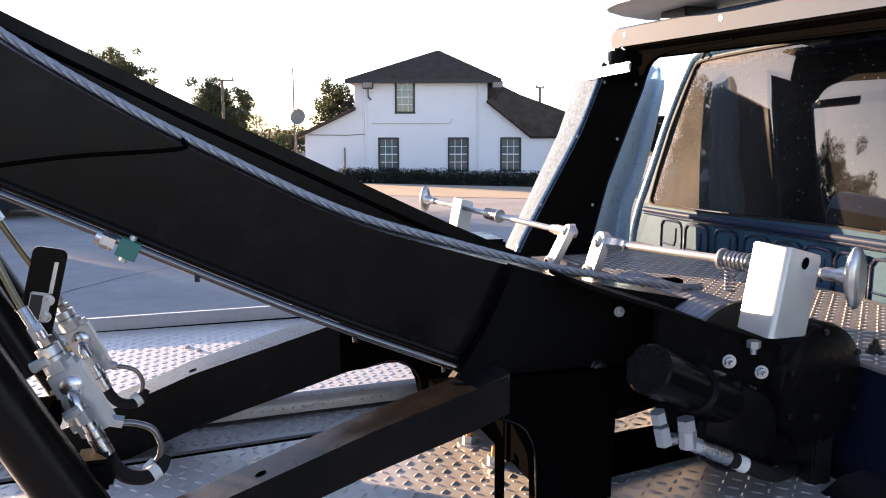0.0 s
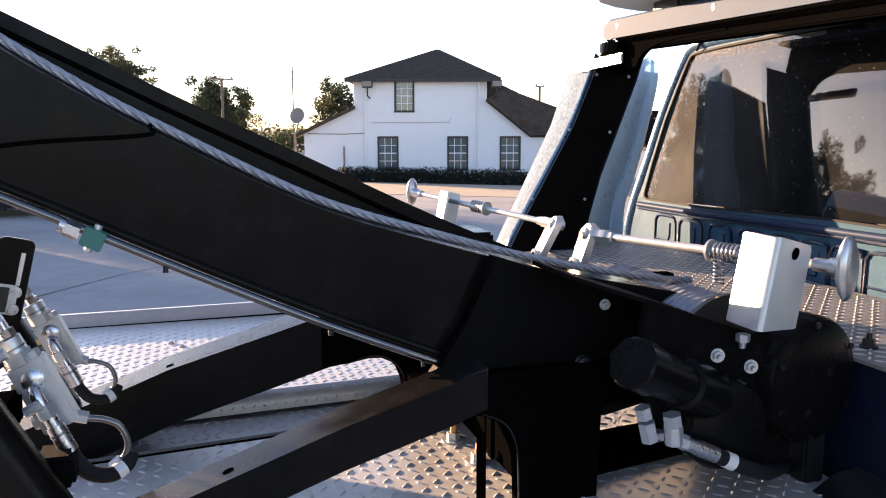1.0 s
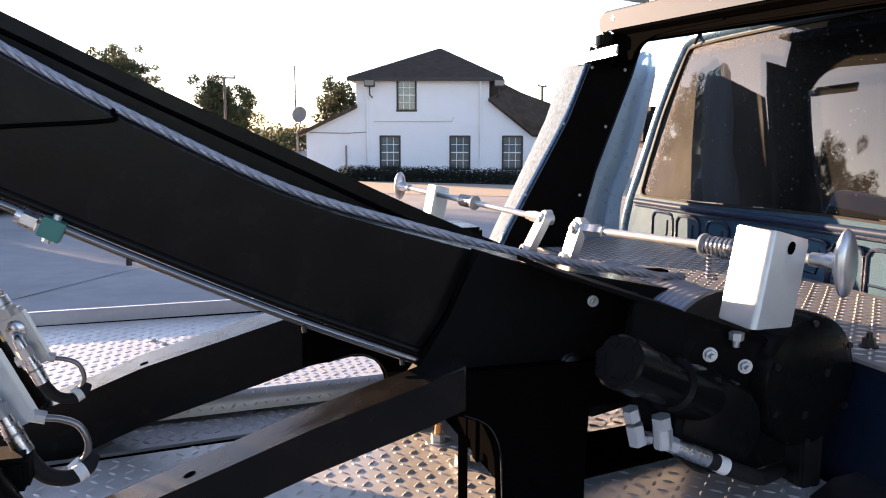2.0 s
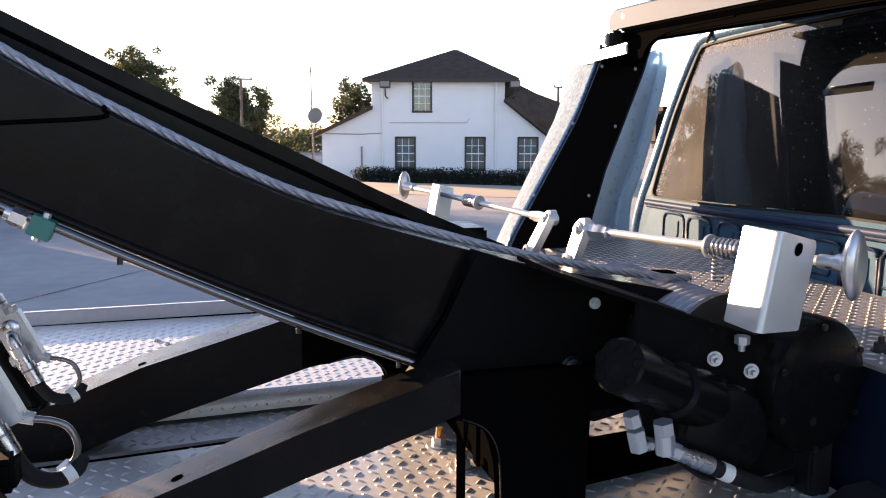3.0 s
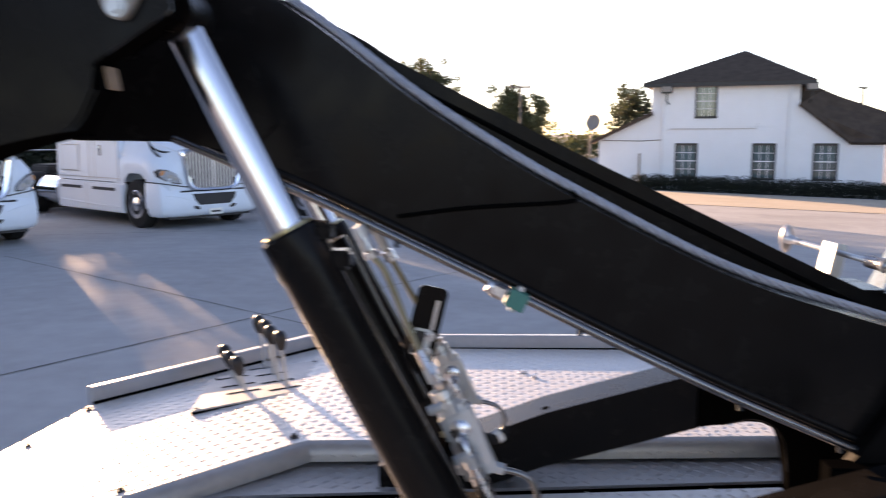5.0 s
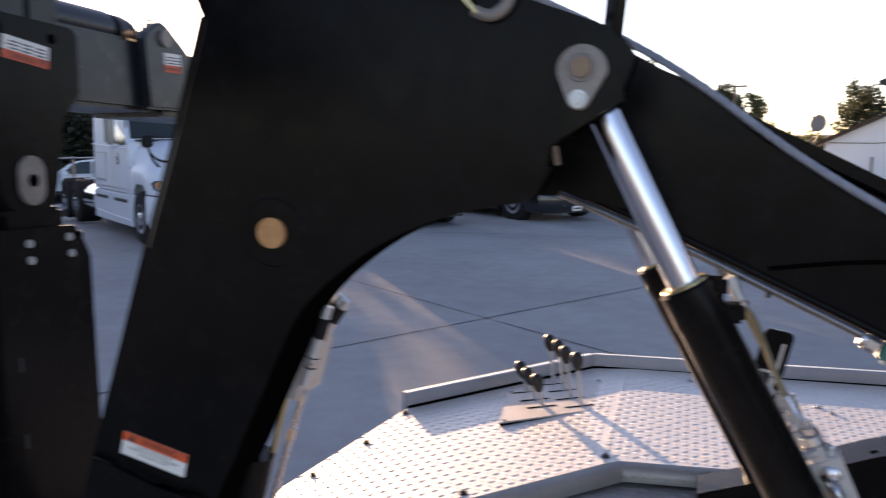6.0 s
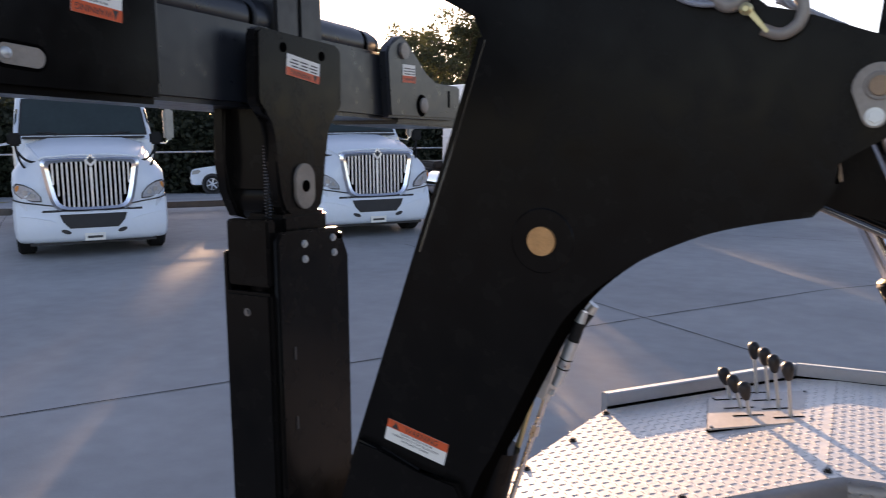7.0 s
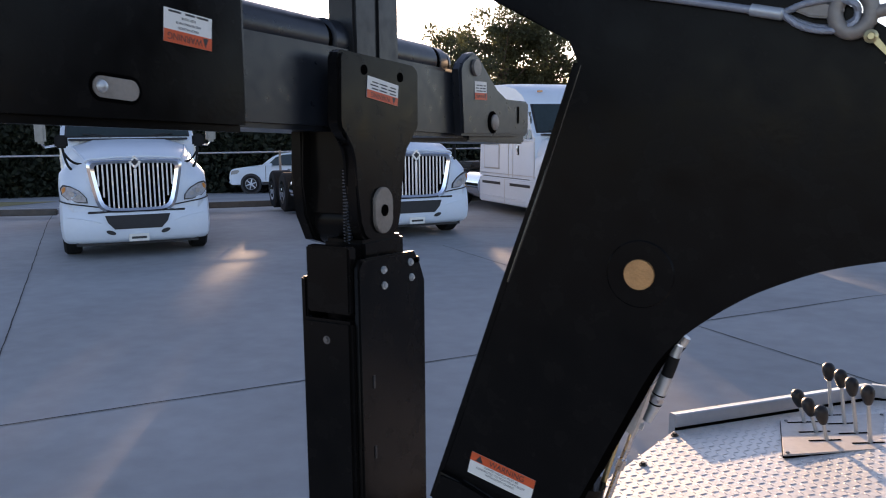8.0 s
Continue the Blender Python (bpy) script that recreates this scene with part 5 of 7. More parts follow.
# free-spool pulls: bent zinc brackets, springs, rods, links, oval knobs
def link_plate(top, low, r, thick):
    """A flat link in the plane across the truck, round at both ends, between two pin centres."""
    (y0, z0), (y1, z1) = (top.y, top.z), (low.y, low.z)
    a0 = math.atan2(z0 - z1, y0 - y1)
    pr = [(y0 + r * math.cos(a0 + a), z0 + r * math.sin(a0 + a)) for a in [radians(d) for d in range(-90, 91, 20)]] + [(y1 - r * 1.05 * math.cos(a0 + a), z1 - r * 1.05 * math.sin(a0 + a)) for a in [radians(d) for d in range(-90, 91, 20)]]
    return prism(pr, top.x - thick / 2, top.x + thick / 2, "x", 0.0015)


def pull(name, bx, joint, low, knob, s=1.0, h=0.128):
    """bx: bracket base; joint and low: upper and lower pin of the clutch link; knob: middle of the pull knob."""
    j, k, lo_ = Vector(joint), Vector(knob), Vector(low)
    d = (k - j).normalized()
    mm = Matrix.Translation(bx) @ Matrix.Shear("XY", 4, (0.20, 0.03))
    w, dp, t, r = 0.030 * s, 0.036 * s, 0.005, 0.008
    sgn = -1 if k.y < j.y else 1
    # bent plate: broad rear wall, rounded bend, end wall with rounded outer head
    arc = lambda rr: [(-w + r - rr * math.cos(radians(a)), sgn * (dp - r + rr * math.sin(radians(a)))) for a in range(0, 91, 18)]
    out = [(-w, -sgn * dp)] + arc(r) + [(w, sgn * dp)]
    inn = [(w, sgn * (dp - t))] + arc(r - t)[::-1] + [(-w + t, -sgn * dp)]
    bm = prism(out + inn, 0, h, "z", 0.0012)
    head = 0.020 * s
    for v in bm.verts:
        if v.co.z > h - .002 and v.co.x > w - head:
            v.co.z -= head * (1 - math.sqrt(max(0.0, 1 - ((v.co.x - w + head) / head) ** 2)))
    bmesh.ops.transform(bm, matrix=mm, verts=bm.verts[:])
    b = part(name, bm, ZINC, truck, "zinc-plated steel free-spool bracket with pull rod")
    part("top_fold", prism([(-w + .002, -dp + .004), (-w + .002, dp - .004), (-w + .010, dp - .006), (-w + .010, -dp + .004)], h - .0045, h - .0005, "z", .001, mm), ZINC, b)
    part("rod_slot", prism([(.004 * s + .010 * s * math.cos(a) * .55, h * .82 + .0085 * s * math.sin(a)) for a in [2 * math.pi * i / 20 for i in range(20)]], sgn * dp - .0012, sgn * dp + .0008, "y", 0, mm), HOLE_SHADE, b)
    part("pull_rod", rod(j, k - d * .01, 0.0068 * s, seg=16), ZINC, b)
    part("clevis", turned(j + d * .012, j + d, [(0, .006 * s), (.002, .0125 * s), (.030 * s, .0125 * s), (.033 * s, .010 * s), (.044 * s, .010 * s), (.046 * s, .007 * s)], 6), ZINC, b)
    part("rod_end", rod(j - Vector((.016 * s, 0, 0)), j + Vector((.016 * s, 0, 0)), .0135 * s, seg=20, bev=.002), ZINC, b)
    part("pin_head", rod(j - Vector((.020 * s, 0, 0)), j - Vector((.016 * s, 0, 0)), .007 * s, seg=14), STEEL, b)
    lk = part("shift_link", link_plate(j + Vector((-.004, 0, 0)), lo_ + Vector((-.004, 0, 0)), .0195 * s, .016), ZINC, b)
    for v_ in lk.data.vertices:
        f_ = (j.z - v_.co.z) / (j.z - lo_.z)
        v_.co.x += (lo_.x - j.x) * f_
    part("link_ring", turned(lo_ - Vector((.012, 0, 0)), lo_ - Vector((.020, 0, 0)), [(0, .0150 * s), (.004, .0150 * s), (.006, .0125 * s), (.005, .009 * s)], 22), ZINC, b)
    part("link_hole", rod(lo_ - Vector((.0165, 0, 0)), lo_ - Vector((.0178, 0, 0)), .0085 * s, seg=18), HOLE_SHADE, b)
    c0 = Vector(bx)
    tt = abs((c0.y - j.y) / d.y)
    sp = []
    turns = 6
    for i in range(turns * 14 + 1):
        a = 2 * math.pi * i / 14
        q = j + d * (tt - dp - .050 * s - .046 * s * i / (turns * 14))
        sdv = d.cross(Vector((0, 0, 1))).normalized()
        uu = sdv.cross(d)
        sp.append(q + (sdv * math.cos(a) + uu * math.sin(a)) * .0130 * s)
    part("spring", tube(sp, .0024 * s, 8), STEEL, b)
    q = j + d * (tt - dp - .098 * s)
    part("spring_washer", turned(q, q - d, [(0, .010 * s), (.001, .0175 * s), (.005 * s, .0175 * s), (.006 * s, .010 * s)], 22), ZINC, b)
    part("knob_neck", turned(k - d * .042 * s, k, [(0, .0095 * s), (.020 * s, .0095 * s), (.024 * s, .0125 * s), (.042 * s, .014 * s)], 20), ALU_SMOOTH, b)
    kn = 1.0 if s == 1.0 else 0.72
    up = Vector((0, 0, 1)) - d * d.z
    fr = Matrix((d.cross(up).normalized(), up.normalized(), d)).transposed().to_4x4()
    bm = turned((0, 0, 0), (0, 0, 1), [(-.012 * s, .010), (-.010 * s, .018), (-.004 * s, .034), (.001, .043), (.004 * s, .0445), (.008 * s, .042), (.012 * s, .032), (.014 * s, .015)], 32)
    bmesh.ops.transform(bm, matrix=Matrix.Translation(k) @ fr @ Matrix.Diagonal((.46 * kn, kn, 1, 1)), verts=bm.verts[:])
    part("pull_knob", bm, ALU_SMOOTH, b, "cast aluminium oval pull knob")
    return b


pull("spool_release", (0.940, 1.165, 1.528), (0.868, 1.545, 1.612), (0.852, 1.552, 1.556), (1.012, 1.093, 1.617))
pull("spool_release", (0.716, 1.925, 1.588), (0.840, 1.630, 1.621), (0.812, 1.636, 1.563), (0.672, 2.06, 1.655), 0.84, 0.078)
hang = [(0.950 + .0075 * math.cos(2 * math.pi * i / 12), 1.278 + .0075 * math.sin(2 * math.pi * i / 12), 1.606 - .040 * i / 84) for i in range(85)]
part("hanging_spring", tube(hang, .0017, 6), STEEL, winch)
part("far_pedestal", box(0.68, 0.80, 1.86, 2.0, FLOOR, 1.580, 0.006), BLACK, truck)
part("shift_yoke", box(0.77, 0.90, 1.44, 1.68, 1.535, 1.548, 0.003), BLACK_SATIN, truck)
part("vent_hose", tube(smooth_path([(0.56, 1.80, 1.60), (0.66, 1.78, 1.60), (0.74, 1.70, 1.575), (0.80, 1.62, 1.545)], 8), .007, 10), RUBBER, truck)
part("grease_nut", hexbolt((1.25, 1.28, FRONT), (0, 0, 1), .011, .012, .015, .01), BLACK_SATIN, truck)


# ---- rear wheel lift, folded up behind the gooseneck ----
lift = part("lift_crossbar", box(-1.42, -1.245, -0.6, 1.55, 2.028, 2.165, 0.008), SKY_HAZE_BLACK, truck, "black wheel-lift crossbar folded behind the boom")
for y0, y1, r_ in ((0.80, 1.098, .036), (1.106, 1.232, .038), (1.27, 1.452, .034), (1.460, 1.500, .032)):
    part("top_tube", turned((-1.292, y0, 2.178), (-1.292, y1, 2.178), [(0, r_ * .8), (.004, r_), (y1 - y0 - .008, r_), (y1 - y0, r_ * .72)], 28), SKY_HAZE_BLACK, lift)
part("tube_end", turned((-1.292, 1.500, 2.178), (-1.292, 1.525, 2.178), [(0, .030), (.012, .028), (.020, .018), (.024, .004)], 24), BLACK, lift)
for y0 in (1.102, 1.456):
    part("tube_seam", rod((-1.292, y0 - .005, 2.178), (-1.292, y0 + .005, 2.178), .031, seg=24), HOLE_SHADE, lift)
part("end_block", prism([(0.0, 2.02), (0.0, 2.30), (0.868, 2.30), (0.868, 2.02)], -1.255, -1.228, "x", 0.010), BLACK, lift)
part("weld_bead", tube([(-1.2425, 0.872, 2.05), (-1.2425, 0.872, 2.20)], 0.004, 6), BLACK_SATIN, lift)
for x0, x1 in ((-1.245, -1.222), (-1.44, -1.418)):
    q = part("end_plate", prism([(1.485, 2.031), (1.475, 2.164), (1.489, 2.177), (1.514, 2.197), (1.539, 2.204), (1.560, 2.197), (1.645, 2.133), (1.664, 2.121), (1.690, 2.117), (1.812, 2.119), (1.818, 2.112), (1.816, 2.046), (1.806, 2.038)], x0, x1, "x", 0.005), SKY_HAZE_BLACK, lift)
    part("end_pin", rod((x1 + .006, 1.540, 2.172), (x1 - .01, 1.540, 2.172), 0.017, seg=20), GREY_PIN, q)
    part("slot_ring", turned((x1 - .002, 1.621, 2.063), (x1 + .003, 1.621, 2.063), [(0, .024), (.003, .024), (.005, .020)], 24), HOLE_SHADE, q)
    part("ring_pad", turned((x1 - .002, 1.624, 2.063), (x1 + .008, 1.624, 2.063), [(0, .017), (.008, .017), (.010, .014)], 24), GREY_PIN, q)
    part("end_slot", box(x1 - .001, x1 + .002, 1.752, 1.757, 2.066, 2.104), HOLE_SHADE, q)
part("end_tube", box(-1.418, -1.245, 1.55, 1.84, 2.02, 2.098, 0.004), SKY_HAZE_BLACK, lift)
for ob_ in (lift, *lift.children_recursive):
    for v_ in ob_.data.vertices:
        v_.co.z -= 0.036 * (v_.co.y - 1.30)
SLOT = lambda r, k: [(0.6475 + k * math.copysign(1, math.cos(a)) + r * math.cos(a), 2.0875 - 0.085 * k * math.copysign(1, math.cos(a)) + r * math.sin(a)) for a in [2 * math.pi * i / 28 + .05 for i in range(28)]]
hole = part("slot_recess", prism(SLOT(0.0165, 0.0195), -1.2285, -1.2272, "x"), HOLE_SHADE, lift)
part("slot_pad", prism(SLOT(0.0122, 0.0195), -1.2272, -1.2262, "x"), GREY_PIN, hole)
part("slot_bolt", turned((-1.2262, 0.628, 2.0895), (-1.2222, 0.628, 2.0895), [(0, .0075), (.002, .0065), (.004, .002)], 16), ZINC, hole)
decal(lift, plate_frame((-1.2275, 0.762, 2.1645), (0, -1, 0.09), (0, -.09, -1)), 0.079, 0.041, "WARNING", ["PINCH HAZARDS", "AND MOVING PARTS", "KEEP CLEAR", ""])
# collar lug down to the pivot
LUG = [(1.035, 2.150), (1.038, 2.157), (1.046, 2.161), (1.255, 2.149), (1.266, 2.144), (1.270, 2.134), (1.268, 2.046), (1.264, 2.036), (1.254, 2.028), (1.232, 2.018), (1.221, 2.008), (1.215, 1.994), (1.208, 1.940), (1.206, 1.895), (1.197, 1.868), (1.180, 1.852), (1.148, 1.845), (1.112, 1.850), (1.090, 1.864), (1.079, 1.888), (1.076, 1.948), (1.077, 1.990), (1.070, 2.013), (1.045, 2.029), (1.034, 2.040), (1.031, 2.052)]
lug = part("pivot_lug", prism(LUG, -1.222, -1.196, "x", 0.005), BLACK, lift)
part("rear_cheek", prism([(1.270, 2.06), (1.080, 2.06), (1.078, 1.950), (1.083, 1.895), (1.105, 1.852), (1.150, 1.838), (1.195, 1.850), (1.215, 1.90), (1.222, 1.99)], -1.335, -1.31, "x", 0.004), BLACK, lift)
part("pivot_barrel", rod((-1.31, 1.15, 1.885), (-1.222, 1.15, 1.885), 0.045, seg=24), BLACK, lift)
part("inner_web", box(-1.31, -1.222, 1.10, 1.20, 1.90, 2.05), BLACK, lift)
pad = part("pin_plate", prism([(1.142 + 0.027 * math.cos(a), 1.904 + 0.012 * math.copysign(1, math.sin(a)) + 0.027 * math.sin(a)) for a in [2 * math.pi * i / 28 + .05 for i in range(28)]], -1.196, -1.190, "x", 0.001), GREY_PIN, lug)
part("pin_hole", rod((-1.190, 1.142, 1.904), (-1.1885, 1.142, 1.904), 0.010, seg=20), HOLE_SHADE, pad)
for q in ((1.100, 2.133), (1.207, 2.126)):
    part("lug_hole", rod((-1.197, q[0], q[1]), (-1.1945, q[0], q[1]), 0.008, seg=16), HOLE_SHADE, lug)
decal(lug, plate_frame((-1.1955, 1.152, 2.101), (0, -1, 0.14), (0, -.14, -1)), 0.092, 0.035, "WARNING", ["", "", ""])
decal(lift, plate_frame((-1.2215, 1.563, 2.117), (0, -1, 0), (0, 0, -1)), 0.055, 0.038, "WARNING", ["", "", ""])
sp = []
for i in range(36 * 10 + 1):
    a = 2 * math.pi * i / 10
    sp.append((-1.225 + 0.0068 * math.cos(a), 1.086 + 0.0068 * math.sin(a), 1.785 + 0.190 * i / 360))
part("return_spring", tube(sp, 0.0023, 6), LINE_STEEL, lift)
part("spring_rod", rod((-1.225, 1.086, 1.78), (-1.225, 1.086, 1.99), 0.0036), BLACK_SATIN, lift)
# upright sleeve
sleeve = part("lift_sleeve", prism([(1.030, 1.10), (1.030, 1.822), (1.040, 1.836), (1.199, 1.829), (1.216, 1.806), (1.231, 1.775), (1.226, 1.10)], -1.178, -1.166, "x", 0.003), BLACK, truck, "glossy black folded wheel-lift sleeve")
part("sleeve_side", box(-1.274, -1.176, 1.018, 1.040, 1.10, 1.738, 0.005), BLACK, sleeve)
part("upper_side", box(-1.265, -1.180, 1.022, 1.044, 1.748, 1.856, 0.003), BLACK, sleeve)
part("sleeve_back", box(-1.292, -1.280, 1.04, 1.225, 1.10, 1.80, 0.003), BLACK, sleeve)
part("sleeve_far", box(-1.28, -1.178, 1.212, 1.226, 1.10, 1.80, 0.003), BLACK, sleeve)
part("sleeve_rim", box(-1.19, -1.166, 1.19, 1.215, 1.806, 1.818, 0.002), BLACK, sleeve)
part("inner_tube", box(-1.27, -1.188, 1.075, 1.20, 1.10, 1.86, 0.006), BLACK, sleeve)
for q in ((1.098, 1.811), (1.099, 1.785), (1.181, 1.812), (1.184, 1.785)):
    part("sleeve_bolt", hexbolt((-1.166, q[0], q[1]), (1, 0, 0), .0046, .003, .0066), ZINC, sleeve)
part("side_bolt", hexbolt((-1.224, 1.020, 1.705), (0, -1, 0), .0045, .003, .0068), DARK_STEEL, sleeve)
for q in (1.62, 1.50, 1.30):
    part("side_slot", box(-1.1665, -1.1645, 1.062, 1.067, q, q + .022, 0), DARK_PRINT, sleeve)
for y0, y1 in ((1.144, 1.209), (1.211, 1.280)):
    part("mast_tube", box(-1.30, -1.243, y0, y1, 2.13, 2.75, 0.005), BLACK_SATIN, lift)

# lock valve and rod on the rear leg
LV = Matrix.Translation((-0.768, 1.245, 1.622)) @ pose(0, 0, 0, 0, 18, 0)
lvb = part("leg_valve", box(-.014, .014, -.070, .018, -.046, .040, .002, LV), CONSOLE_GREY, goose, "zinc lock valve on the rear leg")
q_ = lambda *v: LV @ Vector(v)
CART = [(-0.741, 1.150, 1.610), (-0.732, 1.150, 1.630), (-0.724, 1.150, 1.654), (-0.714, 1.151, 1.682)]
part("cartridge", add_rod(add_rod(add_rod(bmesh.new(), CART[0], CART[1], .0065, .0080, seg=18), CART[1], CART[2], .0085, seg=18), CART[2], CART[3], .0095, seg=18), ZINC, lvb)
d_ = (Vector(CART[2]) - Vector(CART[1])).normalized()
for k, r_ in ((.35, .0092), (.98, .0098)):
    c_ = Vector(CART[1]).lerp(Vector(CART[2]), k)
    part("groove", rod(c_ - d_ * .0010, c_ + d_ * .0010, r_, seg=18), HOLE_SHADE, lvb)
part("cartridge_nut", add_rod(bmesh.new(), (-0.728, 1.150, 1.642), (-0.726, 1.150, 1.648), .0100, seg=6), STEEL, lvb)
part("hose_end", tube([(-0.714, 1.151, 1.682), (-0.709, 1.152, 1.697), (-0.705, 1.153, 1.711)], .0090, 14), RUBBER, lvb)
part("hose_ferrule", add_rod(bmesh.new(), (-0.705, 1.153, 1.711), (-0.699, 1.155, 1.728), .0080, .0070, seg=18), ZINC, lvb)
for k, (dx, dz) in enumerate(((0, 0), (.012, .002))):
    part("upper_fitting", add_rod(add_rod(bmesh.new(), q_(-.004 + dx, -.012 * k, .040), q_(.000 + dx, -.012 * k, .056 + dz), .0095, seg=6), q_(.000 + dx, -.012 * k, .056 + dz), q_(.004 + dx, -.012 * k, .072 + dz), .0075, seg=14), STEEL, lvb)
    part("upper_hose", tube([q_(.004 + dx, -.012 * k, .072 + dz), q_(.008 + dx, -.012 * k, .088), q_(.012 + dx, -.012 * k, .100)], .0095, 14), RUBBER, lvb)
    part("upper_ferrule", add_rod(bmesh.new(), q_(.012 + dx, -.012 * k, .100), q_(.016 + dx, -.012 * k, .114), .0090, .0075, seg=14), ZINC, lvb)
for o_ in (-.036, .024):
    part("side_plug", add_rod(bmesh.new(), q_(.016, -.050, o_), q_(.022, -.050, o_), .0055, seg=6), ZINC, lvb)
clamp_ = part("valve_clamp", box(-.040, -.020, -.078, .02, -.056, .030, 0.004, LV), BLACK_SATIN, lvb)
part("clamp_plate", box(-.036, -.023, -.0805, -.078, -.026, .020, 0.001, LV), ZINC, clamp_)
part("clamp_screw", hexbolt(q_(-.030, -.078, -.042), LV.to_3x3() @ Vector((0, -1, 0)), .0055, .004), STEEL, clamp_)
part("rod_nut", add_rod(bmesh.new(), q_(.004, -.02, -.050), q_(.003, -.02, -.066), .0085, seg=6), ZINC, lvb)
part("leg_rod", tube([(-0.778, 1.225, 1.575), (-0.790, 1.222, 1.535), (-0.800, 1.220, 1.505), (-0.845, 1.215, 1.36)], 0.0052, 10), STEEL, goose)
part("rod_joint", rod((-0.797, 1.220, 1.514), (-0.803, 1.220, 1.496), 0.0078, seg=6), STEEL, goose)
part("leg_rod", tube([(-0.790, 1.19, 1.581), (-0.812, 1.19, 1.503), (-0.850, 1.19, 1.37)], 0.0048, 10), YELLOW_ZINC, goose)
part("leg_cylinder", rod((-0.84, 1.17, 1.49), (-0.90, 1.17, 1.26), 0.033, seg=24), BLACK, goose)

# ---- cab with headache rack ----
CY = 1.50  # middle of the cab


def both(half):
    """A closed outline across the truck from its far half, listed from bottom to top."""
    return half + [(2 * CY - a, b) for a, b in reversed(half)]


def cab_x(z):
    """The rear wall of the cab leans forward above the belt."""
    return 1.665 + 0.11 * max(0.0, z - 1.547)


outer = both([(2.80, 0.75), (2.835, 1.30), (2.822, 1.446), (2.771, 1.556), (2.740, 1.679), (2.688, 1.823), (2.632, 1.934), (2.572, 2.035), (2.545, 2.060), (2.49, 2.076), (2.20, 2.088), (1.80, 2.094)])
inner = both([(1.80, 1.584), (2.06, 1.574), (2.34, 1.563), (2.69, 1.557), (2.708, 1.562), (2.712, 1.575), (2.684, 1.679), (2.632, 1.823), (2.575, 1.934), (2.530, 2.014), (2.515, 2.028), (2.48, 2.033), (2.348, 2.039), (2.10, 2.044), (1.80, 2.048)])


def bow(y):
    """The rear of the cab bulges towards the deck in its middle."""
    return -0.05 * (1 - min(1.0, ((y - CY) / 1.2) ** 2))


def ring_wall(name, outer, inner, x0, x1, material, parent, label=""):
    """A flat wall across the truck with an opening."""
    bm = bmesh.new()
    loops = []
    for x in (x0, x1):
        lo = [bm.verts.new((x, y, z)) for y, z in outer]
        li = [bm.verts.new((x, y, z)) for y, z in inner]
        eo = [bm.edges.new((lo[i], lo[(i + 1) % len(lo)])) for i in range(len(lo))]
        ei = [bm.edges.new((li[i], li[(i + 1) % len(li)])) for i in range(len(li))]
        bmesh.ops.triangle_fill(bm, use_beauty=True, edges=eo + ei)
        loops.append((lo, li))
    for k in (0, 1):
        a, b = loops[0][k], loops[1][k]
        for i in range(len(a)):
            bm.faces.new((a[i], a[(i + 1) % len(a)], b[(i + 1) % len(b)], b[i]))
    return part(name, bm, material, parent, label, smooth=False)


def lean_back(ob):
    for v in ob.data.vertices:
        v.co.x += cab_x(v.co.z) + bow(v.co.y)
    return ob


cab = lean_back(ring_wall("cab_rear_wall", outer, inner, 0.0, 0.020, BLUE, truck, "blue metallic pickup cab beaded with dew"))
bm = bmesh.new()
NU, NV = 30, 8
grid_ = []
for x in (0.006, 0.011):
    lay = []
    for k in range(NV + 1):
        f = k / NV
        hw = 1.212 - .184 * f - .012 * f * f
        row = []
        for i in range(NU + 1):
            u = -1 + 2 * i / NU
            zb_, zt_ = 1.594 - .037 * abs(u) ** 1.3, 2.050 - .022 * abs(u) ** 2.5
            row.append(bm.verts.new((x, CY + u * hw, zb_ + (zt_ - zb_) * f)))
        lay.append(row)
    grid_.append(lay)
for lay in grid_:
    for a, b in zip(lay, lay[1:]):
        for i in range(NU):
            bm.faces.new((a[i], a[i + 1], b[i + 1], b[i]))
rim_ = lambda lay: lay[0] + [r[-1] for r in lay[1:]] + lay[-1][-2::-1] + [r[0] for r in lay[-2:0:-1]]
o_, i_ = rim_(grid_[0]), rim_(grid_[1])
for k in range(len(o_)):
    bm.faces.new((o_[k], o_[(k + 1) % len(o_)], i_[(k + 1) % len(i_)], i_[k]))
pane = lean_back(part("rear_window", bm, CAB_GLASS, cab, "dark tinted cab rear window with dew"))
lean_back(ring_wall("window_seal", [(CY + (y - CY) * 1.001, 1.80 + (z - 1.80) * 1.004) for y, z in inner], [(CY + (y - CY) * .995, 1.80 + (z - 1.80) * .98) for y, z in inner], -0.003, 0.006, RUBBER, pane))
# rounded corner posts, the sky's sheen put into their paler blue
for s_ in (1, -1):
    post = [(CY + s_ * (y - CY), z) for y, z in ((2.815, 1.20), (2.818, 1.40), (2.795, 1.50), (2.755, 1.60), (2.720, 1.69), (2.668, 1.823), (2.612, 1.934), (2.552, 2.030), (2.52, 2.052), (2.46, 2.061), (2.20, 2.068))]
    part("corner_post", tube(smooth_path([(cab_x(z) + bow(y) + .014, y, z) for y, z in post], 6), 0.026, 14), BLUE_SKY_SHEEN, cab, "blue rounded cab corner with pale sky sheen")
part("roof_edge", tube(smooth_path([(cab_x(2.07) + bow(y) + .012, y, 2.066 + .008 * (1 - ((y - CY) / .7) ** 2)) for y in (2.2, 1.85, 1.5, 1.15, 0.8)], 6), 0.024, 12), BLUE_DEEP, cab)
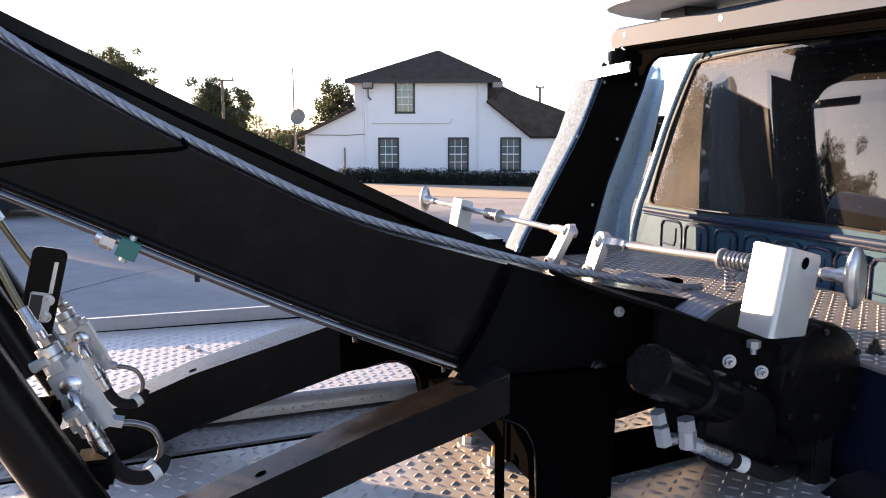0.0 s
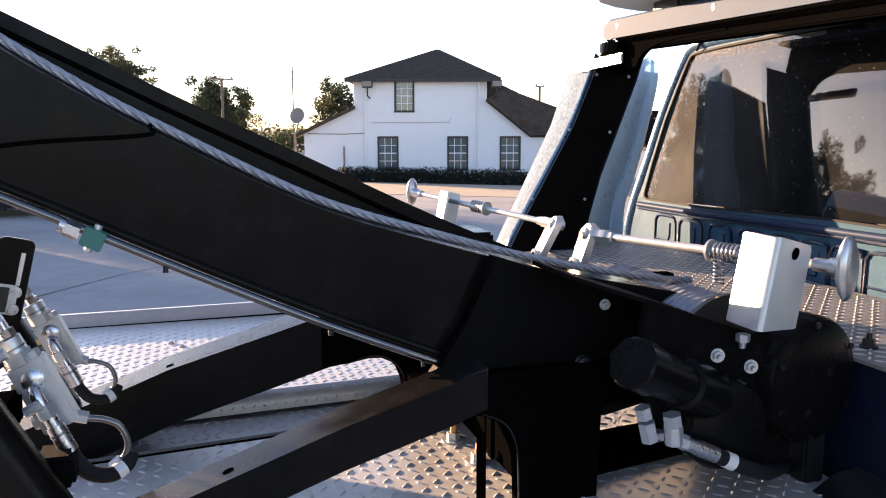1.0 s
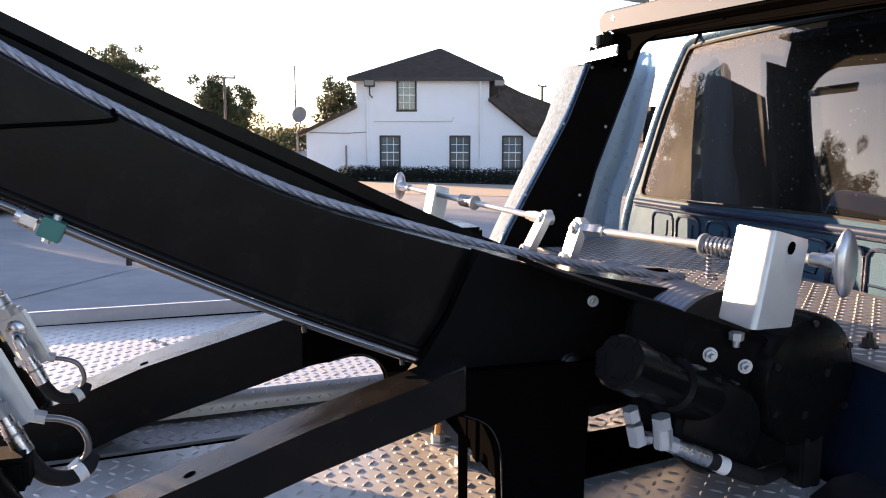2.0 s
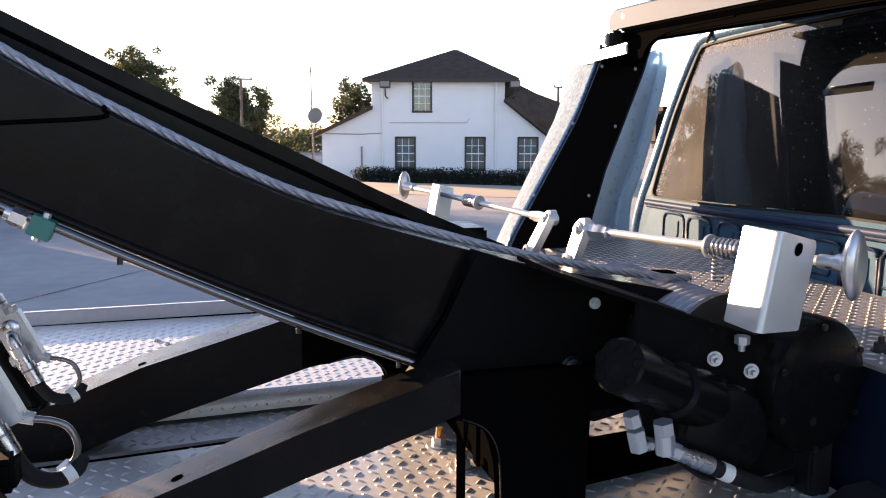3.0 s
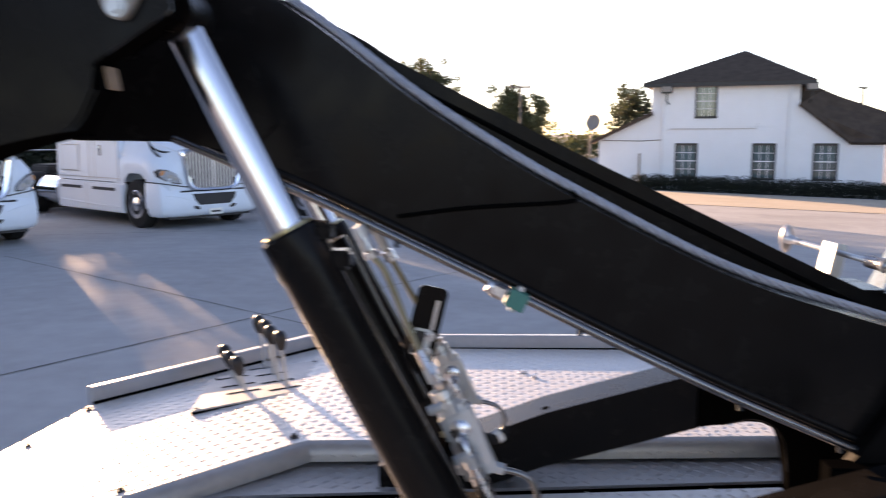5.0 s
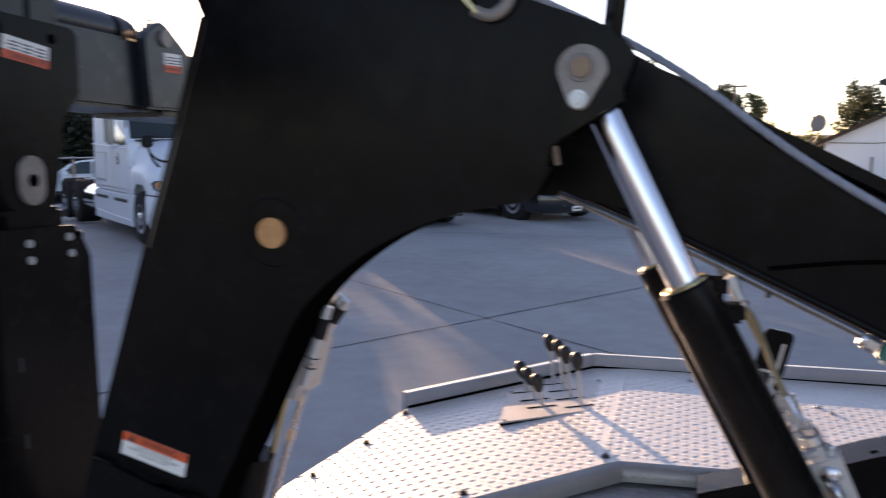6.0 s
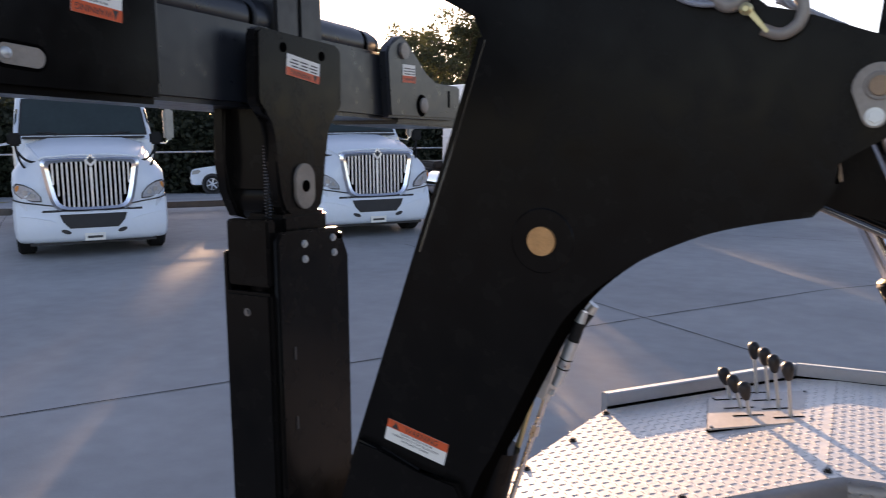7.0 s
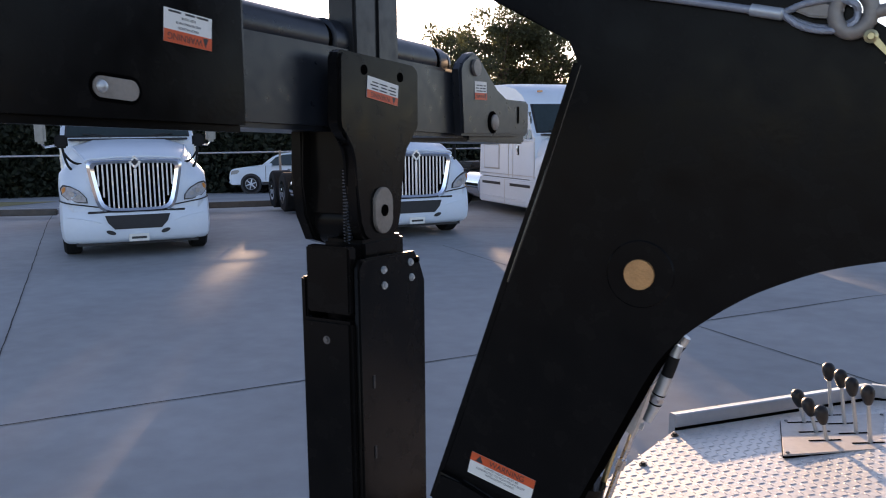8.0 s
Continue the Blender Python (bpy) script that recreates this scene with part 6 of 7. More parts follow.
for s_ in (1, -1):
    part("roof_seam", tube([(cab_x(2.05) + bow(CY + .96) - .016, CY + s_ * .965, 2.036), (cab_x(2.06) + bow(CY + .94) - .014, CY + s_ * .945, 2.062), (cab_x(2.08) + bow(CY + .93), CY + s_ * .935, 2.085)], 0.005, 8), RUBBER, cab)
# pressed pockets under the window, navy tubes in place of their shade
for i, y in enumerate((2.540, 2.385, 2.225, 2.080, 1.950, 1.835, 1.725, 1.615, 1.50, 1.385, 1.275, 1.165, 1.05, .92, .775, .615, .46)):
    w_ = .060 if abs(y - CY) > .8 else .050
    z0, zt = 1.30, 1.517 + .012 * (1 - abs(y - CY))
    arch_ = [(y + w_, z0), (y + w_, zt - .034), (y + w_ * .9, zt - .012), (y + w_ * .62, zt), (y - w_ * .62, zt), (y - w_ * .9, zt - .012), (y - w_, zt - .034), (y - w_, z0)]
    xo = cab_x(1.5) + bow(y)
    rec = part("pocket", prism(arch_, xo - .0035, xo - .0005, "x", .001), BLUE, cab)
    part("pocket_edge", tube(smooth_path([(xo - .004, a, b) for a, b in arch_], 4), .0048, 8), NAVY, rec)
    part("pocket_step", tube([(xo - .004, y + w_ * .85, zt - .078), (xo - .004, y - w_ * .3, zt - .078), (xo - .004, y - w_ * .42, zt - .060), (xo - .004, y - w_ * .42, zt - .020)], .0032, 8), NAVY, rec)
LEDGE = [(2.73, 1.538), (2.35, 1.546), (2.0, 1.557), (1.68, 1.563), (CY, 1.565), (1.32, 1.563), (1.0, 1.557), (.65, 1.546), (.27, 1.538)]
part("panel_ledge", tube(smooth_path([(1.659 + bow(y), y, z) for y, z in LEDGE], 5), 0.0095, 12), BLUE_DEEP, cab)
part("ledge_groove", tube(smooth_path([(1.660 + bow(y), y, z - .013) for y, z in LEDGE], 5), 0.0045, 8), NAVY, cab)
# cab shell
part("roof", prism([(2.50, 2.062), (2.30, 2.100), (CY, 2.118), (.70, 2.100), (.50, 2.062), (.70, 2.085), (2.30, 2.085)], 1.735, 2.95, "x"), BLUE, cab)
for s_ in (1, -1):
    yo = lambda q: CY + s_ * q
    part("side_door", prism([(yo(1.30), 0.75), (yo(1.27), 1.50), (yo(1.23), 1.50), (yo(1.25), 0.75)], 1.69, 3.2, "x"), BLUE, cab)
    part("door_pillar", prism([(yo(1.265), 1.48), (yo(1.02), 2.07), (yo(0.985), 2.06), (yo(1.225), 1.48)], 1.99, 2.12, "x"), SEAT, cab)
    part("front_pillar", tube([(3.35, yo(1.18), 1.50), (2.85, yo(0.95), 2.06)], 0.035, 8), BLUE, cab)
part("windscreen", prism([(2.86, 2.07), (3.36, 1.50), (3.37, 1.50), (2.875, 2.075)], 0.45, 2.55, "y"), WIND_GLASS, cab)
part("dashboard", box(2.95, 3.4, 0.36, 2.64, 1.10, 1.46, 0.04), SEAT, cab)
part("cab_floor", box(1.69, 3.4, 0.36, 2.64, 0.75, 0.95), SEAT, cab)
part("hood", box(3.4, 4.4, 0.45, 2.55, 0.75, 1.46, 0.08, seg=3), BLUE, cab)
part("headliner", box(1.77, 2.85, 0.58, 2.42, 2.050, 2.080), SEAT, cab)
for y in (0.92, 2.08):
    st_ = part("seat_back", box(2.25, 2.40, y - .25, y + .25, 0.95, 1.66, 0.05, seg=3), SEAT, cab)
    part("headrest", box(2.28, 2.37, y - .13, y + .13, 1.70, 1.87, 0.04, seg=3), SEAT, st_)
part("bench_back", box(1.73, 1.85, .48, 2.52, 0.95, 1.52, 0.05, seg=3), SEAT, cab)
part("wheel_rim", tube([(2.78 + 0.10 * math.cos(a), 2.02 + 0.185 * math.sin(a), 1.42 + 0.16 * math.cos(a)) for a in [2 * math.pi * i / 28 for i in range(29)]], 0.014, 8), SEAT, cab)


# pylons of the rack
def pylon(s_):
    """Leaning open post: inner black panel, rear flange and a bowed outer fin; s_ is +1 on the far side."""
    yy = lambda y: y if s_ > 0 else 2 * CY - y
    lo_hi = lambda a, b: (min(yy(a), yy(b)), max(yy(a), yy(b)))
    body = part("pylon", prism([(1.045, FRONT), (1.070, 1.49), (1.131, 1.601), (1.246, 1.807), (1.312, 1.965), (1.325, 2.03), (1.49, 2.03), (1.46, 1.94), (1.35, 1.66), (1.29, FRONT)], *lo_hi(2.424, 2.436), "y", 0.003), NAVY, truck, "leaning blue rack pylon with black inner panel")
    part("inner_panel", prism([(1.058, FRONT + .004), (1.080, 1.49), (1.141, 1.601), (1.256, 1.807), (1.322, 1.965), (1.333, 2.026), (1.482, 2.026), (1.452, 1.94), (1.342, 1.66), (1.284, FRONT + .004)], *lo_hi(2.420, 2.4235), "y"), BLACK_DULL, body)
    # dewy rear flange, its edge rolled
    bm = bmesh.new()
    rows_f = []
    for x, z, w in ((1.045, FRONT, .105), (1.070, 1.49, .110), (1.131, 1.601, .120), (1.246, 1.807, .150), (1.300, 1.935, .170), (1.310, 1.965, .168)):
        rows_f.append([bm.verts.new((x + dx, yy(2.422 + w * f), z)) for f, dx in ((0, .012), (.03, 0), (.5, -.006), (.95, 0), (1.0, .006), (1.0, .016), (.5, .012), (.05, .016))])
    for a, b in zip(rows_f, rows_f[1:]):
        for i in range(8):
            bm.faces.new((a[i], a[(i + 1) % 8], b[(i + 1) % 8], b[i]))
    bm.faces.new(rows_f[0])
    bm.faces.new(rows_f[-1][::-1])
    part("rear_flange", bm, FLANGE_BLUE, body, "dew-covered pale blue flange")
    part("flange_rib", tube(smooth_path([(x - .004, yy(2.424), z) for x, z in ((1.050, FRONT), (1.070, 1.49), (1.131, 1.601), (1.246, 1.807), (1.312, 1.965))], 5), .0055, 8), BLUE_SKY_SHEEN, body)
    for x, z in ((1.126, 1.596), (1.240, 1.796), (1.373, 1.788), (1.296, 1.591), (1.325, 1.955), (1.43, 1.95)):
        part("rivet", turned((x, yy(2.420), z), (x, yy(2.416), z), [(0, .005), (.002, .004), (.003, .001)], 10), ZINC, body)
    # bowed fin with rounded head, a raised rim on its outer side
    le = smooth_path([(1.335, 0, FRONT), (1.350, 0, 1.472), (1.395, 0, 1.635), (1.456, 0, 1.761), (1.483, 0, 1.868), (1.520, 0, 1.958), (1.533, 0, 1.997)], 5)
    re = smooth_path([(1.500, 0, FRONT), (1.501, 0, 1.466), (1.506, 0, 1.559), (1.532, 0, 1.632), (1.569, 0, 1.760), (1.604, 0, 1.923), (1.608, 0, 1.977)], 5)
    bm = bmesh.new()
    rows_f = []
    for a, b in zip(le, re):
        rows_f.append([bm.verts.new((a.x + (b.x - a.x) * f, yy(2.56 - d), a.z + (b.z - a.z) * f)) for f, d in ((0, -.03), (.02, .0), (.25, .010), (.5, .014), (.62, .010), (.66, .020), (.85, .024), (.97, .014), (1.0, -.02))])
    a, b = le[-1], re[-1]
    for k, lift in ((.12, .010), (.30, .014)):
        rows_f.append([bm.verts.new((a.x + (b.x - a.x) * (k + (1 - 1.6 * k) * f), yy(2.56 - d), a.z + (b.z - a.z) * f + lift + .016 * (1 - (2 * f - 1) ** 2))) for f, d in ((0, -.03), (.02, .0), (.25, .010), (.5, .014), (.62, .010), (.66, .018), (.85, .018), (.97, .010), (1.0, -.02))])
    for p, q in zip(rows_f, rows_f[1:]):
        for i in range(len(p) - 1):
            bm.faces.new((p[i], p[i + 1], q[i + 1], q[i]))
    bmesh.ops.solidify(bm, geom=bm.faces[:], thickness=0.006)
    part("pylon_fin", bm, FIN_SKY_BLUE, body, "bowed metallic blue fin")
    part("outer_skin", prism([(1.095, FRONT), (1.118, 1.49), (1.180, 1.601), (1.295, 1.807), (1.362, 1.955), (1.535, 1.985), (1.592, 1.975), (1.590, 1.923), (1.556, 1.760), (1.519, 1.632), (1.494, 1.559), (1.488, FRONT)], *lo_hi(2.592, 2.600), "y"), NAVY, body, smooth=False)
    return body


pylon(1)
pylon(-1)
mirror_ = part("door_mirror", box(2.00, 2.12, 3.25, 3.39, 1.70, 1.87, 0.03, seg=3), RUBBER, truck, "black door mirror beyond the cab")
part("mirror_arm", tube([(2.08, 2.76, 1.66), (2.06, 3.02, 1.70), (2.06, 3.28, 1.74)], .018, 8), RUBBER, mirror_)
# arched gusset under the beam, its shade put in as flat black
part("beam_gusset", prism([(2.43, 1.955), (2.315, 1.960), (2.300, 1.975), (2.290, 1.990), (2.270, 2.004), (2.250, 2.012), (2.215, 2.019), (2.181, 2.024), (2.076, 2.028), (1.90, 2.028), (1.90, 2.05), (2.43, 2.05)], 1.385, 1.40, "x"), HOLE_SHADE, truck)


def beam_slope(ob):
    for v in ob.data.vertices:
        v.co.z += 0.019 * (v.co.y - 2.35)
    return ob


BEAM = [(0.60, 2.056), (2.385, 2.056), (2.425, 2.040), (2.440, 2.075), (2.437, 2.090), (2.425, 2.100), (2.40, 2.106), (0.60, 2.106)]
beam = beam_slope(part("rack_beam", prism(BEAM, 1.352, 1.360, "x", 0.002), RACK_ALU, truck, "aluminium rack beam over the cab window"))
beam_slope(part("beam_top", prism([(1.352, 2.104), (1.362, 2.110), (1.48, 2.110), (1.48, 2.100), (1.362, 2.100)], 0.60, 2.41, "y"), RACK_ALU, beam))
beam_slope(part("beam_lip", prism([(1.360, 2.050), (1.384, 2.040), (1.386, 2.047), (1.360, 2.058)], 0.60, 2.38, "y", 0.001), HOLE_SHADE, beam, "dark lower lip of the beam"))
beam_slope(part("beam_core", box(1.388, 1.44, 0.60, 2.40, 2.020, 2.098, 0.004), HOLE_SHADE, beam))
for y in (2.357, 1.904, 1.45, 1.0, 0.70):
    beam_slope(part("beam_screw", turned((1.353, y, 2.086), (1.34, y, 2.086), [(0, .009), (.002, .008), (.003, .003)], 14), STEEL, beam))
brk = part("slotted_plate", box(1.290, 1.298, 2.217, 2.495, 1.972, 1.999, 0.003), ALU_SMOOTH, truck, "slotted aluminium mounting plate")
for v_ in brk.data.vertices:
    v_.co.z += 0.03 * (2.25 - v_.co.y)
part("slot", box(1.2885, 1.291, 2.236, 2.312, 1.985, 1.990), DARK_PRINT, brk)
lamp = part("work_lamp", box(1.335, 1.375, 2.390, 2.455, 2.012, 2.052, 0.006), BLACK_SATIN, truck, "small work lamp on the pylon")
part("lens", box(1.322, 1.335, 2.398, 2.462, 2.010, 2.046, 0.004), ALU_SMOOTH, lamp)
part("lamp_foot", prism([(2.40, 1.998), (2.47, 1.995), (2.455, 2.012), (2.415, 2.012)], 1.33, 1.36, "x", 0.002), ALU_SMOOTH, lamp)
BARP = [(1.56, 2.37), (1.42, 2.362), (1.317, 2.314), (1.235, 2.246), (1.195, 2.181), (1.18, 2.10), (1.18, .90), (1.195, .82), (1.235, .75), (1.317, .69), (1.42, .64), (1.56, .63)]
bar = part("light_bar", prism(BARP, 2.148, 2.225, "z", 0.012), LAMP_CLEAR, truck, "long pale lens light bar on the rack")
part("bar_base", prism(BARP, 2.130, 2.148, "z", 0.004), WHITE_PRINT, bar)
for y in (2.14, 0.86):
    part("bar_foot", box(1.37, 1.47, y - .06, y + .06, 2.095, 2.131, 0.004), BLACK_SATIN, bar)
for y in (1.95, 1.5, 1.05):
    part("bar_divider", box(1.178, 1.565, y - .006, y + .006, 2.147, 2.227, 0.004), BLACK_SATIN, bar)
# dark side trough under the winch
part("side_channel", prism([(1.08, 1.225), (1.62, 1.225), (1.62, 1.30), (1.14, 1.26)], 0.95, 1.22, "y", 0.003), BLACK_SATIN, truck)


# dew on the rear window, thickest along its upper edge and far side
rng = np.random.default_rng(17)
dv, df = [], []
OCT = [(0, 1, 0), (0, .5, .87), (0, -.5, .87), (0, -1, 0), (0, -.5, -.87), (0, .5, -.87)]
for i in range(2300):
    u = rng.random()
    if i < 1150:
        y = 2.50 - abs(rng.normal()) * 0.20
        z = 2.030 - abs(rng.normal()) * 0.014 - 0.04 * max(0, y - 2.45)
    elif i < 2150:
        z = 2.02 - u ** .7 * 0.455
        y = 2.705 - max(0, z - 1.56) * 0.395 - abs(rng.normal()) * (0.016 + .05 * max(0, 1.75 - z))
    else:
        y, z = rng.uniform(1.7, 2.6), rng.uniform(1.58, 2.01)
        if y > 2.68 - (z - 1.56) * 0.40:
            continue
    r = rng.uniform(0.0007, 0.0016)
    n0 = len(dv)
    xw = cab_x(z) + bow(y) + .0056
    dv += [(xw, y + b * r, z + c * r) for a, b, c in OCT] + [(xw - r * .6, y, z)]
    df += [(n0 + k, n0 + (k + 1) % 6, n0 + 6) for k in range(6)]
me = bpy.data.meshes.new("dew")
me.from_pydata(dv, [], df)
me.materials.append(DEW)
dew = new("dew", me)
dew.parent = pane
dew["kind"] = "stuff"


# ---- parked lorries ----
def sweep_back(ob):
    """Leans a lamp part back towards the side of the lorry."""
    for v in ob.data.vertices:
        v.co.y += max(0, abs(v.co.x) - .93) * .75
    return ob


def lorry(name, m, paint, label, group=""):
    """A bonneted highway tractor; its nose towards -y, origin on the ground under the bumper."""
    t = thing(name, label, "truck", group, m)
    # bonnet and wings as lofted sections
    st = [(0.02, 0.98, 0.80, 1.10, 0.72, 1.50, 1.60), (0.10, 1.06, 0.76, 1.22, 0.76, 1.57, 1.67), (0.30, 1.14, 0.74, 1.36, 0.82, 1.65, 1.76), (0.55, 1.17, 0.74, 1.44, 0.88, 1.72, 1.84), (0.62, 1.17, 1.00, 1.45, 0.89, 1.74, 1.86), (0.85, 1.17, 1.12, 1.47, 0.93, 1.79, 1.92), (1.25, 1.17, 1.12, 1.47, 0.98, 1.85, 2.00), (1.48, 1.16, 1.00, 1.46, 1.00, 1.88, 2.04), (1.55, 1.15, 0.60, 1.46, 1.00, 1.89, 2.05), (1.97, 1.12, 0.60, 1.46, 1.04, 1.92, 2.10)]
    bm = bmesh.new()
    rings = []
    for y, wf, zb, zf, wh, zh, zc in st:
        zh, zc = zh - .05 * y, zc - .075 * y
        half = [(wf * .97, zb), (wf, zb + (zf - zb) * .5), (wf * .985, zf - .08), (wf * .93, zf), ((wf + wh) / 2, zf + .05), (wh + .04, zf + .12), (wh, (zf + zh) / 2 + .06), (wh * .93, zh), (wh * .6, zc - .015), (0, zc)]
        pts = [(-a, b) for a, b in half] + [(a, b) for a, b in reversed(half[:-1])]
        rings.append([bm.verts.new((a, y, b)) for a, b in pts])
    for a, b in zip(rings, rings[1:]):
        for i in range(len(a) - 1):
            bm.faces.new((a[i], a[i + 1], b[i + 1], b[i]))
    bm.faces.new(rings[0])
    ridge = [[r[k].co.copy() for r in rings] for k in (6, 7, 11, 12)]
    bn = part("bonnet", bm, paint, t, "white moulded bonnet and wings" if paint is WHITE_TRUCK else "")
    for k, line in enumerate(ridge):
        if k in (1, 2):
            line = [p + Vector((0, 0, -.010)) for p in line[1:]]
            part("bonnet_crease", tube(line, .022, 8), paint, bn)
    part("bonnet_lip", tube(smooth_path([(-.74, .03, 1.585), (-.66, -.01, 1.628), (-.30, -.02, 1.655), (0, -.025, 1.66), (.30, -.02, 1.655), (.66, -.01, 1.628), (.74, .03, 1.585)], 4), .022, 10), paint, bn)
    # bumper
    bm = bmesh.new()
    rings = []
    for z, w, f in ((0.265, 1.09, 0.08), (0.30, 1.13, 0.02), (0.36, 1.155, -0.02), (0.50, 1.17, -0.04), (0.64, 1.17, -0.04), (0.76, 1.165, 0.0), (0.83, 1.15, 0.06)):
        pts = [(-w, .62), (-w, .30), (-w * .96, f + .14), (-w * .80, f + .03), (-w * .45, f), (0, f - .015), (w * .45, f), (w * .80, f + .03), (w * .96, f + .14), (w, .30), (w, .62)]
        rings.append([bm.verts.new((a, b, z + (.17 * max(0, abs(a) - .45) if z > .7 else 0))) for a, b in pts])
    for a, b in zip(rings, rings[1:]):
        for i in range(len(a) - 1):
            bm.faces.new((a[i], a[i + 1], b[i + 1], b[i]))
    bm.faces.new(rings[-1])
    bm.faces.new(rings[0][::-1])
    bp = part("bumper", bm, paint, t)
    part("intake", prism([(-.50, .715), (-.46, .60), (-.36, .49), (.36, .49), (.46, .60), (.50, .715)], -.065, .05, "y", 0.01), GRILLE_DARK, bp)
    # dark box in place of the shade below the bumper
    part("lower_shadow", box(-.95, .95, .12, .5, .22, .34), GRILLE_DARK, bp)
    part("number_plate", box(-.155, .155, -.062, -.045, .285, .405, 0.003), WHITE_PRINT, bp)
    part("plate_bar", box(-.115, .115, -.0655, -.062, .325, .362), DARK_PRINT, bp)
    for s in (-1, 1):
        part("tow_eye", prism([(s * .42 + .072 * math.cos(a), .44 + .034 * math.sin(a) + .02 * math.cos(a) * s) for a in [2 * math.pi * i / 18 for i in range(18)]], -.052, .02, "y", .004), GRILLE_DARK, bp)
        part("bumper_crease", tube(smooth_path([(s * .56, -.045, .60), (s * .75, -.030, .66), (s * .98, .020, .70), (s * 1.12, .16, .70)], 4), .008, 6), paint, bp)
        part("trim_gap", tube(smooth_path([(s * .50, .012, .842), (s * .80, .012, .893), (s * .97, .018, .920), (s * 1.075, .10, .94), (s * 1.15, .28, .955), (s * 1.172, .55, .955)], 4), .011, 8), GRILLE_DARK, bp)
    part("upper_gap", box(-.75, .75, -.005, .05, .745, .79, 0.01), GRILLE_DARK, bp)
    # grille: chrome surround, slats, badge
    gl = [(-.30, 1.625), (-.655, 1.605), (-.705, 1.59), (-.728, 1.545), (-.718, 1.45), (-.665, 1.14), (-.62, .94), (-.58, .85), (-.51, .79), (-.42, .765), (-.15, .755)]
    gr = gl + [(-a, b) for a, b in reversed(gl)]
    gi = [(a * .845, 1.195 + (b - 1.195) * .835) for a, b in gr]
    bm = bmesh.new()
    lo = [[bm.verts.new((a, y, b)) for a, b in q] for q, y in ((gr, .02), (gr, -.030), ([(a * .93, 1.19 + (b - 1.19) * .925) for a, b in gr], -.066), (gi, -.035), (gi, -.005))]
    k = len(gr)
    for a, b in zip(lo, lo[1:]):
        for i in range(k):
            bm.faces.new((a[i], a[(i + 1) % k], b[(i + 1) % k], b[i]))
    sur = part("grille_surround", bm, CHROME, t, "bright chrome grille surround")
    part("grille_back", prism(gi, -.004, .0, "y"), HOLE_SHADE, sur)
    for i in range(17):
        x = -.560 + i * .070
        if abs(x) < .03:
            continue
        zt, zbm = 1.55, (.83 if abs(x) < .42 else .83 + (abs(x) - .42) * 2.6)
        part("grille_slat", box(x - .0125, x + .0125, -.034, -.006, zbm, zt, 0.005), SLAT_CHROME, sur)
    part("centre_spear", prism([(-.022, 1.46), (-.016, .83), (.016, .83), (.022, 1.46)], -.04, -.004, "y", 0.003), SLAT_CHROME, sur)
    bd = part("badge", prism([(-.10, 1.57), (0, 1.46), (.10, 1.57), (0, 1.675)], -.06, -.02, "y", 0.006), SLAT_CHROME, sur)
    part("badge_field", prism([(-.055, 1.57), (0, 1.51), (.055, 1.57), (0, 1.63)], -.064, -.06, "y"), GRILLE_DARK, bd)
    # lamps
    for s in (-1, 1):
        LP = ((.755, .945), (.765, 1.02), (.857, 1.125), (.98, 1.19), (1.08, 1.205), (1.12, 1.16), (1.105, 1.07), (1.02, .995), (.88, .955))
        hl = sweep_back(part("headlamp", prism([(s * a, b) for a, b in LP], -.03, .24, "y", 0.008), HEADLAMP, t, "clear swept headlamp"))
        sweep_back(part("lamp_rim", prism([(s * (.945 + (a - .945) * 1.09), 1.075 + (b - 1.075) * 1.14) for a, b in LP], -.012, .20, "y", 0.004), GRILLE_DARK, hl))
        sweep_back(part("indicator", prism([(s * a, b) for a, b in ((1.045, 1.190), (1.08, 1.198), (1.112, 1.155), (1.10, 1.09), (1.065, 1.12))], -.037, -.029, "y"), LAMP_AMBER, hl))
        for lx, lz, lr in ((.865, 1.035, .045), (.965, 1.08, .05)):
            sweep_back(part("reflector", rod((s * lx, -.040, lz), (s * lx, -.029, lz), lr * .8, seg=18), LAMP_CLEAR, hl))
        # bonnet mirrors on arms
        mi = part("bonnet_mirror", box(s * 1.08 - .10, s * 1.08 + .10, .55, .65, 1.80, 2.01, 0.03), RUBBER, t, "black bonnet mirror on slim arms")
        part("arm", tube(smooth_path([(s * 1.07, .60, 1.82), (s * 1.035, .52, 1.62), (s * .985, .42, 1.50), (s * .92, .34, 1.42)], 4), .020, 8), RUBBER, mi)
        part("arm_foot", turned((s * .93, .38, 1.37), (s * .93, .34, 1.46), [(0, .05), (.03, .045), (.07, .01)], 14), RUBBER, mi)
        part("stay", tube(smooth_path([(s * 1.05, .58, 1.72), (s * .97, .52, 1.61), (s * .88, .40, 1.555), (s * .78, .26, 1.545)], 4), .019, 8), RUBBER, mi)
        # door mirrors
        dmr = part("door_mirror", box(s * 1.44 - .09, s * 1.44 + .09, 1.70, 1.82, 1.86, 2.44, 0.04), DARK_STEEL, t)
        part("bracket", tube([(s * 1.12, 1.85, 1.84), (s * 1.38, 1.77, 1.80), (s * 1.44, 1.76, 1.88)], .02, 8), CHROME, dmr)
        # front wheels
        for wy, ww in ((1.0, .30), (6.4, .55), (7.7, .55)):
            c = Vector((s * 1.02 if wy < 2 else s * .92, wy, .5))
            wh = part("wheel", turned(c - Vector((ww / 2, 0, 0)), c + Vector((ww / 2, 0, 0)), [(0, .30), (.01, .46), (.05, .5), (ww - .05, .5), (ww - .01, .46), (ww, .30)], 28), RUBBER, t)
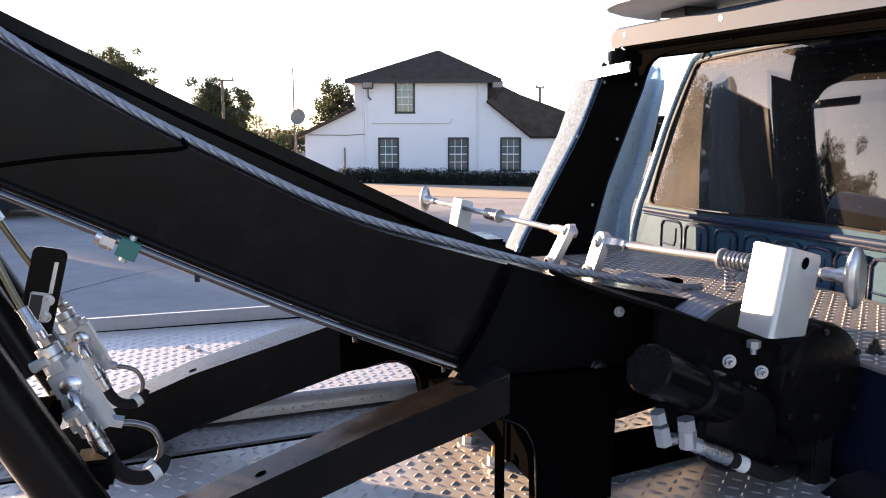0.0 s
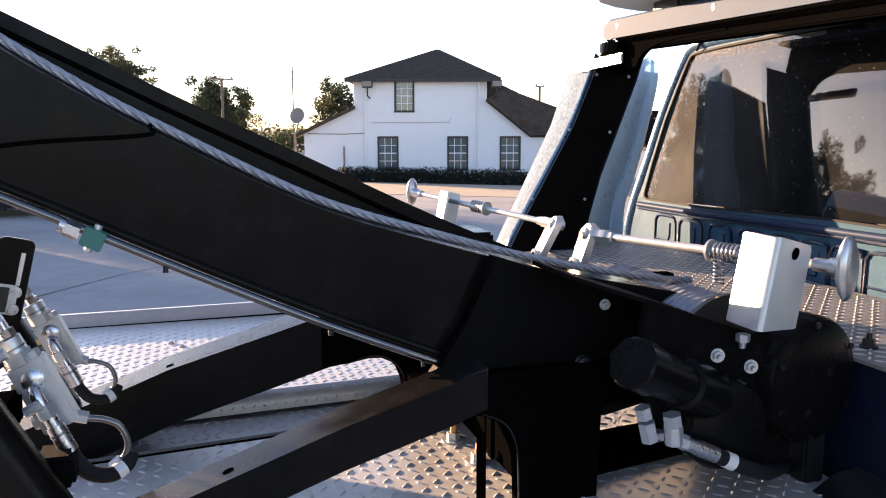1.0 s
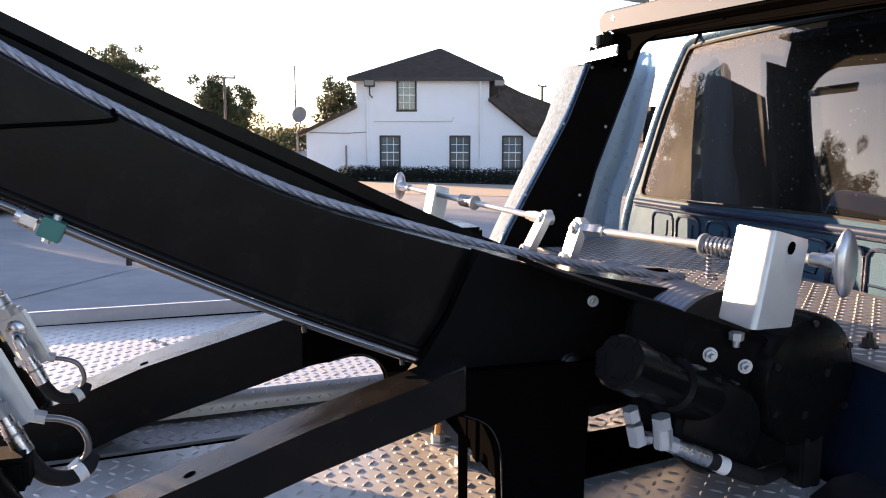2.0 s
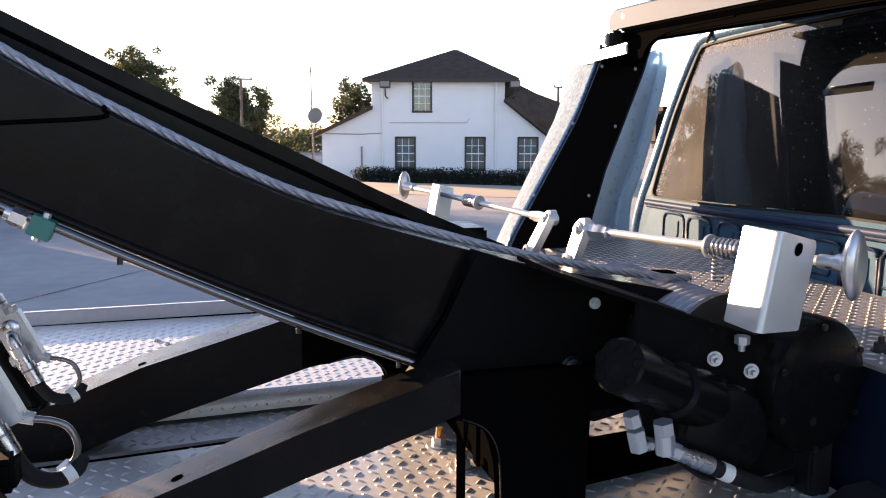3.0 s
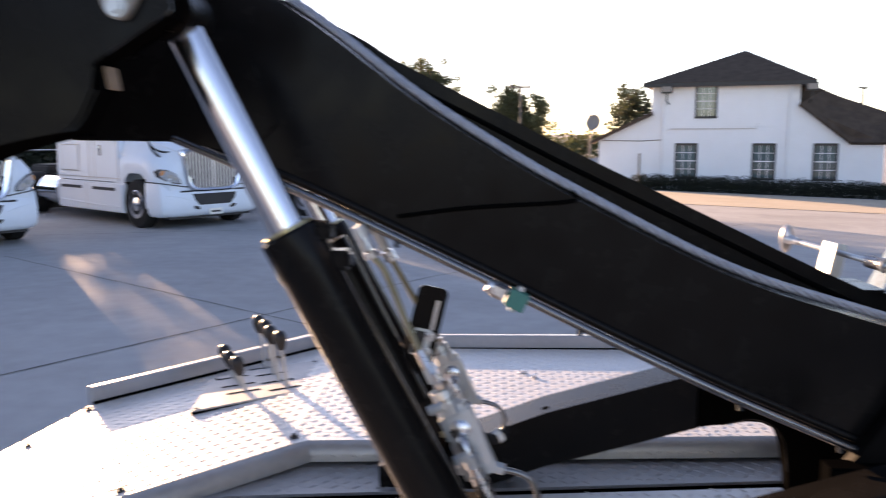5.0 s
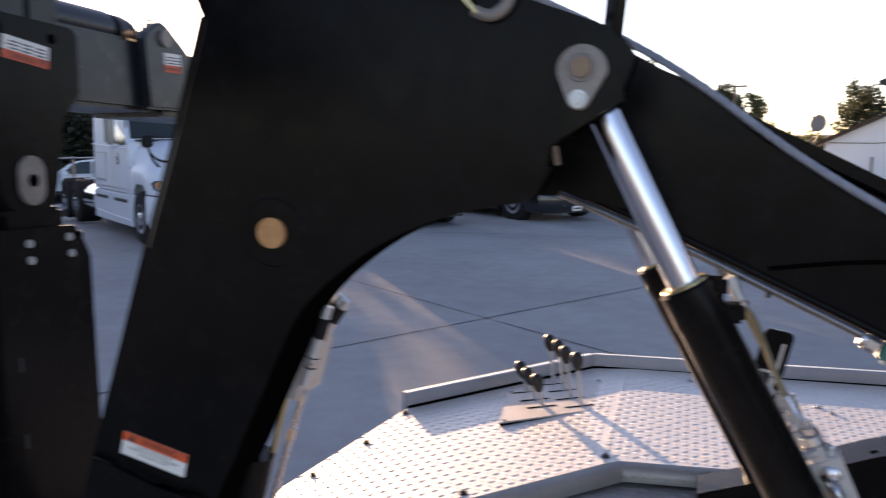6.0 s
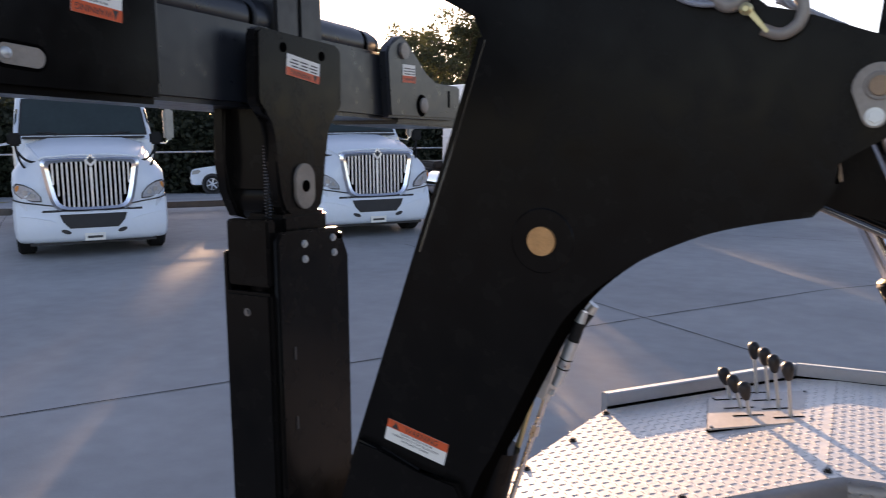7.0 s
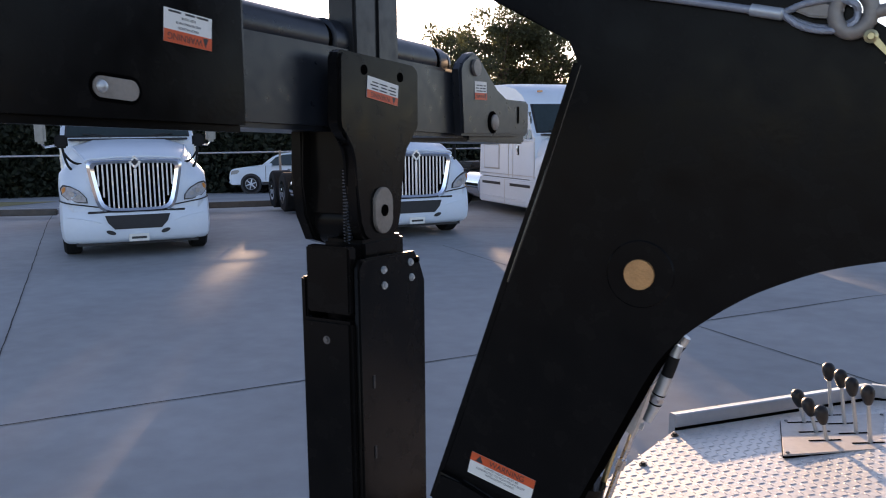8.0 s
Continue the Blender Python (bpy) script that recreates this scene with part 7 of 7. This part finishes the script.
            part("rim", turned(c + Vector((s * (ww / 2 - .03), 0, 0)), c + Vector((s * (ww / 2 + .03), 0, 0)), [(0, .29), (.03, .29), (.035, .24), (.02, .16), (.05, .10), (.07, .02)], 24), CHROME, wh)
        # side fairing with step slots
        fz = part("side_fairing", box(min(s * 1.02, s * 1.16), max(s * 1.02, s * 1.16), 1.56, 4.55, .28, .90, 0.03), paint, t)
        part("fairing_seam", box(min(s * 1.155, s * 1.163), max(s * 1.155, s * 1.163), 3.12, 3.135, .30, .88), ALU_SMOOTH, fz)
        part("fairing_crease", tube([(s * 1.158, 1.6, .40), (s * 1.165, 3.0, .42), (s * 1.158, 4.5, .46)], .014, 8), paint, fz)
        for yy, zz in ((1.85, .73), (3.35, .73)):
            part("step", box(min(s * 1.155, s * 1.165), max(s * 1.155, s * 1.165), yy, yy + 1.0, zz, zz + .065), GRILLE_DARK, fz)
    # cab: lofted from windscreen base to sleeper
    bm = bmesh.new()
    side = [(1.60, 0.92), (1.60, 1.90), (1.66, 1.95), (2.14, 2.66), (2.34, 2.86), (2.8, 3.02), (3.4, 3.12), (4.55, 3.14), (4.55, 0.92)]
    rings = []
    for x, k in ((-1.14, .985), (-1.06, .995), (-.55, 1.0), (0, 1.0), (.55, 1.0), (1.06, .995), (1.14, .985)):
        rings.append([bm.verts.new((x * (0.93 if z > 2.4 else 1), y + (.09 * abs(x / 1.06) ** 3 if y < 2.6 else 0), z * k if z > 1.5 else z)) for y, z in side])
    for a, b in zip(rings, rings[1:]):
        for i in range(len(side)):
            bm.faces.new((a[i], a[(i + 1) % len(side)], b[(i + 1) % len(side)], b[i]))
    bm.faces.new(rings[0])
    bm.faces.new(rings[-1][::-1])
    cb = part("cab", bm, paint, t, "tall sleeper cab")
    d = Vector((0, .48, .71)).normalized()
    nrm = Vector((0, -d.z, d.y))
    foot = Vector((0, 1.66, 1.95))
    for out_, in_, material, nm in ((1.06, .015, GRILLE_DARK, "screen_seal"), (1.025, .035, DARK_GLASS_SOLID, "windscreen")):
        lift_ = .016 if nm == "screen_seal" else .022
        bm = bmesh.new()
        q = [foot + Vector((x, .09 * abs(x / 1.06) ** 3, 0)) + d * in_ + nrm * lift_ for x in (-out_, -.55, 0, .55, out_)] + [foot + Vector((x * .93, .09 * abs(x / 1.06) ** 3, 0)) + d * (.80 - in_) + nrm * lift_ for x in (out_, .55, 0, -.55, -out_)]
        lo = [bm.verts.new(v) for v in q]
        hi = [bm.verts.new(v - nrm * .02) for v in q]
        for i in range(4):
            bm.faces.new((lo[i], lo[i + 1], lo[8 - i], lo[9 - i]))
            bm.faces.new((hi[i + 1], hi[i], hi[9 - i], hi[8 - i]))
        for i in range(len(q)):
            bm.faces.new((lo[i], hi[i], hi[(i + 1) % len(q)], lo[(i + 1) % len(q)]))
        part(nm, bm, material, cb, smooth=False)
    part("cowl", box(-1.0, 1.0, 1.52, 1.68, 1.905, 1.945, 0.01), GRILLE_DARK, cb)
    for s in (-1, 1):
        for w_ in (.28, -.42):
            part("wiper", tube([(s * abs(w_) * 1.1, 1.655, 1.965), (s * (abs(w_) + .34), 1.70, 2.03)], .010, 6), GRILLE_DARK, cb)
        part("clearance_lamp", box(s * .62 - .06, s * .62 + .06, 2.36, 2.44, 2.885, 2.925, .01), LAMP_AMBER, cb)
        xs = (min(s * 1.118, s * 1.15), max(s * 1.118, s * 1.15))
        lean = lambda v: v.co.x * (1 - .07 * max(0, v.co.z - 1.9) / .5)
        for nm, pr in (("vent_window", [(1.80, 1.84), (2.00, 2.34), (2.00, 1.82)]), ("side_window", [(2.04, 1.82), (2.04, 2.42), (2.64, 2.50), (2.66, 1.88)])):
            bm = prism(pr, *xs, "x", 0.004)
            for v in bm.verts:
                v.co.x = lean(v) + s * .006
            part(nm, bm, DARK_GLASS_SOLID, cb)
        for yy, z0, z1 in ((1.70, .95, 1.86), (2.72, .95, 1.90), (2.95, .95, 1.90)):
            part("door_seam", box(*xs, yy, yy + .010, z0, z1), ALU_SMOOTH, cb)
        hatch_ = part("locker_hatch", box(xs[0] - .004, xs[1] + .004, 3.45, 4.25, 1.12, 1.68, .01), paint, cb)
        part("hatch_seam", box(xs[0] - .002, xs[1] + .002, 3.435, 4.265, 1.105, 1.695), ALU_SMOOTH, hatch_)
        part("door_handle", box(xs[0] - .012, xs[1] + .012, 2.42, 2.49, 1.46, 1.68, 0.008), GRILLE_DARK, cb)
        part("handle_bar", tube([(s * 1.165, 2.46, 1.48), (s * 1.178, 2.46, 1.57), (s * 1.165, 2.46, 1.66)], .014, 8), CHROME, cb)
        part("seam", box(*xs, 1.62, 4.54, .985, 1.0), ALU_SMOOTH, cb)
        part("crease", tube([(s * 1.150, 1.66, 1.78), (s * 1.152, 2.8, 1.80), (s * 1.150, 4.5, 1.86)], .012, 8), paint, cb)
        part("tank", rod((s * .85, 4.6, .62), (s * .85, 5.6, .62), .33, seg=24), CHROME, t)
    part("frame", box(-.45, .45, 1.2, 8.6, .62, .92, 0.02), GRILLE_DARK, t)
    # dark box in place of the shade below the cab
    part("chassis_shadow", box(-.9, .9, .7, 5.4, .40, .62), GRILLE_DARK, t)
    part("fifth_wheel", box(-.5, .5, 6.5, 7.6, .95, 1.15, 0.05), GRILLE_DARK, t)
    return t


TH = 52.4
G_ = "white tractors parked in a row"
l1 = lorry("lorry", Matrix.Translation((-11.35, 9.15, 0)) @ pose(0, 0, 0, 0, 0, TH), WHITE_TRUCK, "white highway tractor with chrome slatted grille", G_)
copy_thing(l1, Matrix.Translation((-8.45, 13.15, 0)) @ pose(0, 0, 0, 0, 0, TH))
copy_thing(l1, Matrix.Translation((-5.58, 16.69, -0.02)) @ pose(0, 0, 0, 0, 0, TH - .5))
lorry("dark_lorry", Matrix.Translation((-2.95, 20.1, -0.16)) @ pose(0, 0, 0, 0, 0, TH), DARK_TRUCK, "black highway tractor at the end of the row", G_)


def pickup(name, m, paint, label):
    """A sport utility vehicle along x, its nose towards -x."""
    t = thing(name, label, "car", m=m)
    low = curve2([(-2.40, .36), (-2.50, .55), (-2.49, .78), (-2.44, .96), (-2.30, 1.07), (-1.75, 1.15), (-1.08, 1.19)], 4)
    top = curve2([(-1.08, 1.19), (-.78, 1.42), (-.48, 1.62), (-.15, 1.73), (.50, 1.79), (1.30, 1.79), (1.90, 1.74), (2.12, 1.60), (2.32, 1.20), (2.42, .95), (2.44, .60), (2.38, .36)], 4)
    bm = prism(low + top[1:], -.90, .90, "y", 0.05)
    shape = lambda v: v.co.y * (1 - .24 * max(0, v.co.z - 1.10) / .65) * (1 - .10 * max(0, -1.9 - v.co.x) / .6)
    for v in bm.verts:
        v.co.y = shape(v)
    b = part("body", bm, paint, t)

    def side(name_, pr, d0, d1, material, parent, label_=""):
        """A piece that lies on the leaning side of the body."""
        o = []
        for s in (-1, 1):
            q = prism(pr, min(s * d0, s * d1), max(s * d0, s * d1), "y", 0)
            for v in q.verts:
                v.co.y = shape(v)
            o.append(part(name_, q, material, parent, label_, smooth=False))
        return o

    side("front_door_window", [(-.78, 1.21), (-.42, 1.56), (-.10, 1.68), (.30, 1.70), (.30, 1.21)], .89, .908, DARK_GLASS_SOLID, b)
    side("rear_door_window", [(.40, 1.21), (.40, 1.70), (1.18, 1.70), (1.18, 1.21)], .89, .908, DARK_GLASS_SOLID, b)
    side("cargo_window", [(1.30, 1.24), (1.30, 1.69), (1.85, 1.66), (2.0, 1.50), (2.05, 1.24)], .89, .908, DARK_GLASS_SOLID, b)
    for x in (-.86, .35, 1.24):
        side("door_seam", [(x, .55), (x, 1.20), (x + .018, 1.20), (x + .018, .55)], .89, .905, GRILLE_DARK, b)
    side("sill", [(-1.02, .36), (-1.02, .50), (.98, .50), (.98, .36)], .88, .915, GRILLE_DARK, b)
    side("headlamp", [(-2.43, .82), (-2.38, .99), (-2.12, 1.03), (-2.02, .98), (-2.14, .86)], .80, .915, LAMP_CLEAR, b, "clear headlamp")
    side("door_handle", [(.14, 1.02), (.14, 1.06), (.28, 1.06), (.28, 1.02)], .90, .92, GRILLE_DARK, b)
    side("mirror", [(-.72, 1.16), (-.74, 1.30), (-.56, 1.32), (-.54, 1.18)], .92, 1.08, paint, b)
    part("windscreen", prism([(-1.02, 1.225), (-.50, 1.635), (-.515, 1.648), (-1.045, 1.235)], -.70, .70, "y", 0), DARK_GLASS_SOLID, b)
    part("grille", box(-2.515, -2.46, -.50, .50, .62, .92, .02), GRILLE_DARK, b)
    part("front_bumper", box(-2.54, -2.40, -.74, .74, .38, .58, .05), paint, b)
    for s in (-1, 1):
        part("fog_lamp", box(-2.545, -2.46, s * .62 - .07, s * .62 + .07, .44, .54, .015), LAMP_CLEAR, b)
        for x in (-1.52, 1.46):
            c = Vector((x, s * .80, .40))
            part("wheel_arch", turned(c + Vector((0, s * .02, 0)), c + Vector((0, s * .112, 0)), [(0, .47), (.090, .47), (.092, .43)], 28), GRILLE_DARK, b)
            w = part("wheel", turned(c - Vector((0, s * .13, 0)), c + Vector((0, s * .125, 0)), [(0, .2), (.01, .36), (.05, .40), (.21, .40), (.245, .37), (.250, .27), (.225, .26)], 28), RUBBER, t)
            rim = part("rim", turned(c + Vector((0, s * .06, 0)), c + Vector((0, s * .112, 0)), [(0, .262), (.052, .262), (.052, .236), (.02, .225)], 24), SLAT_CHROME, w)
            for k in range(6):
                a = math.pi / 3 * k + .3
                u = Vector((math.cos(a), 0, math.sin(a)))
                part("spoke", rod(c + Vector((0, s * .108, 0)) + u * .03, c + Vector((0, s * .100, 0)) + u * .245, .036, .026, 8), SLAT_CHROME, rim)
            part("hub_cap", rod(c + Vector((0, s * .10, 0)), c + Vector((0, s * .122, 0)), .05, seg=14), SLAT_CHROME, rim)
    return t


pickup("parked_suv", Matrix.Translation((-24.85, 29.0, ground_z(-24.85, 29.0) + .01)) @ pose(0, 0, 0, 0, 0, 28), WHITE_TRUCK, "white sport utility vehicle parked beyond the kerb")
pickup("parked_car", Matrix.Translation((-4.6, 24.0, -.15)) @ pose(0, 0, 0, 0, 0, 20), DARK_TRUCK, "dark parked car far across the yard")

# ---- yard edge: kerb, fence, verge ----
def kerb(a, b):
    a, b = Vector((*a, 0)), Vector((*b, 0))
    ang = math.degrees(math.atan2((b - a).y, (b - a).x))
    ob = mesh_ob("kerb", box(0, (b - a).length, -.08, .08, 0, .16, 0.03, Matrix.Translation(a) @ pose(0, 0, 0, 0, 0, ang)), KERB_DARK)
    return tagged(ob, "low dark kerb at the yard edge", "kerb", kind="structure")


kerb((-22.6, 10.6), (-19.0, 13.1))
kerb((-17.6, 15.2), (-14.4, 18.4))
kerb((-13.6, 19.2), (-10.4, 21.6))
verge = strip("verge", (-46, 8.0), (-27, 17.0), 6.0, DRY_GRASS, 0.012, "dry grass verge behind the fence", "grass")
fence = thing("wire_fence", "galvanised wire fence with top rail behind the trucks", "fence")
f0, f1 = Vector((-29.0, 4.0, 0)), Vector((-9.0, 24.6, 0))
n_ = 12
for i in range(n_ + 1):
    q = f0.lerp(f1, i / n_)
    part("fence_post", tube([(q.x, q.y, ground_z(q.x, q.y)), (q.x, q.y, .9), (q.x, q.y, 1.52)], .035, 8), GREY_PIN, fence)
for z in (1.47, 0.12):
    part("top_rail" if z > 1 else "bottom_wire", tube([(f0.x, f0.y, z), tuple(f0.lerp(f1, .5) + Vector((0, 0, z))), (f1.x, f1.y, z)], .022 if z > 1 else .006, 8), ALU_SMOOTH, fence)

# ---- behind the camera: unseen far trees and a pole, added to darken mirrored sky ----
for az, d in ((-95, 60), (-108, 70), (-120, 64), (-133, 75), (-146, 66), (-160, 72), (-175, 70), (165, 75), (140, 70), (118, 66)):
    copy_thing(t3, at_az(az, d))
utility_pole("utility_pole", at_az(-128, 34) @ pose(0, 0, 0, 0, 0, 30), 7.5, 0.9, "wooden utility pole across the yard", 0.13)


# ---- shop across the side street, seen through the cab glass ----
SH = Matrix.Translation((23.2, 26.6, ground_z(23.2, 26.6))) @ pose(0, 0, 0, 0, 0, -42)
shop = thing("roadside_shop", "low white shop with red canopy posts and dark windows", "shop", m=SH)
part("wall", box(-1.4, 6.5, 1.5, 6.0, 0, 4.0), SIDING, shop)
part("roof", box(-1.9, 7.0, -1.2, 6.4, 4.0, 4.35, 0.03), SHINGLE, shop)
for q in (-0.2, 2.5, 5.2):
    part("canopy_post", box(q - .42, q + .42, -0.9, -0.3, 0, 4.0, 0.03), RED, shop)
    w_ = part("shop_window", box(q + .7, q + 2.0, 1.46, 1.5, 1.1, 3.0), DARK_GLASS_SOLID, shop)
    part("window_frame", box(q + .6, q + 2.1, 1.44, 1.47, 2.0, 2.1), SIDING, w_)
part("red_band", box(-1.9, 7.0, -1.25, -1.2, 3.5, 4.3), RED, shop)
